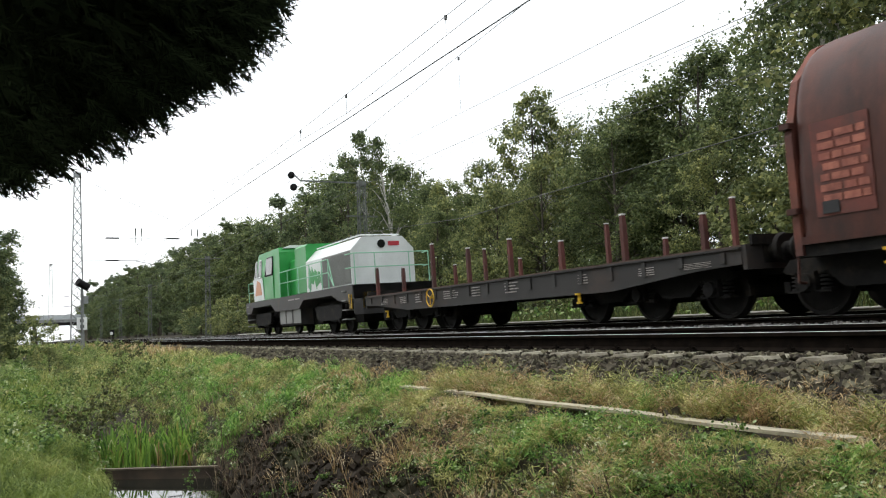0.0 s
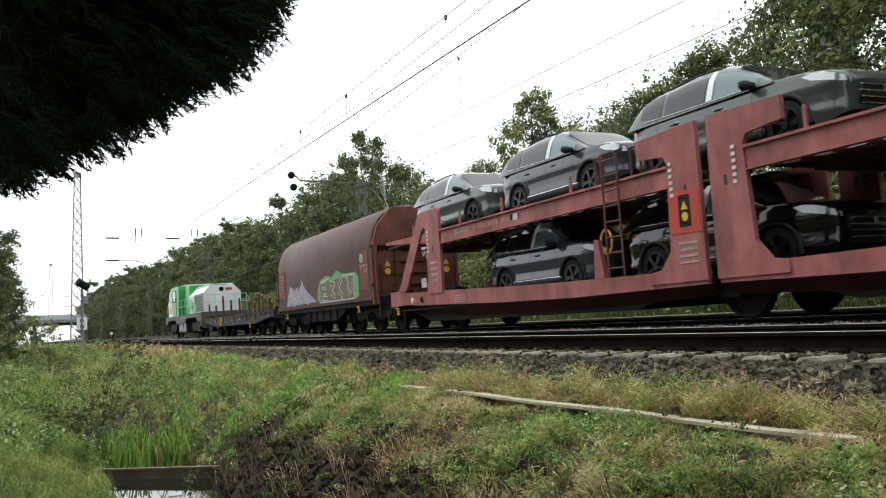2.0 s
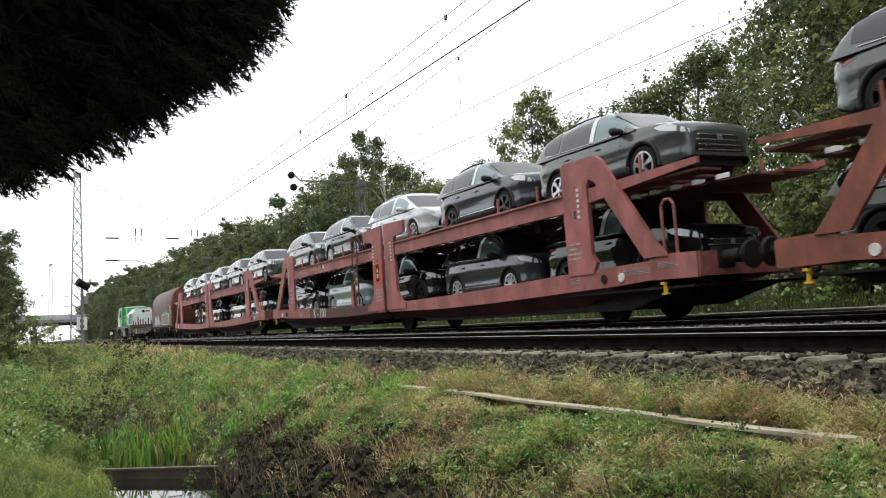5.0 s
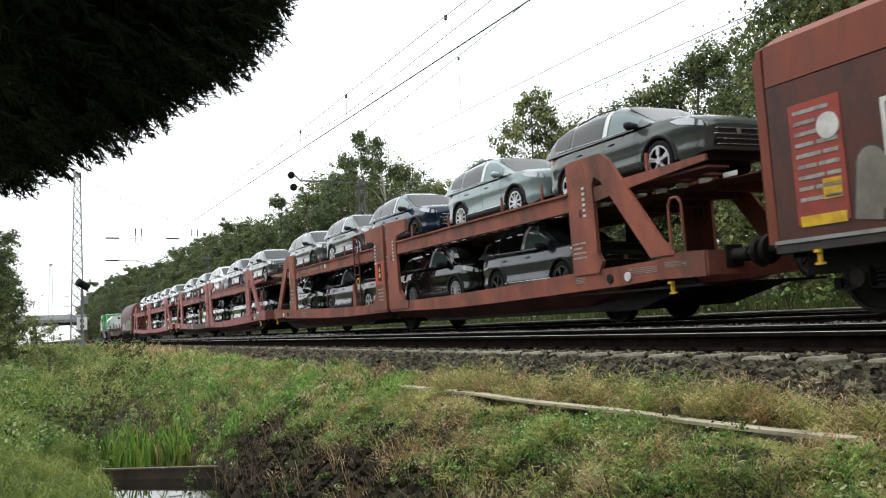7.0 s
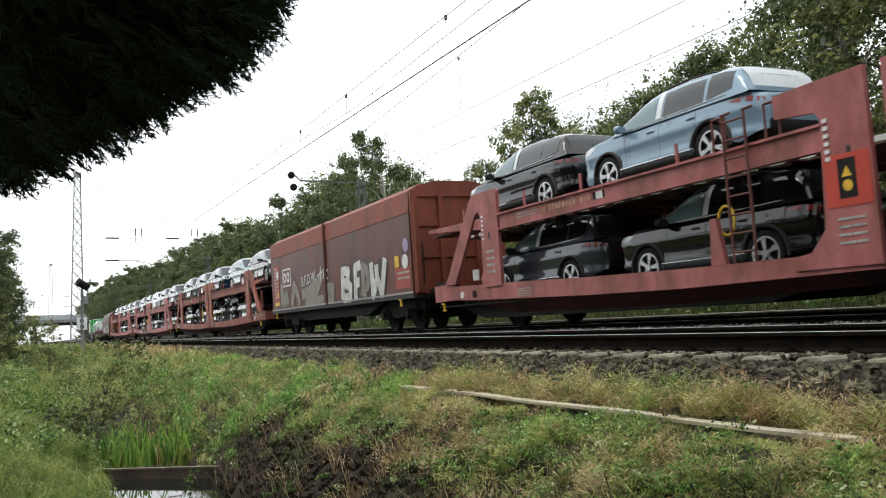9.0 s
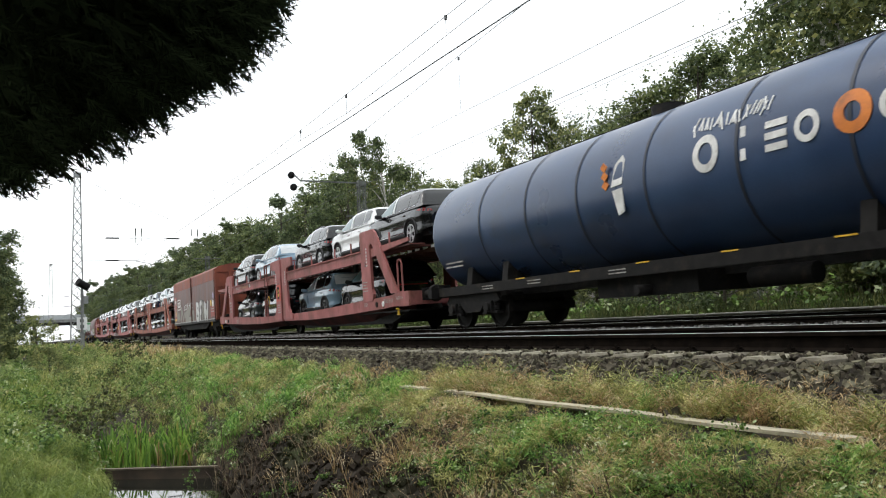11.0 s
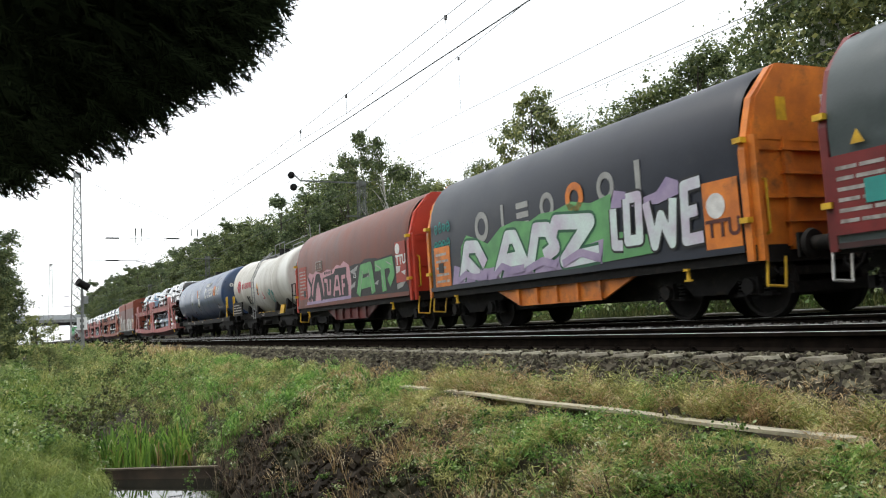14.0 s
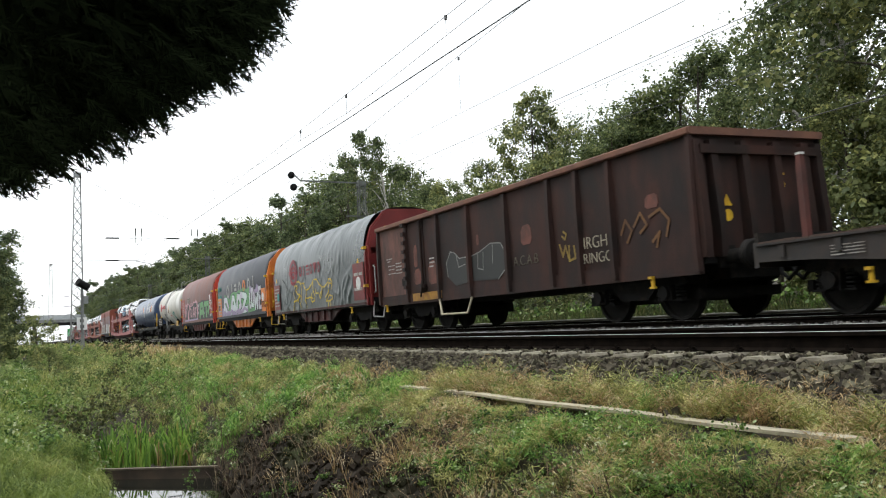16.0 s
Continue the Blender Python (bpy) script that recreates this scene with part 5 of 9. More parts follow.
    for x0, x1 in ((2.0, 5.2), (11.4, 14.4)):
        part("bogie_side", Mesh().prism([(x0, 0.95), (x1, 0.95), (x1 - 0.2, 0.5), (x1 - 0.7, 0.42), (x0 + 0.7, 0.42), (x0 + 0.2, 0.5)], -1.22, -1.12, "y"), BLACK, lo)
    # true lengths of front, cab, tower and hood along the frame
    xs, xt = (0.3, 3.0, 7.3, 8.9, 10.3, 15.2, 16.7), (0.95, 2.3, 6.9, 8.2, 9.7, 14.75, 15.55)
    for ob in list(lo.children_recursive):
        if ob.parent is lo and (ob.data.users > 1 or ob.name.startswith(("bogie", "buffer", "wheelset")) and not ob.name.startswith(("bogie_side", "buffer_beam"))):
            ob.location.x = float(np.interp(ob.location.x, xs, xt))
        elif ob.data.users == 1 and not ob.name.startswith("wheelset"):
            high = 1.1 if ob.name.startswith(("cab", "window_frame")) else 1.0
            for v in ob.data.vertices:
                v.co.x = float(np.interp(v.co.x, xs, xt))
                v.co.z = 1.5 + (v.co.z - 1.5) * high if v.co.z > 1.5 else v.co.z
    rolling(lo, s0)
    return lo


# ---- six-axle stake wagon ----
def build_flat(s0, length=16.2, stakes=True, mat=FLATGREY, label="dirty dark grey flat wagon with rusty red stakes"):
    w = thing("flat_wagon", label, "freight wagon")
    L = length
    outline = [(0.5, 1.0), (L - 0.5, 1.0), (L - 0.5, 0.78), (L - 1.5, 0.74), (L - 3.6, 0.55), (3.6, 0.55), (1.5, 0.74), (0.5, 0.78)]
    for y in (-1.4, 1.34):
        part("side_sill", Mesh().prism(outline, y, y + 0.06, "y"), mat, w, "fish-bellied side sill")
        part("sill_flange", Mesh().box(0.5, L - 0.5, y - 0.04, y + 0.08, 1.0, 1.03), mat, w)
    n = int((L - 1) / 0.22)
    pm = meshdata("deck_plank", Mesh().box(-0.105, 0.105, -1.38, 1.38, 0.98, 1.06), PLANKDECK)
    for i in range(n):
        o = part("deck_plank", pm, None, w)
        o.location = (0.62 + i * 0.22, 0, random.uniform(-0.006, 0.006))
    part("cross_member", Mesh().box(0.5, L - 0.5, -0.5, 0.5, 0.62, 0.97), BLACK, w)
    for x in (0.42, L - 0.5):
        part("buffer_beam", Mesh().box(x, x + 0.08, -1.38, 1.38, 0.7, 1.06), mat, w)
        part("end_flap", Mesh().box(x - 0.03 if x < 1 else x + 0.08, x + 0.02 if x < 1 else x + 0.13, -1.3, 1.3, 1.05, 1.2), BLACK, w)
    if stakes:
        for i in range(8):
            x = 1.3 + i * (L - 2.6) / 7
            for y in (-1.3, 1.3):
                h = random.choice((0.55, 0.8, 1.1, 0.65))
                st = Mesh().loft([[(x - a, y - b, z), (x + a, y - b, z), (x + a, y + b, z), (x - a, y + b, z)] for a, b, z in ((0.045, 0.045, 0.8), (0.045, 0.045, 1.06 + h * 0.8), (0.035, 0.035, 1.06 + h))], smooth=False)
                s = part("stake", st, STAKERED, w, "rusty red stake")
                part("stake_cap", Mesh().box(x - 0.045, x + 0.045, y - 0.04, y + 0.04, 1.06 + h, 1.09 + h), WHITE, s)
    for i in range(int(L / 0.9)):
        x = 0.9 + 0.9 * i
        if x < L - 0.7:
            part("stake_pocket", Mesh().box(x, x + 0.1, -1.43, -1.39, 0.75 if 2 < x < L - 2 else 0.82, 0.98), mat, w)
    for i, (x, ww, h) in enumerate(((2.0, 0.5, 0.16), (3.4, 0.5, 0.2), (4.4, 0.4, 0.25), (6.3, 0.8, 0.22), (7.6, 0.4, 0.25), (9.2, 0.55, 0.26), (11.8, 0.3, 0.2), (13.6, 0.4, 0.15), (14.8, 0.6, 0.1))):
        stencil(w, x * L / 16.2, 0.83, ww, h, -1.412, 4, seed=i)
    if stakes:
        handwheel(w, 5.3, -1.5, 0.8, r=0.22)
    add_ropehooks(w, (2.3, 11.7), -1.45, 0.5)
    for x in (3.2, L - 3.2):
        add_bogie(w, x, 3 if stakes else 2, "dark three-axle bogie" if stakes else "dark two-axle bogie")
    add_buffers(w, 0.42, L - 0.42)
    return rolling(w, s0)


# ---- covered coil wagons: rounded telescopic hood ----
def hood_profile(r=1.42, low=0.95, shoulder=2.3, top=3.79, n=18, rows=7):
    """Half-round roof over upright sides, as (y, z) from the near foot over the top to the far foot."""
    side = [low + (shoulder - low) * i / rows for i in range(rows + 1)]
    pts = [(-r, z) for z in side]
    for i in range(1, n):
        a = math.pi - math.pi * i / n
        c, s = math.cos(a), math.sin(a)
        pts.append((r * math.copysign(abs(c) ** 0.72, c), shoulder + (top - shoulder) * abs(s) ** 0.82))
    return pts + [(r, z) for z in side[::-1]]


def tarp_crease(x, z):
    """How far the tarpaulin stands out at a place: long narrow slanting folds, few of them, and soft waves."""
    n1 = noise.noise(Vector((x * 0.95 + z * 1.25, z * 0.5 - x * 0.3, 0.3)))
    n2 = noise.noise(Vector((x * 1.3 - z * 1.1, z * 0.7 + x * 0.2, 7.3)))
    n3 = noise.noise(Vector((x * 2.3 + z * 2.4, z * 0.9 - x * 0.8, 3.1)))
    here = 0.5 + 0.8 * noise.noise(Vector((x * 0.6, z * 0.5, 11.0)))
    ridge = lambda n, k: max(0.0, 1 - abs(n) * k) ** 1.3
    return max(here, 0.15) * (0.03 * ridge(n1, 10) + 0.024 * ridge(n2, 11) + 0.02 * ridge(n3, 11)) + 0.012 * n1


def tarp_sag(x):
    return 0.02 * (1 - math.cos(x * 2 * math.pi / 1.24))


def tarp_side(x, z):
    """y of the tarpaulin's near side."""
    if z <= 2.35:
        y = -1.42
    else:
        s = ((z - 2.35) / 1.75) ** (1 / 0.82)
        y = -1.42 * math.sqrt(max(1 - s * s, 0)) ** 0.72
    return y - tarp_crease(x, z)


def build_hood_wagon(s0, length, hood_mat, end_mat, under_mat, label, tarp=False, axles=2, name="covered_coil_wagon"):
    w = thing(name, label, "freight wagon")
    L = length
    a, b = (0.72, L - 0.88) if tarp else (0.68 if end_mat is RUSTEND else 0.55, L - 0.98)
    prof = hood_profile(low=0.82, n=34, rows=24) if tarp else hood_profile(low=1.02)
    if tarp:
        h = Mesh()
        nx = 190
        rings = []
        for i in range(nx + 1):
            x = a + (b - a) * i / nx
            ring = []
            for y, z in prof:
                k, wr = tarp_sag(x) * min(max((z - 2.6) / 0.8, 0), 1), tarp_crease(x, z)
                ring.append((x, y - wr if y < 0 else y + wr, z - k * 0.9 + 0.6 * wr * (abs(y) < 1.2)))
            rings.append(ring)
        h.loft(rings, closed=False, caps=False)
        part("hood", h, hood_mat, w, "creased grey tarpaulin cover")
    else:
        h = Mesh()
        rings = []
        for x, k in ((a, 0.93), (a + 0.06, 0.985), (a + 0.16, 1.0), ((a + b) / 2, 1.0), (b - 0.16, 1.0), (b - 0.06, 0.985), (b, 0.97)):
            rings.append([(x, y * (k if z > 2 else 1 - (1 - k) * 0.4), 0.95 + (z - 0.95) * (0.5 + 0.5 * k)) for y, z in prof])
        h.loft(rings, closed=False, caps=False)
        part("hood", h, hood_mat, w, "rounded sheet steel hood")
    for x, k in ((a - 0.14, -1), (b + 0.02, 1)):
        pe = [(-1.43, 0.8), (-1.43, 2.4), (-1.2, 3.17), (-0.76, 3.66), (-0.62, 3.72), (0.62, 3.72), (0.76, 3.66), (1.2, 3.17), (1.43, 2.4), (1.43, 0.8)]
        wall = part("end_wall", Mesh().prism(pe, x, x + 0.12), end_mat, w)
        part("end_plate", Mesh().prism([(y * 0.94, min(z, 3.67)) for y, z in pe if z > 2.0] + [(1.34, 2.62), (-1.34, 2.62)], x + (0.12 if k > 0 else -0.03), x + (0.15 if k > 0 else 0.0)), end_mat, wall)
        if k > 0 and end_mat is not RUSTEND:
            part("end_sign", Mesh().box(x + 0.15, x + 0.156, -0.75, -0.55, 2.85, 3.2), YELLOW, wall, "small warning sign")
            part("end_mark", Mesh().box(x + 0.15, x + 0.156, 0.2, 0.7, 3.12, 3.28), WHITE, wall)
        if k > 0:
            for z in (1.0, 1.35, 1.7, 2.05, 2.4):
                part("step", Mesh().box(x + 0.12, x + 0.2, -0.75, 0.3, z, z + 0.035), end_mat, wall)
            for y in (-1.36, 1.3):
                part("end_post", Mesh().box(x + 0.12, x + 0.26, y, y + 0.07, 0.8, 2.6), end_mat, wall)
        rib = Mesh()
        for y in (-0.62, 0.62):
            rib.box(x + (0.1 if k > 0 else -0.08), x + (0.18 if k > 0 else 0.0), y - 0.08, y + 0.08, 0.95, 2.6)
        rib.box(x + (0.1 if k > 0 else -0.06), x + (0.16 if k > 0 else 0.0), -1.3, 1.3, 2.55, 2.62)
        rib.box(x + (0.1 if k > 0 else -0.06), x + (0.16 if k > 0 else 0.0), -1.3, 1.3, 1.7, 1.76)
        part("rib", rib, end_mat, wall)
        for y0, z0 in ((-1.46, 2.5), (-1.46, 1.35)):
            part("locking_lever", Mesh().box(x - 0.03, x + 0.13, y0 - 0.03, y0 + 0.08, z0, z0 + 0.08), YELLOW if under_mat is not BLACK else BROWN, w, "yellow locking lever" if under_mat is not BLACK else "")
        xx = x + (0.2 if k > 0 else -0.1)
        for pts in ([(xx - 0.12 * k, -1.2, 1.15), (xx + 0.05 * k, -1.2, 1.2), (xx + 0.05 * k, -1.2, 1.95), (xx - 0.12 * k, -1.2, 2.0)], [(xx - 0.12 * k, 0.9, 1.15), (xx + 0.05 * k, 0.9, 1.2), (xx + 0.05 * k, 0.9, 1.8), (xx - 0.12 * k, 0.9, 1.85)], [(xx, -1.25, 0.9), (xx, -1.3, 0.45), (xx + 0.05, -1.0, 0.42), (xx, -0.9, 0.85)]):
            part("grab_handle", Mesh().path(pts, 0.022), YELLOW if end_mat in (ORANGE, BRIGHTRED) else WHITE if end_mat is DARKRED else BROWN, w)
    sill = Mesh().box(a - 0.15, b + 0.15, -1.38, 1.38, 0.78, 1.03)
    part("underframe", sill, BLACK, w)
    bot = Mesh().box(a, b, -1.45, -1.4, 0.83, 0.9) if tarp else Mesh().box(a, b, -1.45, -1.4, 0.94, 1.04)
    part("hood_rail", bot, hood_mat if not tarp else under_mat, w)
    for y0 in (-1.3, 1.24):
        part("belly_frame", Mesh().prism([(3.6, 0.8), (L - 3.6, 0.8), (L - 4.6, 0.42), (4.6, 0.42)], y0, y0 + 0.06, "y"), under_mat, w)
    for i in range(5):
        x = 4.6 + i * (L - 9.2) / 4
        part("belly_rib", Mesh().box(x - 0.04, x + 0.04, -1.36, -1.28, 0.45, 0.8), under_mat, w)
    # wide black box added as underbody shade, with brake cylinder and equipment box
    part("brake_rigging", Mesh().box(3.2, L - 3.2, -0.85, 0.85, 0.35, 0.78).rod((4.4, -0.95, 0.55), (5.6, -0.95, 0.55), 0.16, 12).box(6.6, 7.4, -1.05, -0.8, 0.4, 0.75), BLACK, w)
    for x in (2.15, L - 2.15):
        add_bogie(w, x, axles, "dark %s-axle bogie" % ("three" if axles == 3 else "two"))
    add_buffers(w, 0.4, L - 0.4, 0.98)
    add_ropehooks(w, (1.9, L - 2.2), -1.42, 0.72)
    return rolling(w, s0)


# ---- sliding-wall wagon ----
FIELDRED = surface("orange_red_sign_field", (0.36, 0.055, 0.035, 1), (0.26, 0.04, 0.03, 1), 0.55, 0, 3, dirt=(0.2, 0.05, 0.04, 1), dirt_amount=0.4)
KHAKI = surface("graffiti_dull_silver", (0.24, 0.22, 0.185, 1), (0.16, 0.145, 0.12, 1), 0.5, 0.1, 3, 30, 0.05)


def build_sliding_wall(s0, length=15.0):
    w = thing("sliding_wall_wagon", "brown-red sliding-wall box wagon with graffiti", "freight wagon")
    L = length
    a, b = 0.3, L - 0.15
    for i in range(2):
        x0, x1 = a + 0.05 + i * (b - a) / 2, a - 0.05 + (i + 1) * (b - a) / 2
        part("sliding_wall", Mesh().box(x0, x1, -1.42, -1.34, 1.0, 3.15, 0.02), BOXRED, w, "sliding side wall")
        part("sliding_wall", Mesh().box(x0, x1, 1.34, 1.42, 1.0, 3.15), BOXRED, w)
        rf = [(-1.425, 3.15), (-1.4, 3.72), (-1.1, 3.9), (-0.5, 4.02), (0.5, 4.02), (1.1, 3.9), (1.4, 3.72), (1.425, 3.15)]
        part("roof", Mesh().prism(rf, x0, x1), BOXROOF, w, "rusty roof edge panel")
    seam = Mesh()
    xm = (a + b) / 2
    seam.rod((xm - 0.04, -1.45, 0.95), (xm - 0.04, -1.45, 3.75), 0.03, 8).rod((xm + 0.06, -1.45, 0.95), (xm + 0.06, -1.45, 3.75), 0.025, 8)
    part("locking_bar", seam, BOXRED, w)
    for x, k in ((a - 0.08, -1), (b + 0.0, 1)):
        e = Mesh().prism([(-1.38, 0.95), (-1.4, 3.7), (-1.1, 3.86), (-0.5, 3.98), (0.5, 3.98), (1.1, 3.86), (1.4, 3.7), (1.38, 0.95)], x, x + 0.08)
        end = part("end_wall", e, BOXROOF, w, "rusty orange end wall")
        rb = Mesh()
        for y in (-1.3, -0.55, 0.55, 1.3):
            rb.box(x + (0.08 if k > 0 else -0.1), x + (0.18 if k > 0 else 0), y - 0.07, y + 0.07, 1.0, 3.6)
        for z in (1.9, 2.75, 3.55):
            rb.box(x + (0.08 if k > 0 else -0.06), x + (0.14 if k > 0 else 0), -1.35, 1.35, z, z + 0.08)
        part("rib", rb, BOXROOF, end)
        grab = Mesh().path([(x + 0.2 * k, -1.2, 1.2), (x + 0.25 * k, -1.2, 1.3), (x + 0.25 * k, -1.2, 2.2), (x + 0.2 * k, -1.2, 2.3)], 0.02)
        part("grab_handle", grab, BLACK, w)
    part("sill", Mesh().box(a, b, -1.44, 1.44, 0.86, 1.0), FLATGREY, w)
    part("sill_edge", Mesh().box(a, b, -1.455, -1.44, 0.98, 1.03), GGREY, w, "pale scuffed sill edge")
    for y0 in (-1.2, 1.1):
        part("truss", Mesh().prism([(2.8, 0.86), (L - 2.8, 0.86), (L - 4.2, 0.5), (4.2, 0.5)], y0, y0 + 0.1, "y"), BLACK, w)
    part("underframe", Mesh().box(0.4, L - 0.4, -1.0, 1.0, 0.55, 0.86), BLACK, w)
    # signs
    placard(w, 1.1, 2.0, 0.8, 1.6, FIELDRED, -1.424, "orange-red sign field with white markings")
    stencil(w, 1.1, 2.1, 0.65, 1.3, -1.434, 9)
    part("sign_disc", Mesh().disc((1.3, -1.438, 2.42), 0.17, "y", 0.008), WHITE, w, "white round sign")
    placard(w, 1.28, 1.62, 0.28, 0.26, YELLOW, -1.43, "yellow sign plate")
    placard(w, 1.1, 1.24, 0.7, 0.14, YELLOW, -1.43)
    m = Mesh().box(2.05, 3.2, -1.432, -1.424, 1.88, 2.58)
    part("emblem", m, WHITE, w, "white framed red emblem")
    part("emblem_field", Mesh().box(2.12, 3.13, -1.437, -1.43, 1.94, 2.52), BOXRED, w)
    part("emblem_ring", Mesh().disc((2.4, -1.44, 2.23), 0.2, "y", 0.008, 20, 0.11), WHITE, w)
    part("emblem_ring", Mesh().disc((2.86, -1.44, 2.23), 0.2, "y", 0.008, 20, 0.11), WHITE, w)
    part("sign_disc", Mesh().disc((L - 0.6, -1.435, 1.86), 0.2, "y", 0.008), WHITE, w, "white round sign")
    part("sign_disc", Mesh().disc((L - 0.5, -1.435, 2.3), 0.19, "y", 0.008), GLILAC, w, "violet round patch")
    placard(w, L - 1.17, 1.9, 0.3, 0.32, YELLOW, -1.43, "yellow sign plate")
    placard(w, L - 0.82, 1.43, 1.05, 0.58, FIELDRED, -1.424, "faded red sign field")
    stencil(w, L - 0.75, 1.5, 0.8, 0.3, -1.434, 2)
    # graffiti
    smoke = surface("graffiti_smoke", (0.07, 0.052, 0.047, 1), (0.045, 0.03, 0.027, 1), 0.55, 0, 3)
    lettering("graffiti_letters", "B.F.D.W.", 0.5, GRAFF_W, w, pose(5.5, -1.432, 1.97, 0, -4, 0), "small white graffiti letters", 0.15)
    for st in ([(6.62, 2.02), (7.2, 2.14)], [(7.02, 2.32), (6.95, 1.82)], [(7.32, 2.22), (7.25, 1.86)], [(7.8, 2.16), (7.36, 2.02), (7.78, 1.84)]):
        sprayed(w, [st], 0.07, GRAFF_W, None, -1.434, "white sprayed star stroke")
    for strokes in ([[(1.75, 1.15), (1.85, 1.85), (2.2, 1.25), (2.5, 1.55), (2.75, 1.2)]], [[(3.2, 1.1), (3.65, 1.88), (4.05, 1.5), (4.3, 1.12)]], [[(4.6, 1.45), (5.6, 1.55), (7.0, 1.92), (6.2, 1.35), (5.2, 1.15), (7.2, 1.14)]], [[(7.55, 1.5), (8.2, 1.52), (8.12, 1.12), (7.6, 1.1)]]):
        sprayed(w, strokes, 0.38, KHAKI, smoke, -1.43, "dull silver sprayed letter", 0.03)
    blob(w, "graffiti_shade", smoke, [(10.0, 1.05), (10.05, 1.9), (10.4, 2.2), (10.9, 2.24), (11.3, 2.22), (11.7, 2.1), (12.1, 1.9), (12.5, 2.1), (12.9, 1.9), (12.75, 1.06)], -1.424, "smoky dark graffiti shade")
    for ch, strokes in (("B", [[(9.2, 1.06), (9.3, 1.98), (9.85, 1.95), (9.75, 1.62), (9.35, 1.56)], [(9.35, 1.56), (10.0, 1.45), (9.9, 1.1), (9.25, 1.1)]]), ("F", [[(10.42, 1.02), (10.5, 2.0), (11.0, 2.06)], [(10.46, 1.5), (10.85, 1.54)]]), ("D", [[(11.12, 1.08), (11.16, 1.98), (11.5, 1.85), (11.6, 1.45), (11.15, 1.1)]]), ("W", [[(11.88, 2.05), (11.92, 1.08), (12.3, 1.55), (12.62, 1.1), (13.0, 2.08)], [(12.3, 1.95), (12.3, 1.6)]])):
        sprayed(w, strokes, 0.3, GRAFF_W if ch != "D" else KHAKI, smoke, -1.436, "large white sprayed letter " + ch, 0.06)
        x0 = min(p[0] for p in strokes[0])
        drip = Mesh()
        for k in range(5):
            xx, z0 = x0 + random.uniform(0.0, 0.9), random.uniform(1.04, 1.2)
            drip.box(xx, xx + 0.018, -1.446, -1.443, z0, z0 + random.uniform(0.15, 0.5))
        part("paint_drip", drip, KHAKI, w)
    for x in (2.2, L - 2.2):
        add_bogie(w, x, 2)
    add_buffers(w, 0.2, L - 0.1, 0.98)
    add_ropehooks(w, (1.0, L - 1.0), -1.45, 0.78)
    return rolling(w, s0)


# ---- open high-sided wagon ----
FADEDPLATE = surface("faded_red_brown_plate", (0.17, 0.07, 0.052, 1), (0.1, 0.042, 0.032, 1), 0.7, 0, 2.0, 45, 0.3, dirt=(0.04, 0.02, 0.016, 1), dirt_amount=0.4, streak=2.0)
OCHREYELLOW = surface("dirty_yellow_paint", (0.42, 0.22, 0.03, 1), (0.2, 0.09, 0.025, 1), 0.65, 0, 4, 40, 0.15)


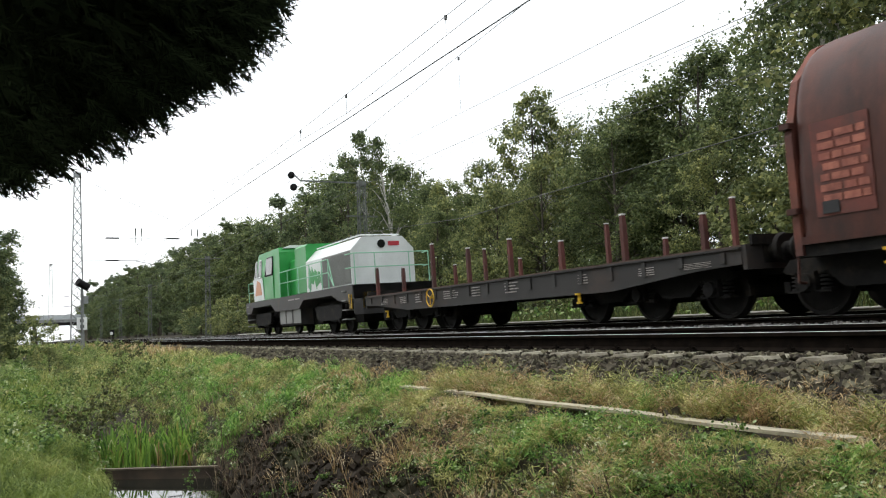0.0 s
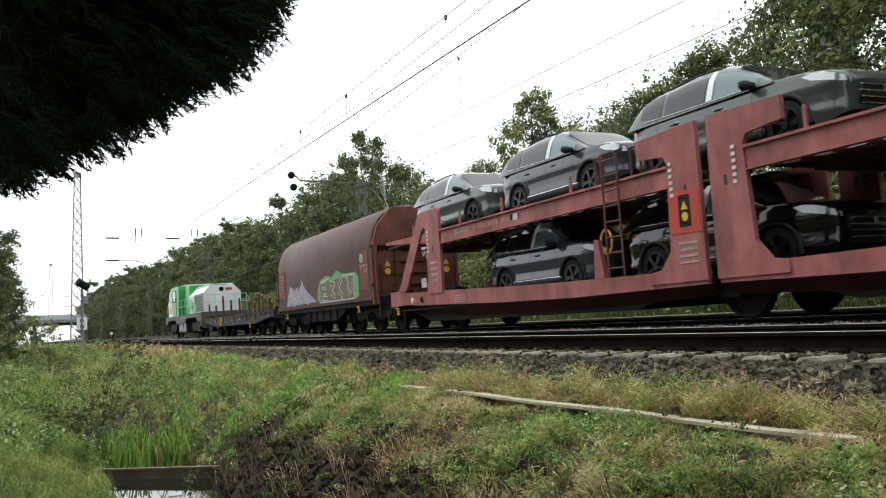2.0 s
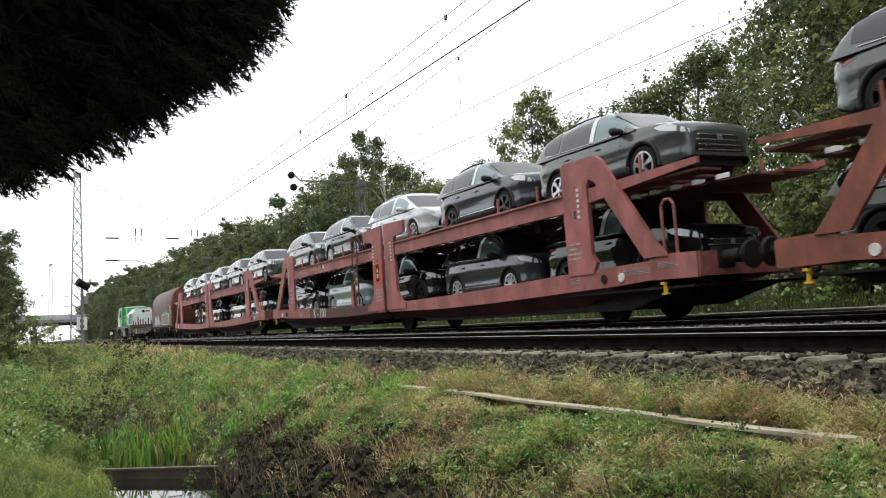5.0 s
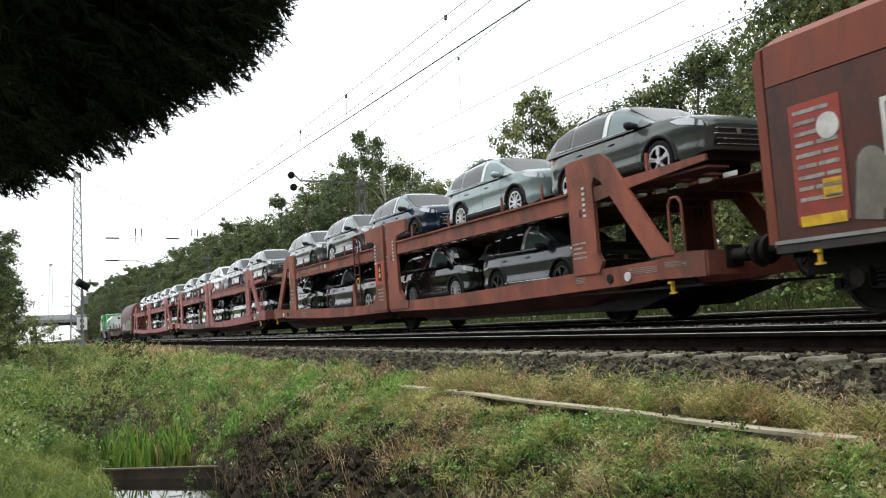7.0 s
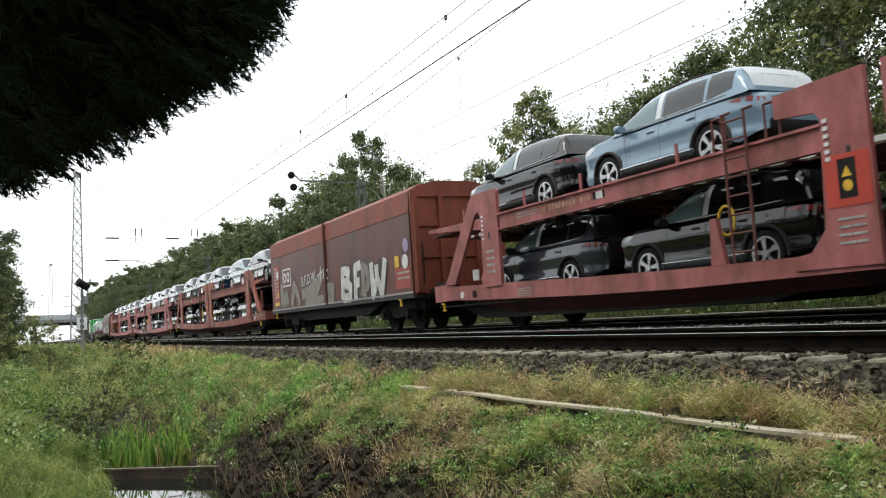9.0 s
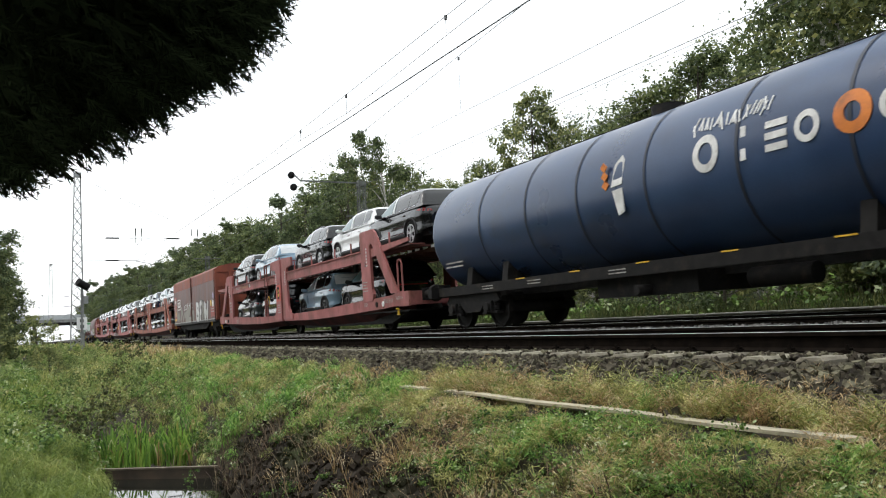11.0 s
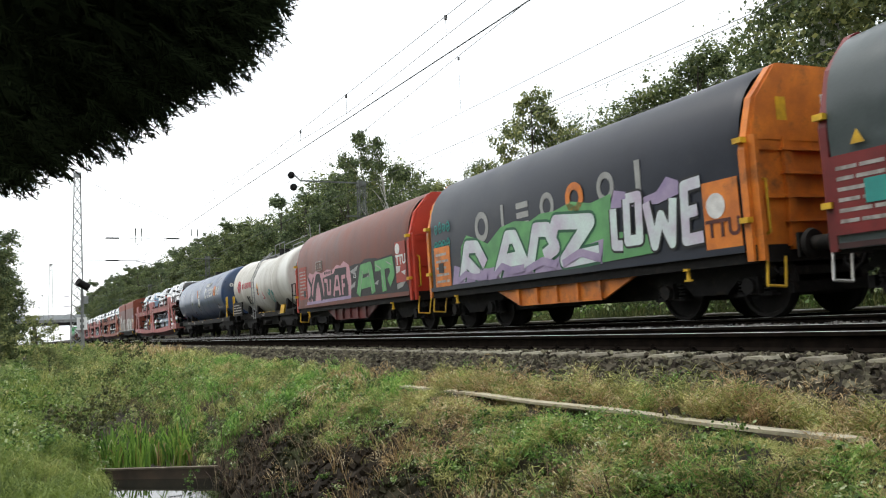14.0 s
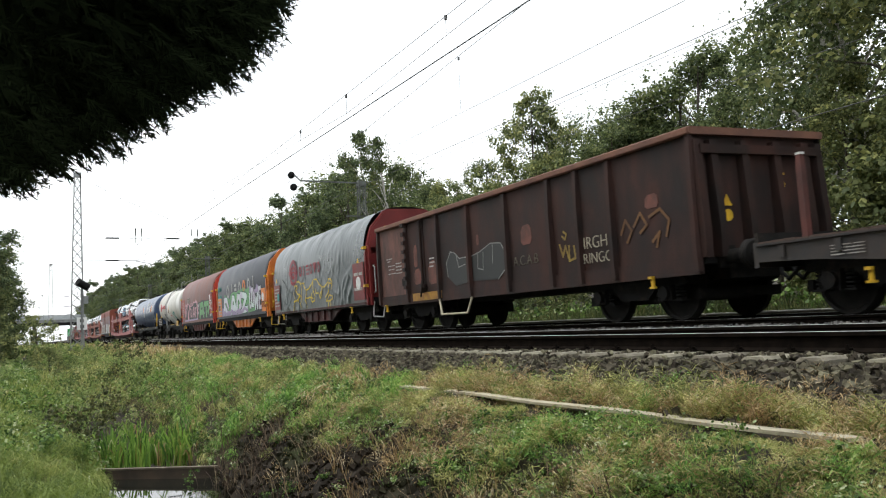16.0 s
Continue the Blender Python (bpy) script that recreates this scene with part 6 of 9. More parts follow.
def build_gondola(s0, length=13.0):
    w = thing("open_wagon", "rust-brown open high-sided freight wagon with graffiti", "freight wagon")
    L = length
    a, b, zt = 0.1, L - 0.1, 2.98
    at = [a, 2.1, 4.05, 5.7, 7.45, 9.15, 10.1, 11.1, b]
    for y, k in ((-1.38, -1), (1.34, 1)):
        for x0, x1 in zip(at, at[1:]):
            part("side_panel", Mesh().loft([[(x0 + 0.02, y, z), (x1 - 0.02, y, z), (x1 - 0.02, y + 0.04, z), (x0 + 0.02, y + 0.04, z)] for z in (0.95, zt - 0.1)], smooth=False), GONDOLA if x0 > 1 else FADEDPLATE, w)
        for x in at:
            yy = y if k < 0 else y + 0.04
            part("side_post", Mesh().loft([[(x - 0.07, yy, z), (x + 0.07, yy, z), (x + 0.05, yy + k * d, z), (x - 0.05, yy + k * d, z)] for z, d in ((0.75, 0.09), (1.0, 0.1), (2.2, 0.09), (zt - 0.1, 0.06))], smooth=False), GONDOLA, w)
        part("top_rim", Mesh().box(a - 0.06, b + 0.06, y - 0.1 if k < 0 else y - 0.02, y + 0.06 if k < 0 else y + 0.14, zt - 0.12, zt, 0.02), GONDOLA_RIM, w, "worn orange-brown top rim")
        part("side_sill", Mesh().box(a, b, y - 0.03, y + 0.07, 0.7, 0.97), GONDOLA, w)
    for x, k in ((a, -1), (b - 0.05, 1)):
        end = part("end_wall", Mesh().box(x, x + 0.05, -1.36, 1.36, 0.95, zt - 0.08), GONDOLA, w)
        xo = x + (0.05 if k > 0 else 0)
        rb = Mesh()
        for y in (-1.32, -1.0, -0.35, 0.35, 1.0, 1.32):
            rb.loft([[(xo, y - 0.09, z), (xo, y + 0.09, z), (xo + k * d, y + 0.07, z), (xo + k * d, y - 0.07, z)] for z, d in ((0.95, 0.16), (1.4, 0.18), (zt - 0.2, 0.1))], smooth=False)
        rb.box(xo if k > 0 else xo - 0.14, xo + 0.14 if k > 0 else xo, -1.3, 1.3, zt - 0.42, zt - 0.28)
        part("rib", rb, GONDOLA, end)
        part("top_rim", Mesh().box(x - 0.1, x + 0.15, -1.46, 1.46, zt - 0.12, zt, 0.02), GONDOLA_RIM, w)
        warning(w, -0.75, 1.75, 0.2, "x", xo + k * 0.03)
        warning(w, 0.45, 2.25, 0.22, "x", xo + k * 0.03)
        part("corner_stripe", Mesh().box(xo, xo + 0.02 * k, -1.34, -1.2, 1.2, 2.6) if k > 0 else Mesh().box(xo - 0.02, xo, -1.34, -1.2, 1.2, 2.6), SIGNRED, w)
    part("floor", Mesh().box(a, b, -1.36, 1.36, 0.98, 1.06), GONDOLA, w)
    part("underframe", Mesh().box(0.3, L - 0.3, -0.6, 0.6, 0.62, 0.95).box(a, b, -1.3, 1.3, 0.86, 0.96), BLACK, w)
    for x in (3.1,):
        part("door_bar", Mesh().rod((x, -1.44, 0.95), (x, -1.44, 2.85), 0.035, 8).box(x - 0.09, x - 0.05, -1.4, -1.38, 0.97, 2.86).box(x + 0.05, x + 0.09, -1.4, -1.38, 0.97, 2.86), GONDOLA, w)
        part("door_latch", Mesh().box(x - 0.12, x + 0.16, -1.5, -1.4, 1.08, 1.16).rod((x + 0.1, -1.5, 1.2), (x - 0.05, -1.5, 0.85), 0.025, 6), GONDOLA, w)
    for x in (2.1,):
        for z in np.arange(1.1, 2.8, 0.24):
            part("door_hinge", Mesh().box(x - 0.1, x + 0.06, -1.52, -1.44, z, z + 0.1), GONDOLA, w)
    placard(w, 3.25, 0.86, 1.75, 0.2, OCHREYELLOW, -1.415, "worn yellow sill patch")
    stp = Mesh().path([(4.0, -1.42, 0.75), (4.25, -1.5, 0.36), (5.6, -1.5, 0.36), (5.72, -1.42, 0.72)], 0.028, 6)
    part("step_rail", stp, WOOD, w, "pale step rail below the sill")
    for z, ww in ((2.02, 0.42), (1.95, 0.3), (1.82, 0.5), (1.72, 0.46), (1.6, 0.52)):
        stencil(w, 0.95 if ww > 0.45 else 0.8, z, ww, 0.07, -1.386, 1, seed=int(z * 50))
    stencil(w, 1.45, 1.72, 0.4, 0.36, -1.386, 4, seed=3)
    placard(w, 1.75, 1.3, 0.22, 0.2, BLACK, -1.386, "dark label holder")
    primer = surface("primer_patch", (0.17, 0.062, 0.045, 1), (0.12, 0.045, 0.034, 1), 0.75, 0, 5, 40, 0.2, dirt=(0.06, 0.026, 0.02, 1), dirt_amount=0.5)
    for x, z, ww, h in ((2.62, 1.95, 0.22, 0.6), (2.68, 1.4, 0.42, 0.42), (3.62, 1.45, 0.5, 0.62), (8.2, 1.88, 0.42, 0.42), (12.15, 1.98, 0.34, 0.24), (6.1, 2.0, 0.12, 0.24), (5.2, 1.3, 0.3, 0.4)):
        blob(w, "paint_patch", primer, [(x + ww / 2 * cx, z + h / 2 * cz) for cx, cz in ((-1, -0.7), (-0.6, -1), (0.7, -0.95), (1, -0.4), (0.9, 0.6), (0.5, 1), (-0.5, 0.9), (-0.95, 0.4))], -1.384, "bare primer patch")
    stencil(w, 3.62, 1.7, 0.3, 0.3, -1.39, 3, seed=5)
    slate = surface("graffiti_slate", (0.03, 0.031, 0.03, 1), (0.018, 0.02, 0.02, 1), 0.6, 0, 3)
    line = surface("graffiti_pale_line", (0.3, 0.31, 0.29, 1), (0.2, 0.2, 0.19, 1), 0.6, 0, 4)
    left = [(4.5, 1.25), (4.46, 1.6), (4.7, 1.86), (4.95, 1.8), (5.15, 1.66), (5.62, 1.66), (5.62, 1.08), (4.9, 1.02)]
    right = [(5.78, 1.66), (6.2, 1.72), (6.7, 1.86), (7.15, 1.82), (7.36, 1.56), (7.3, 1.25), (6.95, 1.04), (5.78, 1.08)]
    for pts in (left, right):
        blob(w, "graffiti", slate, pts, -1.386, "dark slate graffiti fill")
        sprayed(w, [pts[:-1]], 0.022, line, None, -1.392, "thin pale sprayed outline")
    for st in ([(5.0, 1.78), (5.1, 1.45), (5.45, 1.5)], [(6.1, 1.7), (6.05, 1.35), (6.3, 1.3), (6.35, 1.7)], [(6.8, 1.84), (6.75, 1.4)]):
        sprayed(w, [st], 0.02, line, None, -1.394, "thin pale sprayed line")
    lettering("graffiti_letters", "A.C.A.B", 0.3, surface("dull_chalk", (0.16, 0.145, 0.11, 1), (0.11, 0.1, 0.075, 1), 0.8, 0, 3), w, pose(8.12, -1.39, 1.35), "dull handwritten letters", 0.0, -0.006)
    chalk = surface("chalk_white_spray", (0.42, 0.38, 0.28, 1), (0.28, 0.25, 0.19, 1), 0.7, 0, 5)
    lettering("graffiti_letters", "IRGH", 0.32, chalk, w, pose(10.62, -1.445, 1.46), "cream handwritten graffiti letters", 0.0, -0.004)
    lettering("graffiti_letters", "RINGO", 0.28, chalk, w, pose(10.66, -1.445, 1.18), "cream handwritten graffiti letters", 0.0, -0.004)
    yel = surface("dull_yellow_spray", (0.3, 0.21, 0.04, 1), (0.2, 0.13, 0.03, 1), 0.7, 0, 3)
    for st in ([(9.4, 1.55), (9.5, 1.3), (9.6, 1.5), (9.68, 1.25)], [(9.55, 1.78), (9.65, 1.72), (9.6, 1.62), (9.5, 1.7)], [(9.72, 1.5), (9.7, 1.2), (9.9, 1.24), (9.88, 1.48)], [(9.92, 1.3), (10.1, 1.4), (9.98, 1.14), (10.12, 1.05)]):
        sprayed(w, [st], 0.045, yel, None, -1.39, "rough yellow scrawl")
    rust = surface("faded_orange_spray", (0.16, 0.075, 0.022, 1), (0.1, 0.045, 0.018, 1), 0.7, 0, 3)
    for st in ([(11.3, 1.5), (11.45, 1.75), (11.6, 1.55), (11.45, 1.35)], [(11.65, 1.6), (11.85, 1.82), (12.0, 1.6), (11.8, 1.48)], [(12.05, 1.72), (12.35, 1.82), (12.55, 1.62), (12.45, 1.35)], [(12.1, 1.3), (12.3, 1.45), (12.2, 1.2)]):
        sprayed(w, [st], 0.05, rust, None, -1.39, "faded orange scrawl")
    for x in (2.15, L - 2.15):
        add_bogie(w, x, 2)
    add_buffers(w, 0.05, L - 0.05)
    add_ropehooks(w, (0.6, L - 1.15), -1.45, 0.66)
    return rolling(w, s0)


# ---- tank wagons ----
HOOP = surface("dark_hoop_paint", (0.012, 0.018, 0.035, 1), (0.008, 0.012, 0.024, 1), 0.5, 0, 2, 40, 0.05)
TANKDIRT = surface("greyed_white_paint", (0.42, 0.4, 0.36, 1), (0.33, 0.31, 0.27, 1), 0.5, 0, 2, 40, 0.05)


def mark_shape(w, c, r, mat, i, label):
    """One plain shape of a row that stands for a brand name: ring, bar, split block or wedge, lying on the side."""
    x, y, z = c
    m = Mesh()
    k = i % 5
    if k in (0, 3):
        m.loft([[(x + q * 0.92 * r * math.cos(a), y + d, z + q * r * math.sin(a)) for q, d in ((1, 0), (1, -0.012), (0.58, -0.012), (0.58, 0))] for a in np.linspace(0, 2 * math.pi, 22)], caps=False, smooth=False)
    elif k == 1:
        m.box(x - 0.2 * r, x + 0.2 * r, y - 0.012, y, z - r, z + r)
    elif k == 2:
        for z0 in (-1.0, -0.25, 0.5):
            m.box(x - 0.85 * r, x + 0.85 * r, y - 0.012, y, z + z0 * r, z + (z0 + 0.45) * r)
    else:
        m.prism([(x - 0.95 * r, z + r), (x + 0.95 * r, z + r), (x + 0.15 * r, z - r), (x - 0.15 * r, z - r)], y - 0.012, y, "y")
    return part("brand_mark", m, mat, w, label)


def hug(ob, R, zc):
    """Lays a painted mark on the round side of a tank."""
    ys = [v.co.y for v in ob.data.vertices]
    mid = (min(ys) + max(ys)) / 2
    for v in ob.data.vertices:
        v.co.y = -math.sqrt((R + (0.016 if v.co.y <= mid else 0.002)) ** 2 - min(abs(v.co.z - zc), R * 0.95) ** 2)
    return ob


def build_tank(s0, length, ta, tb, mat, label, blue):
    w = thing("tank_wagon", label, "tank wagon")
    L = length
    R, zc = (1.4, 2.32) if blue else (1.36, 2.3)
    kink = 0.0 if blue else 0.2
    tank = Mesh()
    n = 40
    mid = (ta + tb) / 2
    cz = lambda x: zc + kink * (abs(x - mid) / ((tb - ta) / 2) - 0.75)
    ends = [(0.15 * k * k, max(k, 0.02)) for k in (0, 0.25, 0.45, 0.6, 0.72, 0.82, 0.9)] + [(0.1215 + 0.2 * (1 - math.cos(a)), 0.9 + 0.1 * math.sin(a)) for a in (0.35, 0.7, 1.05, 1.35, math.pi / 2)]
    xs = [(ta + d, k) for d, k in ends] + [(mid, 1.0)] + [(tb - d, k) for d, k in ends[::-1]]
    tank.loft([[(x, R * k * math.cos(t), cz(x) + R * k * math.sin(t)) for t in np.linspace(0, 2 * math.pi, n + 1)[:-1]] for x, k in xs])
    part("tank", tank, mat, w, "dark blue tank barrel" if blue else "cream white tank barrel")
    for x in ((3.45, 5.45, 7.28, 9.25, 11.3, 13.2) if blue else (1.55, 2.9, 4.3, 5.5, 6.6, 7.6, 8.6)):
        ring = Mesh()
        for t0, t1 in ((0, 2 * math.pi),):
            ring.loft([[(x + dx, (R + 0.012) * math.cos(t), cz(x) + (R + 0.012) * math.sin(t)) for t in np.linspace(0, 2 * math.pi, n + 1)[:-1]] for dx in (-0.03, 0.03)], caps=False)
        part("hoop", ring, HOOP if blue else TANKDIRT, w)
    part("frame", Mesh().box(0.4, L - 0.4, -1.15, -1.0, 0.8, 1.02).box(0.4, L - 0.4, 1.0, 1.15, 0.8, 1.02).box(0.4, 0.6, -1.35, 1.35, 0.78, 1.04).box(L - 0.6, L - 0.4, -1.35, 1.35, 0.78, 1.04).box(0.5, L - 0.5, -0.3, 0.3, 0.7, 0.98), BLACK, w, "black underframe")
    for x in (2.3, 4.0, L - 4.0, L - 2.3):
        part("saddle", Mesh().prism([(-1.15, 1.0), (-1.05, 1.6), (-0.6, 1.15), (0.6, 1.15), (1.05, 1.6), (1.15, 1.0)], x - 0.12, x + 0.12), BLACK, w)
    cat = Mesh().box(ta + 0.5, tb - 0.5, 0.05, 0.55, zc + R + 0.08, zc + R + 0.11)
    for i in range(12):
        x = ta + 0.7 + (tb - ta - 1.4) * i / 11
        cat.box(x - 0.03, x + 0.03, 0.0, 0.6, zc + R - 0.12, zc + R + 0.08)
    part("catwalk", cat, GALV if not blue else BLACK, w, "narrow catwalk on the tank top")
    part("manhole", Mesh().rod((mid + 0.4, 0, zc + R - 0.1), (mid + 0.4, 0, zc + R + 0.16), 0.32, 18), BLACK, w)
    if not blue:
        rl = Mesh()
        for y in (-0.25, 0.62):
            rl.path([(mid - 0.6, y, zc + R + 0.42), (mid + 1.0, y, zc + R + 0.44)], 0.018)
            rl.path([(mid + 1.0, y, zc + R + 0.3), (tb - 0.4, y, zc + R + 0.34)], 0.014)
            for i in range(3):
                x = mid - 0.6 + 0.8 * i
                rl.rod((x, y, zc + R - 0.1), (x, y, zc + R + 0.43), 0.014, 6)
        part("handrail", rl, GALV, w)
        lad = Mesh()
        x0 = 4.5
        for x in (x0, x0 + 0.42):
            lad.path([(x, -1.42, 0.75), (x, -1.46, 2.5), (x, -1.05, 3.3), (x, -0.6, 3.62), (x, -0.5, 3.75)], 0.02)
        for i in range(13):
            t = i / 12
            z = 0.8 + 2.75 * t
            y = -1.42 if z < 2.4 else -1.46 + 0.5 * ((z - 2.4) / 1.0) ** 1.5
            lad.rod((x0, y, z), (x0 + 0.42, y, z), 0.014, 6)
        part("ladder", lad, GALV, w, "grey side ladder")
        el = Mesh()
        for y in (-0.55, -0.15):
            el.rod((L - 0.25, y, 1.0), (L - 0.35, y, zc + R + 0.6), 0.02, 6)
        for i in range(10):
            el.rod((L - 0.27, -0.55, 1.2 + 0.28 * i), (L - 0.27, -0.15, 1.2 + 0.28 * i), 0.014, 6)
        part("end_ladder", el, GALV, w)
        pl = Mesh().path([(L - 0.7, -1.3, 1.0), (L - 0.7, -1.3, 1.95), (L - 0.2, -1.3, 1.95), (L - 0.2, 1.3, 1.95)], 0.022).path([(L - 0.2, -1.3, 1.0), (L - 0.2, -1.3, 1.95)], 0.022).path([(L - 0.7, -1.3, 1.5), (L - 0.2, -1.3, 1.5), (L - 0.2, 1.3, 1.5)], 0.018)
        part("platform_rail", pl, BLACK, w)
        part("end_platform", Mesh().box(L - 0.75, L - 0.15, -1.35, 1.35, 0.98, 1.03), BLACK, w)
        part("data_board", Mesh().box(0.45, 2.35, -1.44, -1.38, 0.98, 1.62), BLACK, w, "black data board with white marks")
        stencil(w, 1.4, 1.3, 1.6, 0.5, -1.445, 4)
        for x, z in ((L - 1.9, 1.05),):
            part("hazard_bracket", Mesh().prism([(x - 0.35, z - 0.18), (x + 0.2, z - 0.18), (x + 0.45, z + 0.16), (x - 0.1, z + 0.16)], -1.42, -1.36, "y"), YELLOW, w, "yellow bracket")
        em = Mesh().disc((1.62, -1.385, 2.36), 0.29, "y", 0.02, 28, 0.21).disc((1.62, -1.385, 2.36), 0.16, "y", 0.02, 24, 0.09).box(1.3, 1.94, -1.395, -1.375, 2.335, 2.385).prism([(1.34, 2.29), (1.22, 2.36), (1.34, 2.43)], -1.395, -1.375, "y").prism([(1.9, 2.29), (2.02, 2.36), (1.9, 2.43)], -1.395, -1.375, "y")
        hug(part("emblem", em, GRED, w, "red ring emblem"), R, cz(1.62))
        for i, x in enumerate((2.37, 2.66, 2.98, 3.3, 3.63, 3.94)):
            hug(mark_shape(w, (x, -1.385, 2.35), 0.135, GRED, i, "red brand shape"), R, cz(x))
        hug(part("hazard_label", Mesh().box(5.1, 5.27, -1.395, -1.375, 1.8, 2.18), ORANGE, w, "orange and black hazard label"), R, cz(5.2))
        hug(part("hazard_label", Mesh().box(5.12, 5.25, -1.40, -1.38, 1.98, 2.1).box(5.12, 5.25, -1.40, -1.38, 1.83, 1.94), GBLACK, w), R + 0.004, cz(5.2))
        hug(part("warning_triangle", Mesh().prism([(5.09, 2.18), (5.27, 2.18), (5.18, 2.35)], -1.395, -1.375, "y"), YELLOW, w), R, cz(5.2))
        hug(part("warning_triangle", Mesh().prism([(5.78, 1.6), (6.12, 1.6), (5.93, 1.9)], -1.395, -1.375, "y"), GRED, w, "red-edged white warning triangle"), R, cz(6.0))
        hug(part("warning_triangle", Mesh().prism([(5.84, 1.64), (6.05, 1.64), (5.93, 1.82)], -1.395, -1.375, "y"), WHITE, w), R + 0.004, cz(6.0))
        for pts in ([(6.93, 1.82), (6.87, 1.86), (6.82, 1.79), (6.88, 1.73), (6.94, 1.77)], [(7.06, 1.86), (7.12, 1.95), (7.22, 1.93), (7.24, 1.84), (7.14, 1.81)], [(7.12, 1.8), (6.99, 1.78), (6.96, 1.62), (7.05, 1.45), (7.2, 1.36), (7.3, 1.34)], [(7.42, 1.8), (7.48, 1.88), (7.57, 1.83), (7.58, 1.72), (7.5, 1.7), (7.46, 1.77)], [(7.44, 1.66), (7.36, 1.55), (7.3, 1.42)]):
            t = Mesh().path([(x, -1.38, z) for x, z in pts], 0.026, 5)
            hug(part("graffiti", t, GTEAL, w, "green scrawl"), R, cz(7.2))
        for pts in ([(2.92, 1.85), (2.95, 1.5), (3.05, 1.85), (3.05, 1.48)], [(3.12, 1.85), (3.14, 1.5), (3.25, 1.5)], [(3.3, 1.82), (3.28, 1.45)], [(3.55, 1.84), (3.38, 1.75), (3.42, 1.48), (3.56, 1.5), (3.52, 1.65)]):
            t = Mesh().path([(x, -1.3, z) for x, z in pts], 0.028, 5)
            hug(part("graffiti", t, GBLACK, w, "black scrawl"), R, cz(3.2))
        sp = Mesh()
        r = random.Random(4)
        p = None
        for i in range(26):
            q = (tb + 0.0 - 0.05, -0.95 + i * 0.045, 2.6 + 0.22 * math.sin(i * 1.7))
            if p:
                sp.rod(p, q, 0.02, 5)
            p = q
        part("graffiti", sp, GTEAL, w, "green scrawl on the tank end")
    else:
        # the tank owner's name stands as plain blocks
        for i, x in enumerate((10.68, 11.42, 12.03, 12.55, 13.24, 13.82, 14.3)):
            if i != 4:
                hug(mark_shape(w, (x, -1.39, 2.5), (0.29, 0.25, 0.22, 0.22, 0, 0.22, 0.22)[i], WHITE, i, "white brand shape"), R, zc)
        hug(part("brand_mark", Mesh().disc((13.24, -1.405, 2.52), 0.28, "y", 0.02, 20, 0.13), ORANGE, w, "orange ring shape"), R, zc)
        for i in range(7):
            if i != 4:
                part("brand_mark", Mesh().disc((tb - 0.06, -0.85 + i * 0.22, 2.72), 0.1, "x", 0.1, 14, 0.045), WHITE, w)
        part("brand_mark", Mesh().disc((tb - 0.06, -0.85 + 0.88, 2.72), 0.105, "x", 0.1, 14, 0.045), ORANGE, w)
        part("arrow_mark", Mesh().prism([(8.38, 2.3), (8.52, 1.85), (8.68, 1.9), (8.66, 2.32)], -1.412, -1.392, "y"), WHITE, w, "white painted arrow")
        hug(part("arrow_mark", Mesh().prism([(8.36, 2.36), (8.66, 2.38), (8.7, 2.8), (8.6, 2.9), (8.44, 2.75)], -1.412, -1.392, "y"), WHITE, w), R, zc)
        for z in (2.42, 2.58, 2.74):
            part("hazard_label", Mesh().prism([(8.1, z), (8.2, z - 0.09), (8.3, z), (8.2, z + 0.09)], -1.412, -1.395, "y"), ORANGE, w, "small orange hazard diamond")
        scr = Mesh()
        r = random.Random(2)
        for i in range(24):
            x, z = 10.35 + i * 0.065, 2.86 + r.uniform(-0.06, 0.06)
            scr.bar((x, -1.2, z), (x + r.uniform(-0.08, 0.08), -1.2, z + 0.2), 0.3, 0.025)
        hug(part("graffiti", scr, WHITE, w, "small white scrawl"), R, zc)
        part("end_label", Mesh().box(tb - 0.06, tb - 0.0, 0.05, 0.25, 2.2, 2.5), WHITE, w, "small white end label")
        hd = Mesh()
        for x, y in ((L - 1.2, -1.3), (L - 1.15, -0.95)):
            hd.path([(x, y, 1.0), (x, y, 1.98), (x + 0.06, y, 2.04), (x + 0.24, y, 2.04), (x + 0.3, y, 1.96), (x + 0.3, y, 1.5), (x + 0.05, y, 1.48)], 0.03)
        part("end_handrail", hd, YELLOW, w, "yellow end handrail")
        part("end_platform", Mesh().box(L - 0.9, L - 0.3, -1.35, 1.35, 0.98, 1.03), BLACK, w)
        stencil(w, tb - 1.3, 1.65, 0.9, 0.2, -1.22, 2)
        stencil(w, ta + 1.0, 1.55, 0.9, 0.2, -1.22, 2)
    vt = Mesh().box(L / 2 - 1.5, L / 2 + 1.2, -0.9, 0.9, 0.45, 0.8).rod((L / 2 + 2, -0.5, 0.6), (L / 2 + 3.2, -0.5, 0.6), 0.16, 12).rod((L / 2, -1.2, 0.55), (L / 2, 1.2, 0.55), 0.09, 10)
    part("brake_gear", vt, BLACK, w)
    for i, x in enumerate((3.2, 5.2, 8.0, L - 3)):
        stencil(w, x, 0.91, 0.5, 0.12, -1.155, 2, seed=i)
    for i in range(5):
        x = 4.5 + i * (L - 9) / 4
        part("sill_mark", Mesh().box(x, x + 0.35, -1.16, -1.15, 1.0, 1.025), YELLOW, w)
    for x in (2.2, L - 2.3):
        add_bogie(w, x, 2)
    add_buffers(w, 0.4, L - 0.4, 0.95)
    return rolling(w, s0)
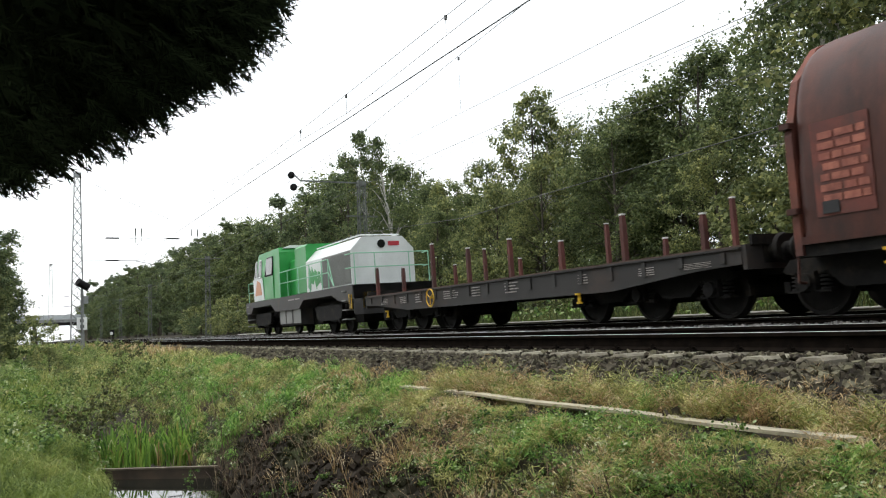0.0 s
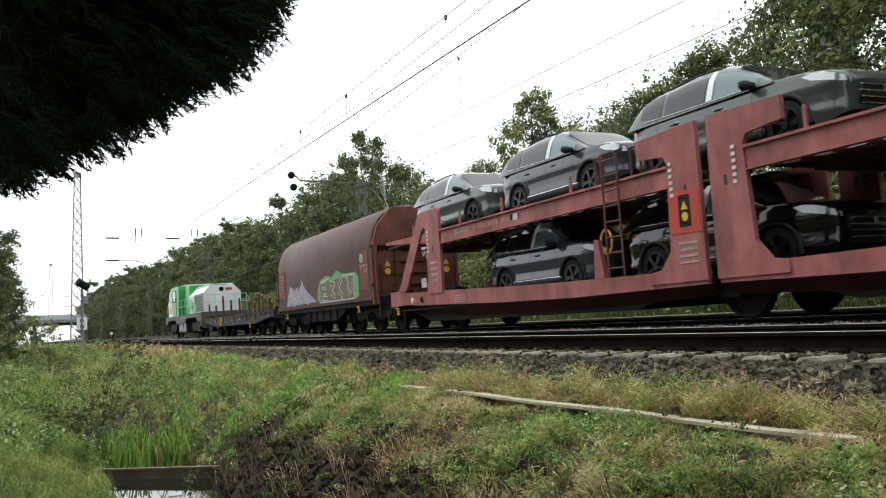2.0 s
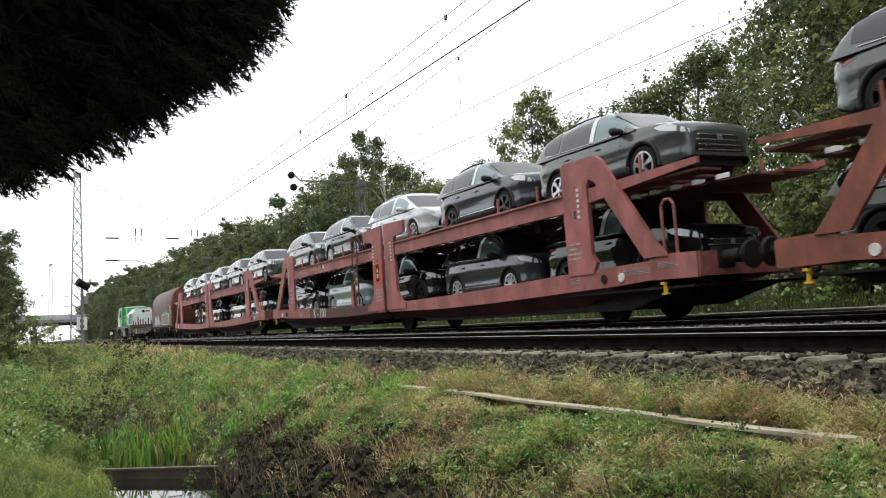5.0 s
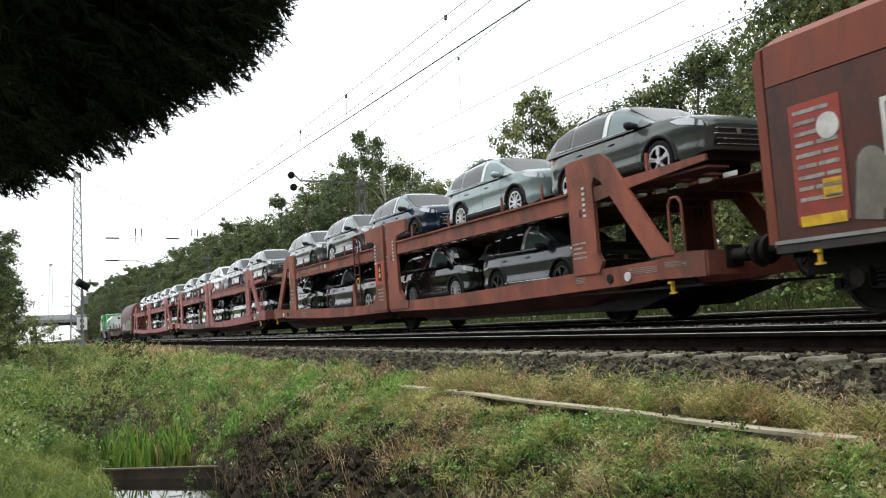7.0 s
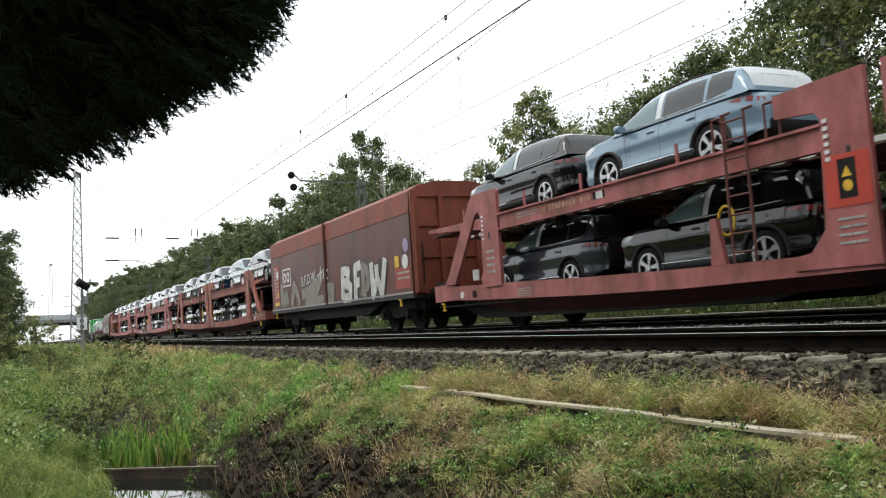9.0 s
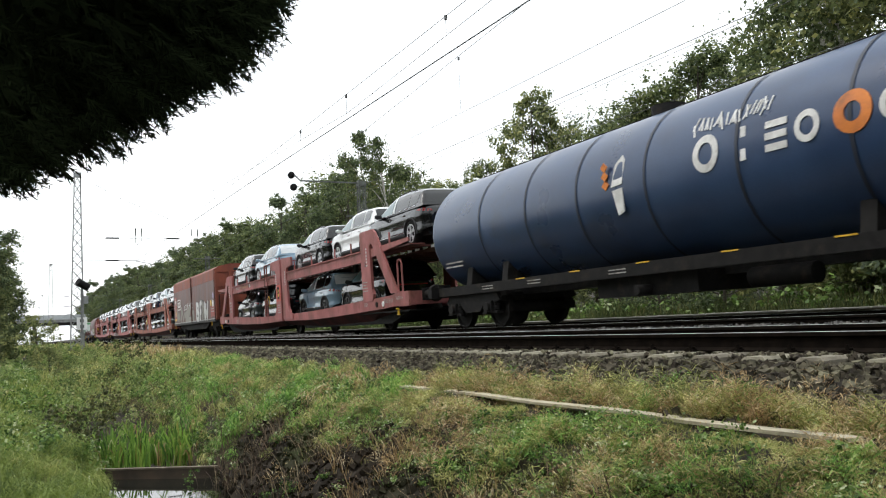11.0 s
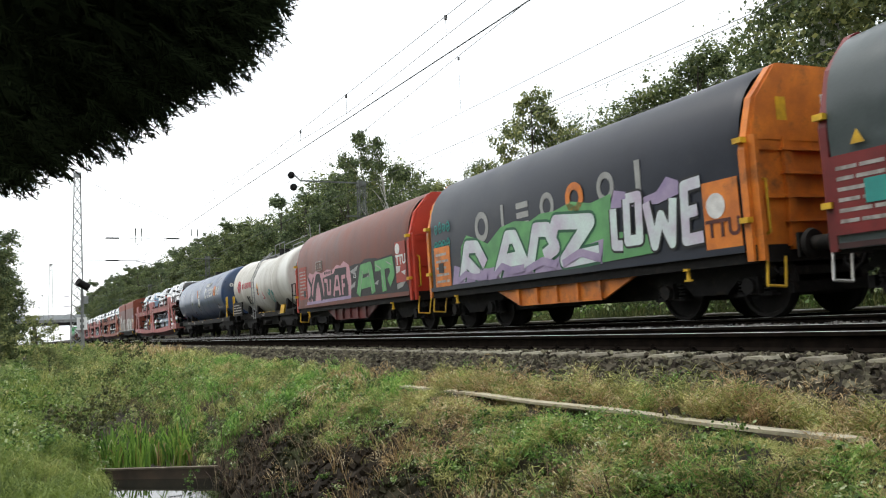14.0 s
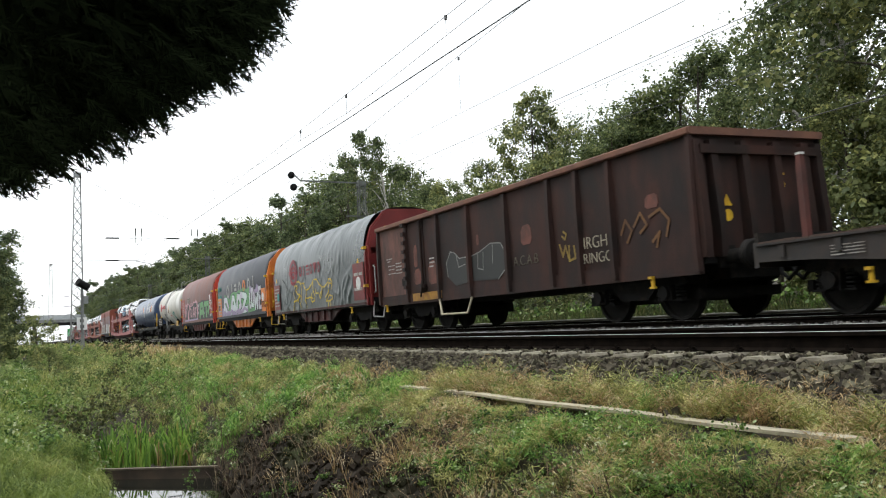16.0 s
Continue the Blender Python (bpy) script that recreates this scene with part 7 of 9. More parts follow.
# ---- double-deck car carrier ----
BEAM_LOWER = surface("grimy_red_brown_steel", (0.1, 0.03, 0.026, 1), (0.045, 0.018, 0.015, 1), 0.8, 0, 1.5, 50, 0.2, dirt=(0.03, 0.014, 0.012, 1), dirt_amount=0.5, spec=0.2)
OCHRE = surface("worn_ochre_paint", (0.3, 0.19, 0.07, 1), (0.2, 0.085, 0.045, 1), 0.7, 0, 3, 50, 0.15)
SLOT_GLINT = surface("bright_galvanised_strip", (0.85, 0.85, 0.85, 1), (0.75, 0.75, 0.75, 1), 0.3, 0.2, 6, 60, 0.02)
FADED = surface("faded_yellow", (0.42, 0.27, 0.17, 1), (0.34, 0.13, 0.1, 1), 0.7, 0, 9, 60)


# added white strips imitate bright dashes of light in the deck slots
SLOT_STRIP = meshdata("slot_strip", Mesh().box(-0.155, 0.155, -0.005, 0.005, -0.04, 0.04), SLOT_GLINT)
PERFORATION = meshdata("perforation_mark", Mesh().box(-0.035, 0.035, -0.0075, 0.0075, -0.025, 0.025), WHITE)
PERFORATION_DARK = meshdata("perforation_mark", Mesh().box(-0.035, 0.035, -0.0075, 0.0075, -0.025, 0.025), BLACK)


def build_carrier(s0, mat, k100=False):
    w = thing("car_carrier_wagon", "faded red double-deck car carrier wagon loaded with new cars" if mat is CARRIER_RED else "rusty red double-deck car carrier wagon loaded with new cars", "car carrier wagon", "car carrier wagons")
    BEAM = [(1.25, 1.0, 0.68, 0.64), (2.0, 0.98, 0.64, 0.5), (3.6, 0.95, 0.6, 0.3), (6.5, 0.86, 0.53, 0.26), (9.0, 0.81, 0.5, 0.26), (12.6, 0.78, 0.54, 0.36)]
    BEAM_TOP = [(0.1, 1.06), (0.8, 1.08)] + [(x, zt) for x, zt, zm, zb in BEAM] + [(x, zm) for x, zt, zm, zb in BEAM[::-1]] + [(0.1, 0.66)]
    mirror = lambda pts: [(25.45 - x, z) for x, z in pts]
    for y in (-1.42, 1.36):
        k = 1 if y < 0 else -1
        for fl in (lambda q: q, mirror):
            part("lower_beam", Mesh().prism(fl(BEAM_TOP), y, y + 0.06, "y"), mat, w, "deep lower side beam")
            # lower flank slopes inwards, in a darker red-brown than the beam's top
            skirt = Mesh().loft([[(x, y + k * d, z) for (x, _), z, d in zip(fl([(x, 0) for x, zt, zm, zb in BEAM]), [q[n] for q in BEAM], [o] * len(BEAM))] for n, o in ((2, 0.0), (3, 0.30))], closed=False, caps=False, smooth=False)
            part("beam_skirt", skirt, BEAM_LOWER, w, "grimy lower flank of the beam")
        # end tower: upright leg, slanting leg, top bridge, rounded corners
        for fl in (lambda p: p, mirror):
            upright = fl([(2.72, 0.9), (2.6, 1.1), (2.72, 1.25), (2.74, 2.5), (2.66, 2.62), (2.45, 3.02), (3.45, 3.02), (3.52, 2.95), (3.5, 0.9)])
            part("upright_leg", Mesh().prism(upright, y - 0.03, y + 0.05, "y"), mat, w)
            slant = fl([(0.75, 1.05), (1.3, 1.05), (2.5, 2.55), (2.7, 2.64), (2.74, 2.9), (2.45, 3.02), (2.25, 2.9), (1.0, 1.3)])
            part("slanting_leg", Mesh().prism(slant, y - 0.032, y + 0.04, "y"), mat, w)
        a = [(11.2, 3.0), (12.6, 3.04), (12.62, 0.6), (11.3, 0.6), (11.3, 0.78), (11.6, 0.82), (11.85, 1.1), (11.92, 2.5), (11.85, 2.62), (11.2, 2.68)]
        part("middle_post", Mesh().prism(a, y - 0.03, y + 0.05, "y"), mat, w)
        part("middle_post", Mesh().prism(mirror(a), y - 0.03, y + 0.05, "y"), mat, w)
        for pts in ((3.5, 11.92), (13.53, 21.95)):
            bm = Mesh().prism([(y - 0.04, 2.1), (y + 0.09, 2.1), (y + 0.09, 2.13), (y + 0.05, 2.13), (y + 0.05, 2.42), (y + 0.1, 2.42), (y + 0.1, 2.46), (y - 0.05, 2.46), (y - 0.05, 2.42), (y, 2.42), (y, 2.13), (y - 0.04, 2.13)], *pts)
            part("upper_beam", bm, mat, w, "upper deck side beam")
        part("upper_beam", Mesh().prism([(21.9, 2.44), (25.55, 2.5), (25.55, 2.4), (24.0, 2.3), (21.9, 2.12)], y, y + 0.05, "y"), mat, w)
        part("upper_beam", Mesh().prism([(3.55, 2.44), (-0.05, 2.5), (-0.05, 2.42), (1.4, 2.32), (3.55, 2.12)], y, y + 0.05, "y"), mat, w)
        for x in (2.85, 12.0, 13.35, 22.45):
            for i in range(6):
                mk = part("perforation_mark", PERFORATION if y < 0 else PERFORATION_DARK, None, w)
                mk.location = (x, y - 0.0425, 1.975 + i * 0.1)
        sl = Mesh()
        for x in (3.1, 12.3, 13.15, 22.3):
            sl.box(x - 0.03, x + 0.03, y - 0.036, y - 0.03, 1.95, 2.1)
        part("post_slot", sl, GBLACK, w)
        for x in (1.9, 4.6, 6.6, 9.2, 14.6, 16.8, 19.4, 21.0, 24.2):
            part("deck_stub", Mesh().box(x - 0.022, x + 0.022, y + 0.0, y + 0.04, 2.44, 2.78), mat, w)
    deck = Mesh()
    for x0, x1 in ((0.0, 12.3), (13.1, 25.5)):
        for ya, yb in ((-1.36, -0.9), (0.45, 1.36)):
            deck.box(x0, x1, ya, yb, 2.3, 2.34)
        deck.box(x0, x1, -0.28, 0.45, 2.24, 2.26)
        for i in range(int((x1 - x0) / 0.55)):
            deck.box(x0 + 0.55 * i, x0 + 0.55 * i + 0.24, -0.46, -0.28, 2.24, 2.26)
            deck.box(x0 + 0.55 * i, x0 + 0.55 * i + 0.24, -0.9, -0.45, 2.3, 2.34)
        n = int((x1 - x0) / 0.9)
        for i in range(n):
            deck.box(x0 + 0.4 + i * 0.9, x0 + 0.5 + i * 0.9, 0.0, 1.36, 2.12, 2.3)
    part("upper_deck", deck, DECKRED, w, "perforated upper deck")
    for x0, x1 in ((0.0, 12.3), (13.1, 25.5)):
        for i in range(int((x1 - x0) / 0.55)):
            strip = part("slot_strip", SLOT_STRIP, None, w)
            strip.location = (x0 + 0.55 * i + 0.395, -0.435, 2.29)
    for x0, x1 in ((0.2, 12.4), (13.0, 25.2)):
        part("lower_deck", Mesh().box(x0, x1, -1.36, 1.36, 0.52, 0.56), BLACK, w, "dark lower deck")
        part("belly_tray", Mesh().prism([(x0 + 0.6, 0.52), (x0 + 1.9, 0.2), (x1 - 1.9, 0.2), (x1 - 0.6, 0.52)], -1.12, 1.12, "y"), BLACK, w)
    for x in (0.05, 25.2):
        part("end_beam", Mesh().box(x, x + 0.2, -1.4, 1.4, 0.68, 1.05), mat, w)
    lad = Mesh()
    for x in (10.3, 10.72):
        lad.path([(x, -1.5, 0.8), (x, -1.5, 2.95), (x + 0.02, -1.35, 3.0)], 0.022)
    for i in range(8):
        lad.rod((10.3, -1.5, 0.95 + i * 0.27), (10.72, -1.5, 0.95 + i * 0.27), 0.016, 6)
    for x in (10.0, 11.0):
        lad.path([(x, -1.4, 2.4), (x, -1.4, 2.95), (x + 0.25, -1.4, 2.95), (x + 0.25, -1.4, 2.4)], 0.02)
    part("ladder", lad, DECKRED, w, "dark red side ladder")
    part("crank_post", Mesh().loft([[(9.75, -1.42, 0.78), (10.05, -1.42, 0.78), (10.05, -1.34, 0.78), (9.75, -1.34, 0.78)], [(9.8, -1.42, 1.5), (9.92, -1.42, 1.5), (9.92, -1.34, 1.5), (9.8, -1.34, 1.5)]], smooth=False), mat, w)
    wheel = Mesh().path([(10.02 + 0.16 * math.cos(t), -1.3, 1.45 + 0.22 * math.sin(t)) for t in np.linspace(0, 2 * math.pi, 18)], 0.022)
    part("crank_wheel", wheel, YELLOW, w, "yellow crank wheel")
    hb = Mesh().path([(24.6, -1.38, 1.0), (24.6, -1.38, 1.85), (24.68, -1.38, 1.95), (24.82, -1.38, 1.95), (24.9, -1.38, 1.85), (24.9, -1.38, 1.0)], 0.025)
    part("grab_rail", hb, mat, w)
    for x in (5.1, 20.2):
        part("deck_lift", Mesh().prism([(x, 0.56), (x + 0.35, 0.56), (x + 0.65, 2.2), (x + 0.2, 2.2)], 1.1, 1.2, "y"), BLACK, w, "dark deck lifting strut")
        part("lift_bracket", Mesh().box(x + 0.2, x + 0.45, -1.15, -1.05, 1.9, 2.2), BLACK, w)
    warning(w, 12.25, 1.72, 0.15, "y", -1.46)
    placard(w, 12.25, 1.68, 0.66, 0.66, BRIGHTRED, -1.452)
    placard(w, 12.25, 1.7, 0.26, 0.5, BLACK, -1.4545)
    for i, (x, z, ww, h) in enumerate(((3.1, 1.45, 0.35, 0.6), (4.37, 0.71, 0.55, 0.2), (12.25, 1.05, 0.4, 0.4), (22.2, 1.35, 0.4, 0.35), (22.1, 0.8, 0.3, 0.12), (23.9, 0.86, 0.7, 0.12), (24.7, 0.9, 0.5, 0.1), (13.2, 0.9, 0.3, 0.2))):
        stencil(w, x, z, ww, h, -1.456 if x in (3.1, 12.25, 22.2) else -1.426, 4, seed=i)
    # the operator's name stands as plain bars
    nm = Mesh()
    for i in range(12):
        if i != 8:
            nm.box(5.5 + i * 0.118, 5.585 + i * 0.118, -1.426, -1.42, 2.24, 2.36)
    part("name_bars", nm, FADED, w, "worn yellowish name bars on the beam")
    part("brand_mark", Mesh().path([(5.2, -1.424, 2.22), (5.43, -1.424, 2.22), (5.43, -1.424, 2.38), (5.2, -1.424, 2.38), (5.2, -1.424, 2.22)], 0.012, 5).box(5.24, 5.3, -1.426, -1.42, 2.25, 2.35).box(5.33, 5.39, -1.426, -1.42, 2.25, 2.35), FADED, w, "small worn framed mark")
    stencil(w, 4.7, 2.3, 0.8, 0.13, -1.426, 2, seed=40)
    part("name_plate", Mesh().box(6.97, 7.32, -1.428, -1.42, 2.23, 2.36), WHITE, w, "small plate, white with dark ends")
    part("plate_end", Mesh().box(6.97, 7.06, -1.432, -1.428, 2.23, 2.36).box(7.26, 7.32, -1.432, -1.428, 2.23, 2.36), BLACK, w)
    for x in (1.6, 2.2, 23.0, 23.5):
        part("bolt_disc", Mesh().disc((x, -1.43, 0.78), 0.08, "y", 0.03, 14), BLACK if x in (2.2, 23.0) else WHITE, w)
    part("white_tag", Mesh().box(1.75, 2.05, -1.2, -1.18, 1.1, 1.35), WHITE, w, "small white tag")
    for x in (0.6, 25.0):
        o = part("rope_hook", ROPEHOOK, None, w, "yellow rope hook")
        o.location = (x if x < 5 else 24.6, -1.43, 0.55)
    if k100:
        lettering("painted_code", "K - 100", 0.47, WHITE, w, pose(6.45, -1.428, 0.69), "white painted code", 0, -0.004)
        part("worn_stripe", Mesh().prism([(0.95, 1.25), (1.12, 1.25), (2.42, 2.8), (2.28, 2.88)], -1.458, -1.452, "y"), OCHRE, w, "yellowish worn stripe on the slanting leg")
        part("dark_panel", Mesh().prism([(5.3, 0.885), (5.3, 0.565), (9.0, 0.505), (12.0, 0.535), (12.0, 0.77), (9.0, 0.80)], -1.4225, -1.42, "y"), BROWN, w, "dark rusty repainted beam panel")
    for x in (3.0, 12.72, 22.35):
        add_wheelset(w, x, 0.46)
        gm = Mesh()
        for y in (-1.05, 1.05):
            gm.box(x - 0.2, x + 0.2, y - 0.08, y + 0.08, 0.32, 0.62).prism([(x - 0.7, 0.62), (x + 0.7, 0.62), (x + 0.4, 0.42), (x - 0.4, 0.42)], y - 0.04, y + 0.04, "y")
        part("axle_guard", gm, BLACK, w)
    add_buffers(w, 0.05, 25.4, 0.95)
    return rolling(w, s0)


# ---- cars ----
def alloy_mesh(style):
    m = Mesh()
    m.disc((0, 0, 0), 0.262, "y", 0.02, 28, 0.235)
    m.disc((0, 0, 0), 0.06, "y", 0.05, 14)
    n = (5, 10, 14)[style]
    for i in range(n):
        a = 2 * math.pi * i / n
        for d in ((-0.12, 0.12) if style == 0 else (0.0,)):
            p0, p1 = (0.05 * math.cos(a), 0, 0.05 * math.sin(a)), (0.245 * math.cos(a + d), 0, 0.245 * math.sin(a + d))
            q = Mesh()
            m.bar(p0, p1, 0.03, (0.035, 0.036, 0.022)[style])
    return m


RIM_SILVER = surface("silver_alloy", (0.62, 0.63, 0.64, 1), (0.5, 0.5, 0.52, 1), 0.3, 0.7, 8, 60, 0.02)
RIM_BLACK = surface("black_alloy", (0.03, 0.03, 0.032, 1), (0.02, 0.02, 0.022, 1), 0.3, 0.5, 8, 60, 0.02)
CHROME = surface("satin_chrome", (0.7, 0.71, 0.72, 1), (0.6, 0.6, 0.62, 1), 0.2, 0.9, 8, 60, 0.02)
CLADDING = surface("black_plastic_cladding", (0.018, 0.018, 0.019, 1), (0.012, 0.012, 0.013, 1), 0.6, 0, 8, 80, 0.05, spec=0.3)
TAILRED = glassy("tail_lamp_red", (0.25, 0.01, 0.012, 1), 0.1)
FILM = surface("white_transport_film", (0.7, 0.73, 0.74, 1), (0.6, 0.63, 0.64, 1), 0.35, 0, 3, 60, 0.05)
TYRE = meshdata("tyre", Mesh().loft([[(r * math.cos(t), y, r * math.sin(t)) for r, y in ((0.26, -0.1), (0.33, -0.11), (0.355, -0.09), (0.36, 0.0), (0.355, 0.09), (0.33, 0.11), (0.26, 0.1))] for t in np.linspace(0, 2 * math.pi, 33)], closed=False, caps=False).disc((0, 0.02, 0), 0.265, "y", 0.05, 24), RUBBER)
RIMS = [(meshdata("rim", alloy_mesh(i), RIM_SILVER), meshdata("rim", alloy_mesh(i), RIM_BLACK)) for i in range(3)]


def paint(name, c, metal=0.3):
    m = surface(name, c + (1,), tuple(v * 0.93 for v in c) + (1,), 0.3, metal * 0.4, 2, 200, 0.0, coat=1.0)
    m.node_tree.nodes["Principled BSDF"].inputs["Specular IOR Level"].default_value = 0.05
    m.node_tree.nodes["Principled BSDF"].inputs["Coat IOR"].default_value = 1.52
    return m


PAINTS = {"green": paint("grey_green_car_paint", (0.07, 0.082, 0.076), 0.8), "grey": paint("graphite_car_paint", (0.042, 0.048, 0.058), 0.8), "black": paint("black_car_paint", (0.005, 0.005, 0.006)), "navy": paint("dark_blue_car_paint", (0.006, 0.018, 0.042)),
          "silver": paint("silver_car_paint", (0.55, 0.57, 0.58), 0.4), "teal": paint("pale_teal_car_paint", (0.24, 0.31, 0.31), 0.4), "blue": paint("light_blue_car_paint", (0.19, 0.28, 0.36), 0.4), "white": paint("white_car_paint", (0.68, 0.69, 0.69), 0.0)}
COLOUR_WORDS = {"green": "grey-green", "grey": "graphite grey", "black": "black", "navy": "dark blue", "silver": "silver", "teal": "pale teal", "blue": "light blue", "white": "white"}


def lerp(x, xs, zs):
    return float(np.interp(x, xs, zs))


def half_width(x):
    return lerp(abs(x), (0, 1.3, 1.7, 2.0, 2.15, 2.23, 2.27), (0.925, 0.925, 0.915, 0.875, 0.80, 0.70, 0.58))


def side_y(x, z):
    """The body's half width at a place along and a height: bulging flank, tucked sill, sloping shoulder."""
    return half_width(x) * lerp(z, (0.22, 0.34, 0.42, 0.54, 0.66, 0.8, 0.86, 0.98, 1.1), (0.955, 0.975, 0.996, 0.966, 0.975, 1.0, 0.98, 0.95, 0.905))


def sill_z(x):
    z = lerp(x, (-2.27, -2.0, -1.75, 1.75, 2.05, 2.27), (0.46, 0.34, 0.25, 0.25, 0.28, 0.38))
    for c in (-1.32, 1.32):
        if abs(x - c) < 0.41:
            z = max(z, 0.35 + math.sqrt(0.41 ** 2 - (x - c) ** 2))
    return z


def deck_z(x, mpv):
    """The shoulder line: bonnet, waist, tail."""
    if mpv:
        return lerp(x, (-2.27, -2.2, -2.1, -1.2, 0.9, 1.35, 1.8, 2.1, 2.2, 2.27), (0.8, 1.0, 1.08, 1.07, 1.03, 1.06, 0.99, 0.89, 0.8, 0.68))
    return lerp(x, (-2.27, -2.2, -2.05, -1.2, 0.6, 1.15, 1.7, 2.05, 2.2, 2.27), (0.86, 1.0, 1.08, 1.065, 1.03, 1.085, 1.045, 0.985, 0.92, 0.8))


def build_car(colour, rim=0, dark_rim=False, mpv=False):
    """A new sport utility car or van; its nose points along +x, wheels at z = 0."""
    p = PAINTS[colour]
    c = thing("car", "new %s %s on the carrier's deck" % (COLOUR_WORDS[colour], "family van" if mpv else "sport utility car"), "car", "new cars on the train")
    arcs = [w + 0.41 * math.cos(a) for w in (-1.32, 1.32) for a in np.linspace(0, math.pi, 15)]
    xs = sorted(set(np.round(np.concatenate([[-2.27, -2.25, -2.22, -2.17, -2.1, -2.0, -1.9], np.linspace(-0.9, 0.9, 9), arcs, [1.84, 1.92, 2.0, 2.08, 2.15, 2.2, 2.24, 2.27]]), 4)))
    rings = []
    for x in xs:
        zb, zt = sill_z(x), deck_z(x, mpv)
        left = [(side_y(x, z), z) for z in np.linspace(zb, zt - 0.03, 19)]
        yt = left[-1][0]
        over = [(yt * k, zt - 0.03 + 0.03 * (1 - abs(k) ** 8) + 0.03 * (1 - k * k)) for k in (0.985, 0.95, 0.85, 0.6, 0.3, 0, -0.3, -0.6, -0.85, -0.95, -0.985)]
        rings.append([(x, y, z) for y, z in left + over + [(-y, z) for y, z in left[::-1]]])
    part("body", Mesh().loft(rings, closed=False, caps=True), p, c, COLOUR_WORDS[colour] + " painted body")
    part("underbody", Mesh().box(-2.1, 2.1, -0.68, 0.68, 0.24, 0.75), CLADDING, c)
    # cabin
    if mpv:
        gx, gz = (-2.13, -2.0, -1.85, -1.6, -0.6, 0.2, 0.55, 1.35), (1.06, 1.42, 1.57, 1.63, 1.68, 1.64, 1.52, 1.05)
    else:
        gx, gz = (-2.16, -2.0, -1.86, -1.6, -0.7, 0.0, 0.38, 1.16), (1.06, 1.38, 1.53, 1.6, 1.675, 1.65, 1.555, 1.07)
    belt = 1.03
    top = lambda x: lerp(x, gx, gz)

    def cabin(x, z, off=0.0):
        """Half width of the cabin at x and z."""
        h = max(top(x) - belt, 0.02)
        s = min(max((z - belt) / h, 0.0), 1.0) ** 3.0
        return math.sqrt(max(1 - s * s, 0.0)) ** 0.38 * (0.89 - 0.32 * (z - belt)) + off

    rings = []
    for x in np.unique(np.round(np.concatenate([np.linspace(gx[0], gx[-1], 26), gx]), 4)):
        h = top(x) - belt
        ring = []
        for th in np.linspace(0, math.pi, 23):
            s, co = math.sin(th), math.cos(th)
            z = belt + h * s ** (1 / 3.0) if s > 1e-6 else belt
            ring.append((x, math.copysign(abs(co) ** 0.38, co) * (0.89 - 0.32 * (z - belt)), z))
        rings.append(ring)
    part("cabin", Mesh().loft(rings, closed=False, caps=False), p, c)

    def panel(x0, x1, lo, hi, y, off, nx=10, nz=5):
        """A curved pane on the cabin's flank between two outlines lo(x) and hi(x)."""
        m = Mesh()
        m.loft([[(x, y * cabin(x, lo(x) + (hi(x) - lo(x)) * k / nz, off), lo(x) + (hi(x) - lo(x)) * k / nz) for k in range(nz + 1)] for x in np.linspace(x0, x1, nx)], closed=False, caps=False)
        return m

    roof_line = lambda x: belt + (top(x) - belt) * 0.9
    waist = lambda x: belt + 0.045 + 0.02 * max(0, -x)
    fx = 0.98 if mpv else 0.86
    for y in (-1, 1):
        part("front_side_window", panel(-0.04, fx, waist, lambda x: max(waist(x) + 0.012, roof_line(x)), y, 0.006), CLEARGLASS, c, "pale reflecting side window")
        part("rear_side_window", panel(-1.2, -0.24, waist, roof_line, y, 0.006), GLASS, c, "dark tinted window")
        part("quarter_window", panel(-1.82, -1.28, lambda x: waist(x) + 0.05 * max(0, (-x - 1.24) / 0.5), lambda x: max(waist(x) + 0.06, roof_line(x) - 0.04), y, 0.006), GLASS, c)
        part("pillar_film", panel(-0.2, -0.07, lambda x: belt + 0.06, lambda x: belt + (top(x) - belt) * 0.88, y, 0.009, 3), FILM, c, "white protective film on the door pillar")
        tr = Mesh().path([(x, y * (cabin(x, waist(x)) + 0.012), waist(x) - 0.012) for x in np.linspace(fx, -1.7, 9)], 0.009, 5)
        part("window_trim", tr, CHROME, c)
        part("side_skirt", Mesh().loft([[(x, y * (side_y(x, z) + o), z) for z, o in ((0.245, -0.05), (0.25, 0.004), (0.33, 0.012), (0.40, 0.004), (0.41, -0.02))] for x in (-0.97, -0.3, 0.3, 0.97)], closed=False, caps=False), CLADDING if not mpv else p, c)
        part("skirt_trim", Mesh().box(-0.93, 0.93, min(y * 0.905, y * 0.925), max(y * 0.905, y * 0.925), 0.395, 0.41), CHROME, c)
        for x in (-1.32, 1.32):
            ang = np.linspace(-0.12, math.pi + 0.12, 19)
            ro = 0.465 if not mpv else 0.425
            ring = lambda a: [(x + rr * math.cos(a), y * (half_width(x + rr * math.cos(a)) * 0.985 + o), 0.35 + rr * math.sin(a)) for rr, o in ((ro, -0.03), (ro, 0.006), (ro - 0.02, 0.014), (0.405, 0.012), (0.395, -0.02), (0.395, -0.2))]
            part("wheel_arch", Mesh().loft([ring(a) for a in ang], closed=False, caps=False), CLADDING if not mpv else p, c)
            wh = part("wheel", TYRE, None, c)
            wh.location, wh.rotation_euler = (x, y * 0.79, 0.36), (0, random.uniform(0, 3), 0)
            rm = part("rim", RIMS[rim][1 if dark_rim else 0], None, wh)
            rm.location = (0, y * 0.095, 0)
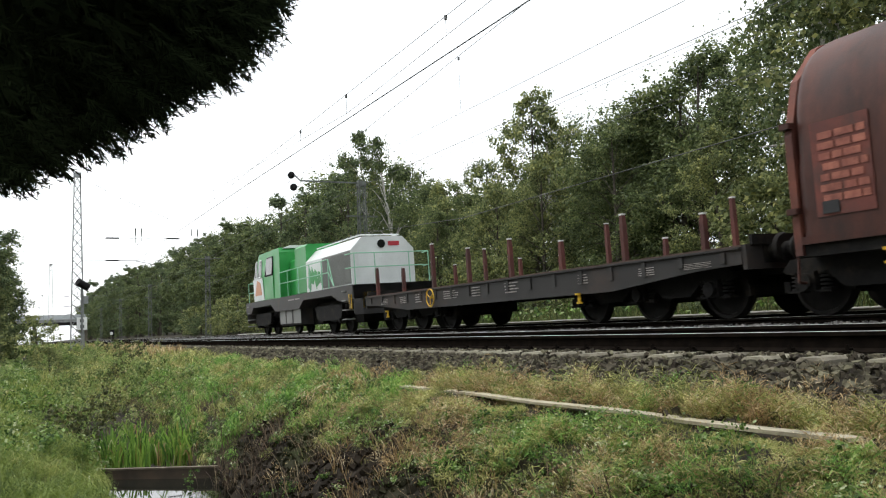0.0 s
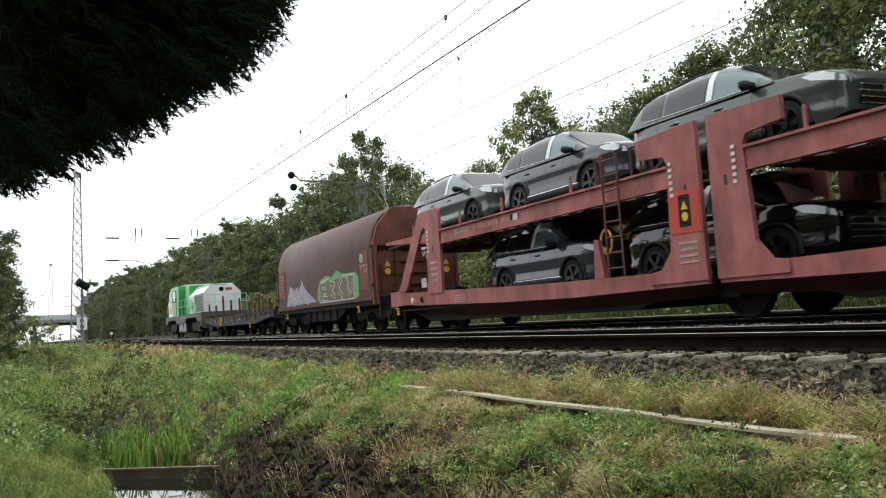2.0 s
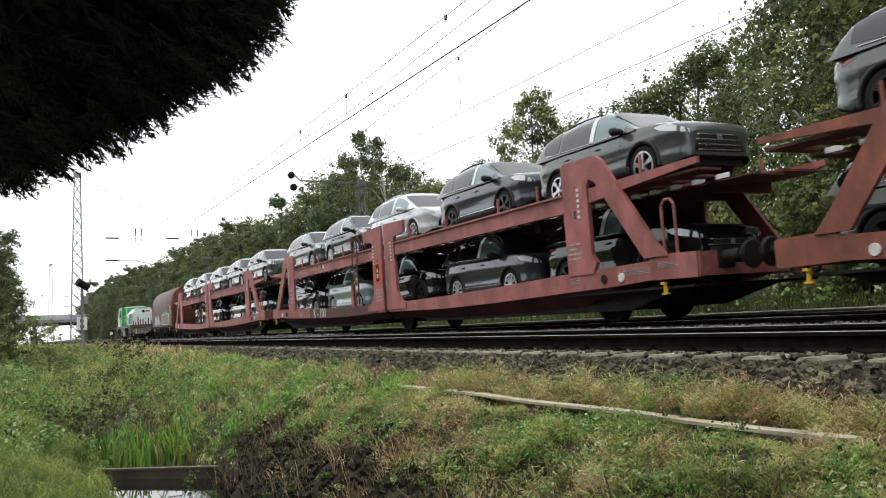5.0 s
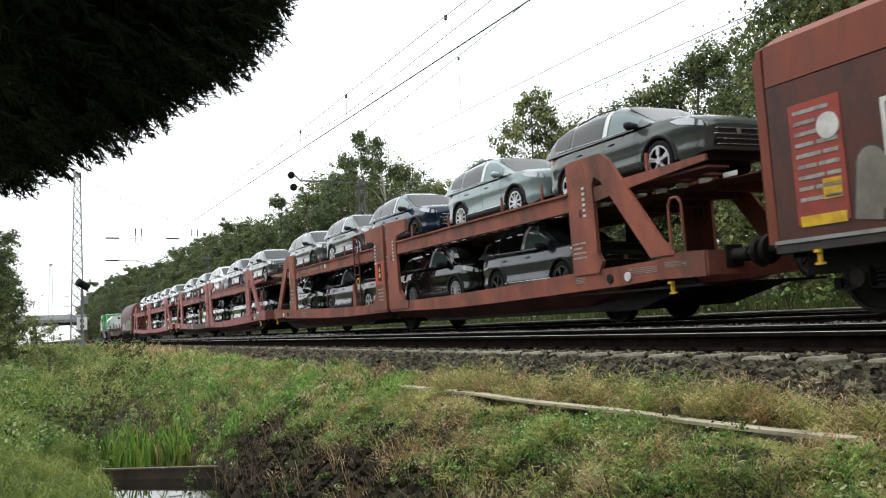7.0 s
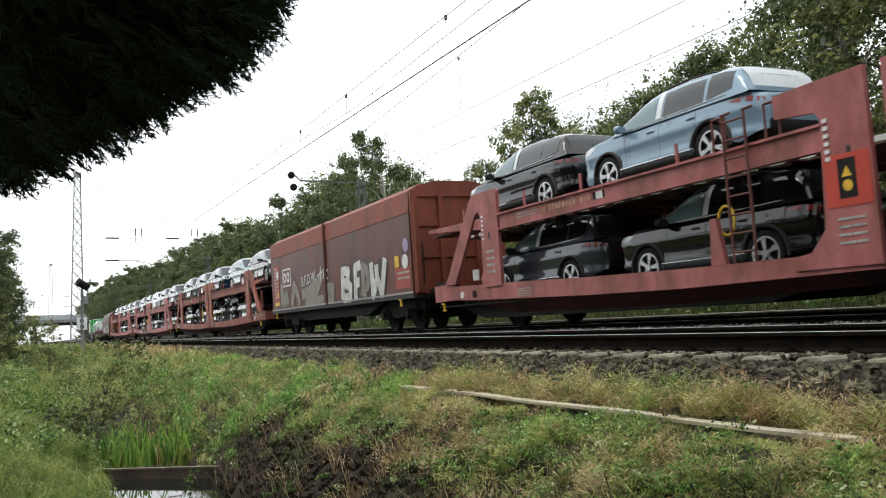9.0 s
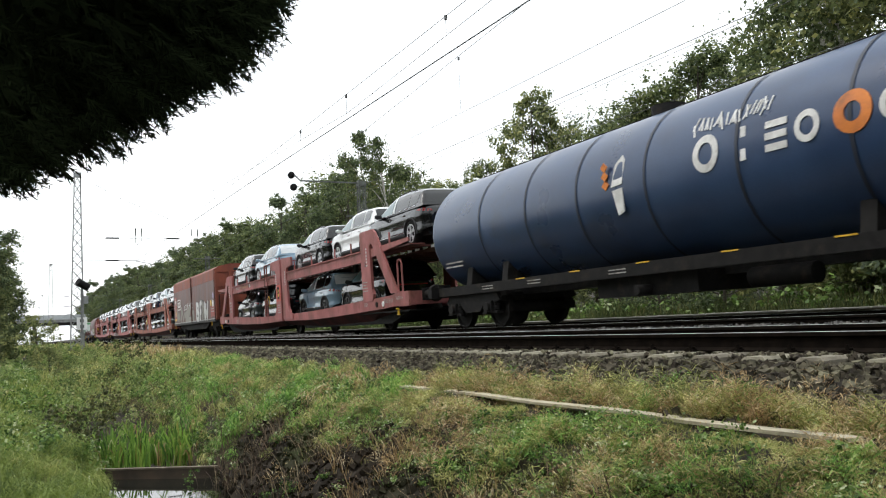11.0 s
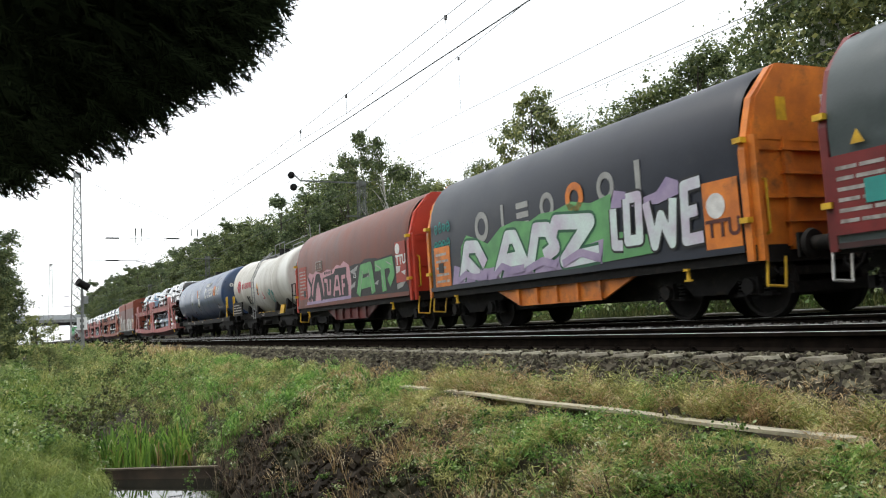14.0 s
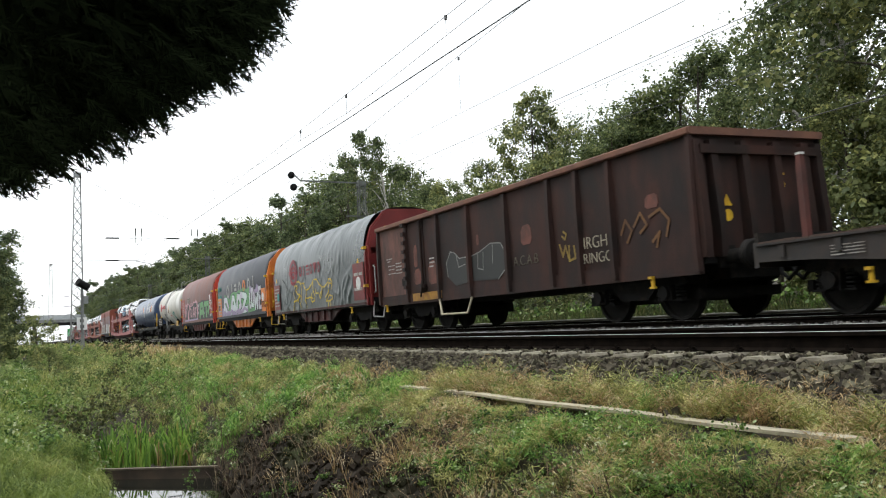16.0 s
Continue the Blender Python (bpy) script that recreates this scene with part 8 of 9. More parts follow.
        for x in (0.08, -0.92):
            part("door_handle", Mesh().loft([[(x + dx, y * (side_y(x, 0.9) + o), z) for o, z in ((-0.01, 0.885), (w, 0.89), (w, 0.915), (-0.01, 0.925))] for dx, w in ((-0.11, 0.0), (-0.08, 0.028), (0.06, 0.028), (0.1, 0.0))], smooth=True), p, c)
        for x in (0.78, -0.14, -1.02):
            gap = Mesh().loft([[(x - 0.04 * (z - 0.4) + dx, y * (side_y(x, z) + 0.002), z) for dx in (-0.005, 0.005)] for z in np.linspace(0.42, 1.02, 9)], closed=False, caps=False)
            part("door_gap", gap, CLADDING, c)
        mir = Mesh().loft([[(0.72 + dx, y * (0.9 + a * k), 1.08 + b * k) for a, b in ((0.0, -0.05), (0.16, -0.07), (0.23, -0.02), (0.23, 0.05), (0.17, 0.085), (0.02, 0.06))] for dx, k in ((-0.02, 0.8), (0.03, 1.0), (0.1, 0.85), (0.15, 0.4))])
        part("side_mirror", mir, CLADDING if colour not in ("silver", "white", "teal", "blue") else p, c)
        hl = Mesh().loft([[(x, y * (side_y(x, z) + 0.006), z) for z in np.linspace(zl, zh, 4)] for x, zl, zh in ((1.68, 0.945, 0.96), (1.82, 0.87, 0.975), (2.0, 0.83, 0.95), (2.12, 0.805, 0.91), (2.2, 0.78, 0.87), (2.255, 0.765, 0.82))], closed=False, caps=False)
        part("headlight", hl, LAMPGLASS, c, "clear headlight with dark surround")
        tl = Mesh().loft([[(x, y * (side_y(x, z) + 0.006), z) for z in np.linspace(zl, zh, 4)] for x, zl, zh in ((-1.75, 0.955, 0.965), (-1.95, 0.91, 0.985), (-2.1, 0.89, 0.98), (-2.2, 0.88, 0.95), (-2.25, 0.87, 0.93))], closed=False, caps=False)
        part("tail_light", tl, TAILRED, c, "dark red tail light")
        rail = [(x, y * 0.58, belt + 0.93 * (top(x) - belt) + (-0.02 if i in (0, 6) else 0.02)) for i, x in enumerate(np.linspace(-1.45, 0.1, 7))]
        part("roof_rail", Mesh().path(rail, 0.016, 6), CLADDING if not mpv else CHROME, c)
    screen = lambda x0, x1, k: Mesh().loft([[(x, q * 0.80 * cabin(x, belt + (top(x) - belt) * 0.3), belt + (top(x) - belt) * (1 - (abs(q) * 0.80) ** (2 / 0.38)) ** (0.5 / 3.0) + 0.006) for q in np.linspace(-1, 1, 13)] for x in np.linspace(x0, x1, 8)], closed=False, caps=False)
    part("windscreen", screen(gx[-2] - 0.02, gx[-1] - 0.08, 1), GLASS, c, "dark reflecting windscreen")
    part("rear_window", screen(gx[0] + 0.04, gx[2] - 0.02, 1), GLASS if colour != "blue" else FILM, c, "" if colour != "blue" else "rear window under white transport film")
    part("bonnet_gap", Mesh().loft([[(x, q * half_width(x) * 0.80, deck_z(x, mpv) + 0.012) for x in (1.2, 1.6, 1.98)] for q in (-1, -0.985)], closed=False, caps=False), CLADDING, c)
    part("grille", Mesh().loft([[(x, q * w, z) for q in (-1, 1)] for x, w, z in ((2.18, 0.66, 0.36), (2.268, 0.56, 0.42), (2.28, 0.54, 0.55), (2.276, 0.5, 0.62))], closed=False, caps=False), CLADDING, c, "black lower grille")
    part("upper_grille", Mesh().box(2.262, 2.28, -0.42, 0.42, 0.665, 0.73), CLADDING, c)
    for z, k in ((0.47, 0.5), (0.56, 0.52), (0.645, 0.54), (0.735, 0.5)):
        part("grille_trim", Mesh().path([(2.2, -k - 0.08, z), (2.284, -k + 0.06, z), (2.29, 0, z), (2.284, k - 0.06, z), (2.2, k + 0.08, z)], 0.009, 5), CHROME, c)
    part("emblem", Mesh().disc((2.283, 0, 0.7), 0.055, "x", 0.02, 18), CHROME, c)
    part("rear_bumper", Mesh().loft([[(x, q * w, z) for q in (-1, -0.9, 0.9, 1)] for x, w, z in ((-2.1, 0.78, 0.34), (-2.28, 0.62, 0.42), (-2.285, 0.6, 0.6))], closed=False, caps=False), CLADDING, c)
    part("rear_light_bar", Mesh().box(-2.282, -2.262, -0.5, 0.5, 0.78, 0.815), TAILRED, c)
    return c


car_store = {}


def load_car(colour, rim, dark, s, u, reverse=False, mpv=False):
    key = (colour, rim, dark, mpv)
    if key not in car_store:
        car_store[key] = c = build_car(*key)
    else:
        c = copy_thing(car_store[key], Matrix())
    return rolling(c, s, random.uniform(-0.03, 0.03), u, 180 if reverse else 0)


# ---- the train, front to back ----
BELLYRED = surface("dull_belly_red_steel", (0.12, 0.016, 0.014, 1), (0.07, 0.012, 0.011, 1), 0.55, 0, 2, 50, 0.1, dirt=(0.04, 0.014, 0.012, 1), dirt_amount=0.35)
RUSTEND = surface("rusty_end_wall", (0.2, 0.055, 0.03, 1), (0.09, 0.028, 0.02, 1), 0.65, 0, 1.5, 45, 0.2, dirt=(0.05, 0.02, 0.015, 1), dirt_amount=0.5)
build_locomotive(-40.85)
build_flat(-24.75)
brown = build_hood_wagon(-8.6, 12.2, BROWN, RUSTEND, BLACK, "weathered brown covered coil wagon with graffiti on its hood", axles=3)
for s0, m, k in ((3.95, CARRIER_RED, False), (30.65, CARRIER_RED, True), (57.45, CARRIER_RUST, False), (99.95, CARRIER_RED, False)):
    build_carrier(s0, m, k)
UP, LOW = 2.345, 0.56
first = [("green", 0, True), ("grey", 0, True), ("green", 0, True), ("black", 2, False), ("green", 0, False)]
for i, (c, r, d) in enumerate(first):
    load_car(c, r, d, 3.95 + (3.0, 7.8, 12.48, 17.66, 22.4)[i], UP)
for i, (c, r, d) in enumerate([("grey", 0, True), ("black", 0, True), ("grey", 0, False), ("navy", 0, False)]):
    load_car(c, r, d, 3.95 + (6.98, 12.15, 17.72, 22.38)[i], LOW)
for i, (c, r, d, v) in enumerate([("green", 1, False, False), ("black", 2, False, False), ("silver", 1, False, True), ("grey", 0, True, False), ("green", 0, False, False)]):
    load_car(c, r, d, 30.65 + (2.84, 7.68, 12.42, 17.5, 22.35)[i], UP, mpv=v)
for i, (c, r, d, v) in enumerate([("black", 1, False, False), ("teal", 1, False, True), ("black", 0, True, False), ("grey", 1, False, False), ("black", 0, True, False)]):
    load_car(c, r, d, 30.65 + (3.06, 7.74, 12.6, 17.5, 22.4)[i], LOW, mpv=v)
for i, (c, r, d) in enumerate([("green", 0, True), ("green", 0, False), ("navy", 0, True), ("teal", 1, False), ("green", 0, False)]):
    load_car(c, r, d, 57.45 + (2.95, 7.8, 12.35, 17.8, 22.63)[i], UP)
for i, (c, r, d) in enumerate([("black", 0, True), ("navy", 0, True), ("black", 0, False), ("black", 2, False), ("grey", 0, True)]):
    load_car(c, r, d, 57.45 + (2.7, 7.3, 11.0, 14.66, 19.36)[i], LOW)
build_sliding_wall(83.9)
for i, (c, r, d) in enumerate([("black", 0, False), ("blue", 0, False), ("black", 0, False), ("white", 0, False), ("black", 0, False)]):
    load_car(c, r, d, 99.95 + (3.28, 8.1, 13.05 + 1.8, 19.5, 23.2)[i], UP, True)
for i, (c, r, d) in enumerate([("grey", 0, False), ("black", 0, False), ("blue", 0, True), ("black", 0, True)]):
    load_car(c, r, d, 99.95 + (4.02, 8.98, 15.24, 20.2)[i], LOW, True)
build_tank(126.0, 17.1, 0.75, 15.3, TANKBLUE, "dark blue tank wagon with white lettering shapes", True)
build_tank(143.75, 11.3, 0.05, 10.15, TANKWHITE, "cream white kinked tank wagon with red emblem", False)
red = build_hood_wagon(154.95, 12.08, REDHOOD, BRIGHTRED, BELLYRED, "dull red covered coil wagon with pink and green graffiti")
navy = build_hood_wagon(166.92, 12.05, NAVYHOOD, ORANGE, ORANGE, "dark grey covered coil wagon with orange ends and graffiti")
# wine red darkened for the belly: the shade there is put into the colour
SHADEDRED = surface("grimy_wine_red_steel", (0.075, 0.014, 0.012, 1), (0.035, 0.009, 0.008, 1), 0.6, 0, 2, 50, 0.1, dirt=(0.02, 0.012, 0.01, 1), dirt_amount=0.4)
grey = build_hood_wagon(178.82, 12.1, TARP_MAT, DARKRED, SHADEDRED, "wine-red coil wagon under a creased grey tarpaulin", tarp=True, name="tarpaulin_wagon")
build_gondola(191.15, 13.25)
build_flat(204.95, 16.0, True, FLATGREY, "grey flat wagon with brown end boards and stakes")
# ---- signs and graffiti on the covered wagons ----
def scrawl(w, mat, x0, x1, z0, z1, n, seed, t=0.035, y=-1.43, label="sprayed outline strokes", closed=True):
    """Angular spray strokes: a few letter-like outlines in a row."""
    r = random.Random(seed)
    m = Mesh()
    for i in range(n):
        a, b = x0 + (x1 - x0) * i / n, x0 + (x1 - x0) * (i + 0.92) / n
        k = 6
        pts = [((a + b) / 2 + (b - a) / 2 * math.cos(2 * math.pi * j / k + 0.3) * r.uniform(0.6, 1.1), y, (z0 + z1) / 2 + (z1 - z0) / 2 * math.sin(2 * math.pi * j / k + 0.3) * r.uniform(0.55, 1.1)) for j in range(k)]
        for p, q in zip(pts, pts[1:] + pts[:1]):
            m.bar(p, q, 0.006, t)
        m.bar(pts[0], pts[3], 0.006, t)
    return part("graffiti", m, mat, w, label)


GGREEND = surface("graffiti_dark_green", (0.02, 0.11, 0.05, 1), (0.015, 0.08, 0.04, 1), 0.55, 0, 3)
GMINT = surface("graffiti_mint_white", (0.6, 0.72, 0.68, 1), (0.5, 0.44, 0.54, 1), 0.55, 0, 1.6, 30, 0.05)


def drape(name):
    """Lays a flat print of the tarpaulin wagon onto the folds of its cover."""
    for ob in [o for o in grey.children if o.name.split(".")[0] in name]:
        bm = bmesh.new()
        bm.from_mesh(ob.data)
        bmesh.ops.triangulate(bm, faces=bm.faces)
        for k in range(3):
            bmesh.ops.subdivide_edges(bm, edges=[e for e in bm.edges if e.calc_length() > 0.12], cuts=1)
            bmesh.ops.triangulate(bm, faces=bm.faces)
        for v in bm.verts:
            v.co.y = tarp_side(v.co.x, v.co.z) - 0.018 + (v.co.y - YT) * 0.2
        bm.to_mesh(ob.data)
        bm.free()


def plate(w, x, z, ww, h, mat, marks=5, y=-1.43, label="sign plate with white marks"):
    placard(w, x, z, ww, h, mat, y, label)
    stencil(w, x, z, ww * 0.8, h * 0.8, y - 0.009, marks)


# brown wagon
placard(brown, 1.38, 1.88, 0.86, 1.22, SIGNRED, -1.428, "faded brown-red sign field with worn pinkish marks")
WORNPINK = surface("worn_pink_paint", (0.42, 0.15, 0.1, 1), (0.26, 0.08, 0.055, 1), 0.65, 0, 6, 60, 0.1, dirt=(0.16, 0.05, 0.035, 1), dirt_amount=0.5)
rr = random.Random(61)
for i in range(7):
    x = 1.02 + rr.uniform(0, 0.1)
    while x < 1.68:
        e = min(x + rr.uniform(0.1, 0.32), 1.76)
        part("sign_mark", Mesh().box(x, e, -1.444, -1.438, 2.3 - i * 0.135 - 0.045, 2.3 - i * 0.135 + 0.045), WORNPINK, brown, "worn pinkish mark")
        x = e + 0.035
part("sign_window", Mesh().box(1.05, 1.3, -1.446, -1.438, 1.3, 1.46), GBLACK, brown)
blob(brown, "graffiti", GLILAC, [(1.9, 1.08), (2.2, 1.5), (2.7, 1.8), (3.3, 1.6), (4.1, 1.85), (4.8, 1.5), (5.8, 1.12)], -1.427, "pale grey graffiti haze")
for strokes in ([[(2.05, 1.12), (2.5, 1.72), (2.85, 1.2)], [(2.2, 1.3), (2.75, 1.4)]], [[(3.0, 1.7), (2.95, 1.15), (3.4, 1.35), (3.35, 1.75)]], [[(3.6, 1.12), (4.1, 1.84), (4.4, 1.3), (4.9, 1.12)]]):
    sprayed(brown, strokes, 0.16, GGREY, GRAFF_W, -1.434, "silver sprayed letter", 0.03)
blob(brown, "graffiti", GGREEN, [(5.9, 1.12), (5.95, 1.5), (6.4, 1.86), (7.0, 1.96), (7.6, 1.86), (8.1, 2.06), (8.6, 1.92), (9.9, 1.86), (10.15, 1.7), (10.12, 1.12), (9.8, 1.04)], -1.428, "green graffiti background")
OLIVE = surface("graffiti_olive", (0.16, 0.125, 0.07, 1), (0.11, 0.085, 0.05, 1), 0.55, 0, 3)
blob(brown, "graffiti", OLIVE, [(6.2, 1.08), (6.3, 1.72), (7.4, 1.8), (7.5, 1.74), (8.2, 1.78), (9.75, 1.78), (9.7, 1.06)], -1.431, "olive-brown graffiti ground")
for strokes in ([[(7.0, 1.66), (6.5, 1.66), (6.52, 1.2), (7.05, 1.18)], [(6.52, 1.42), (6.95, 1.42)]], [[(7.35, 1.2), (7.38, 1.68), (7.8, 1.62), (7.4, 1.42), (7.85, 1.18)]], [[(8.1, 1.2), (8.12, 1.7)], [(8.55, 1.72), (8.14, 1.44), (8.62, 1.18)]], [[(8.85, 1.2), (9.05, 1.7), (9.3, 1.2)], [(9.55, 1.2), (9.6, 1.68)]]):
    sprayed(brown, strokes, 0.12, OLIVE, GRAFF_W, -1.437, "olive-brown letter with white outline", 0.035)
for st in ([(6.2, 1.06), (9.7, 1.06)], [(6.2, 1.06), (6.28, 1.76), (7.3, 1.84)], [(8.7, 1.84), (9.76, 1.82), (9.72, 1.06)]):
    sprayed(brown, [st], 0.035, GRAFF_W, None, -1.434, "thin white frame line")
placard(brown, 10.66, 1.86, 0.74, 1.16, SIGNRED, -1.428, "dull brown-red sign field")
lettering("sign_letters", "TTU", 0.34, FADED, brown, pose(10.67, -1.44, 1.9), "worn white letters", 0, 0.012)
part("sign_disc", Mesh().disc((10.5, -1.438, 2.24), 0.14, "y", 0.008), MARK, brown, "grey round sign")
warning(brown, -1.0, 1.9, 0.2, "x", 11.52)
warning(brown, 0.95, 1.9, 0.2, "x", 11.52)
end_tag = Mesh()
rr = random.Random(12)
for i in range(22):
    yy, zz = 0.2 + rr.uniform(0, 0.75), 2.1 + rr.uniform(0, 0.28)
    end_tag.bar((11.5, yy, zz), (11.5, yy + rr.uniform(-0.1, 0.1), zz + rr.uniform(-0.15, 0.15)), 0.006, 0.03)
part("graffiti", end_tag, GRAFF_W, brown, "white scribble on the end wall")

# dull red wagon
plate(red, 1.35, 1.86, 0.9, 1.2, FIELDRED, 8, -1.428, "bright red sign field with white marks")
part("sign_window", Mesh().box(1.42, 1.68, -1.446, -1.438, 1.34, 1.58), GBLACK, red)
blob(red, "graffiti", PINK, [(1.85, 1.1), (1.9, 1.95), (2.2, 2.2), (2.6, 2.1), (2.95, 2.2), (3.6, 2.08), (4.25, 2.16), (4.8, 2.1), (5.25, 2.24), (5.6, 2.18), (5.98, 2.3), (6.4, 2.16), (6.6, 1.9), (6.55, 1.12), (1.4, 1.03)], -1.428, "pink graffiti cloud")
for st, wd in (([(2.04, 2.0), (2.38, 1.68), (2.22, 1.12)], 0.15), ([(2.38, 1.68), (2.68, 2.0)], 0.1), ([(1.95, 1.2), (2.35, 1.35), (2.6, 1.15)], 0.12), ([(2.62, 1.15), (2.8, 1.62), (3.08, 1.94), (3.32, 1.94), (3.5, 1.6), (3.62, 1.15)], 0.3)):
    sprayed(red, [st], wd, GBLACK, None, -1.433, "black graffiti letter stroke")
blob(red, "graffiti", GBLACK, [(3.7, 1.12), (3.86, 1.5), (3.72, 1.9), (4.95, 1.98), (5.1, 2.12), (6.2, 2.1), (6.15, 1.8), (6.3, 1.5), (6.25, 1.12)], -1.432, "black graffiti slab")
for strokes in ([[(3.92, 1.8), (4.2, 1.78), (4.22, 1.34), (4.5, 1.34), (4.56, 1.8)]], [[(4.85, 1.22), (5.14, 1.84), (5.36, 1.84), (5.5, 1.22)], [(5.0, 1.46), (5.44, 1.46)]], [[(5.76, 1.22), (5.76, 1.8), (6.08, 1.8)], [(5.76, 1.52), (6.0, 1.52)]]):
    sprayed(red, strokes, 0.13, PINK, None, -1.438, "pink letter in the black slab")
sprayed(red, [[(1.75, 1.09), (6.5, 1.12)]], 0.1, GLILAC, None, -1.434, "pale lilac base line")
for i in range(4):
    part("graffiti", Mesh().disc((4.0 + i * 0.23, -1.437, 2.05), 0.055, "y", 0.008, 12), GBLACK, red)
part("emblem", Mesh().path([(3.03, -1.43, 2.2), (3.67, -1.43, 2.2), (3.67, -1.43, 2.5), (3.03, -1.43, 2.5), (3.03, -1.43, 2.2)], 0.016, 5).disc((3.2, -1.43, 2.35), 0.09, "y", 0.01, 14, 0.055).disc((3.5, -1.43, 2.35), 0.09, "y", 0.01, 14, 0.055), MARK, red, "worn pale framed emblem")
blob(red, "graffiti", GBLACK, [(6.5, 1.1), (6.6, 1.6), (6.5, 2.08), (7.0, 2.12), (7.5, 2.1), (7.9, 2.2), (8.7, 2.16), (9.3, 2.06), (10.25, 2.08), (10.3, 1.5), (10.9, 1.42), (11.1, 1.05)], -1.430, "black graffiti background")
for pts in ([(6.55, 1.92), (7.3, 2.06), (7.12, 1.9), (6.7, 1.84)], [(6.55, 1.46), (7.0, 1.58), (6.9, 1.42), (6.5, 1.36)], [(10.3, 1.28), (10.95, 1.36), (10.7, 1.2), (10.3, 1.14)], [(7.9, 1.62), (8.15, 1.7), (8.1, 1.58)], [(8.55, 1.4), (8.95, 1.5), (8.85, 1.36)]):
    blob(red, "graffiti", GGREY, pts, -1.436, "silver graffiti shard")
sprayed(red, [[(7.2, 1.14), (7.6, 1.9), (8.32, 1.92), (8.5, 1.14)], [(7.5, 1.46), (8.4, 1.5)]], 0.32, GGREEN, GBLACK, -1.438, "large green graffiti letter A")
sprayed(red, [[(8.72, 1.9), (10.08, 1.94)], [(9.28, 1.9), (9.36, 1.14)], [(9.95, 1.92), (10.02, 1.6), (9.72, 1.36)]], 0.3, GGREEN, GBLACK, -1.438, "large green graffiti letter T")
for st in ([(7.35, 1.2), (7.7, 1.85)], [(8.2, 1.85), (8.42, 1.2)], [(8.8, 1.95), (9.2, 1.8)], [(9.25, 1.6), (9.42, 1.2)], [(9.6, 1.98), (10.0, 1.85)]):
    sprayed(red, [st], 0.03, GGREY, None, -1.447, "thin pale spray stroke")
lettering("graffiti_letters", "23", 0.25, GRAFF_W, red, pose(6.93, -1.44, 1.76), "small white figures")
placard(red, 10.64, 1.88, 0.72, 1.12, FIELDRED, -1.434, "faded red sign field")
lettering("sign_letters", "TTU", 0.36, WHITE, red, pose(10.66, -1.446, 1.93), "white letters", 0, 0.012)
part("sign_disc", Mesh().disc((10.46, -1.444, 2.25), 0.15, "y", 0.008), WHITE, red, "white round sign")
for pts in ([(10.32, 1.78), (10.62, 1.76), (10.55, 1.62), (10.32, 1.58)], [(10.65, 1.6), (10.95, 1.64), (10.9, 1.5)]):
    blob(red, "graffiti", GRAFF_W, pts, -1.444, "white paint splash")

# dark grey wagon with orange ends
plate(navy, 1.25, 1.5, 0.86, 1.04, ORANGE, 5, -1.428, "orange sign field")
part("sign_window", Mesh().box(1.05, 1.32, -1.446, -1.436, 1.38, 1.62), GBLACK, navy)
for i, x in enumerate((3.35, 4.3, 5.12, 6.05, 7.0, 7.95, 8.85)):
    if i != 4:
        mark_shape(navy, (x, -1.414, (2.26, 2.35, 2.3, 2.34, 0, 2.4, 2.38)[i]), (0.34, 0.27, 0.27, 0.27, 0, 0.27, 0.33)[i], GGREY, i, "grey-white brand shape")
part("brand_mark", Mesh().disc((7.0, -1.43, 2.36), 0.29, "y", 0.01, 18, 0.15), ORANGE, navy, "orange ring shape")
blob(navy, "graffiti", GGREEN, [(2.2, 1.2), (2.3, 1.9), (2.6, 2.15), (3.1, 2.02), (3.6, 1.85), (4.2, 2.14), (4.8, 2.2), (5.4, 2.12), (5.8, 2.22), (6.3, 2.2), (6.9, 2.3), (7.5, 2.18), (8.1, 2.26), (8.05, 1.6), (9.2, 1.4), (9.1, 1.12), (7.6, 1.08)], -1.432, "green graffiti background")
blob(navy, "graffiti", GLILAC, [(1.75, 1.05), (1.9, 1.5), (2.4, 1.4), (3.6, 1.3), (4.4, 1.36), (5.5, 1.3), (6.6, 1.36), (7.8, 1.5), (7.7, 1.06)], -1.435, "lilac graffiti fade")
for lab, strokes in (("R", [[(2.28, 1.14), (2.62, 1.88), (3.08, 1.84), (3.44, 1.4)], [(2.6, 1.52), (3.12, 1.18)]]), ("A", [[(3.96, 1.14), (4.48, 1.9), (4.76, 1.88), (5.16, 1.22)], [(4.28, 1.4), (4.95, 1.42)]]), ("P", [[(5.28, 1.14), (5.62, 1.92), (6.04, 1.88), (6.28, 1.5), (5.86, 1.36)]]), ("Z", [[(6.18, 1.72), (6.34, 1.98), (7.45, 1.86), (6.56, 1.22), (7.66, 1.26)]])):
    sprayed(navy, strokes, 0.29, GMINT, GGREEND, -1.442, "large mint-white graffiti letter " + lab, 0.055)
for st in ([(2.1, 1.12), (2.5, 1.26), (2.9, 1.16), (3.5, 1.14)], [(3.85, 1.12), (4.2, 1.3), (4.6, 1.18), (5.1, 1.2)], [(5.2, 1.14), (5.8, 1.28), (6.3, 1.16)], [(6.5, 1.16), (7.1, 1.32), (7.7, 1.16)]):
    sprayed(navy, [st], 0.15, GLILAC, None, -1.452, "lilac spray over the letters' feet")
blob(navy, "graffiti", GLILAC, [(8.05, 2.0), (8.2, 2.3), (8.6, 2.2), (8.9, 2.05), (9.3, 2.1), (9.55, 2.3), (9.8, 2.2), (9.9, 2.0), (9.3, 1.9)], -1.432, "lilac graffiti haze")
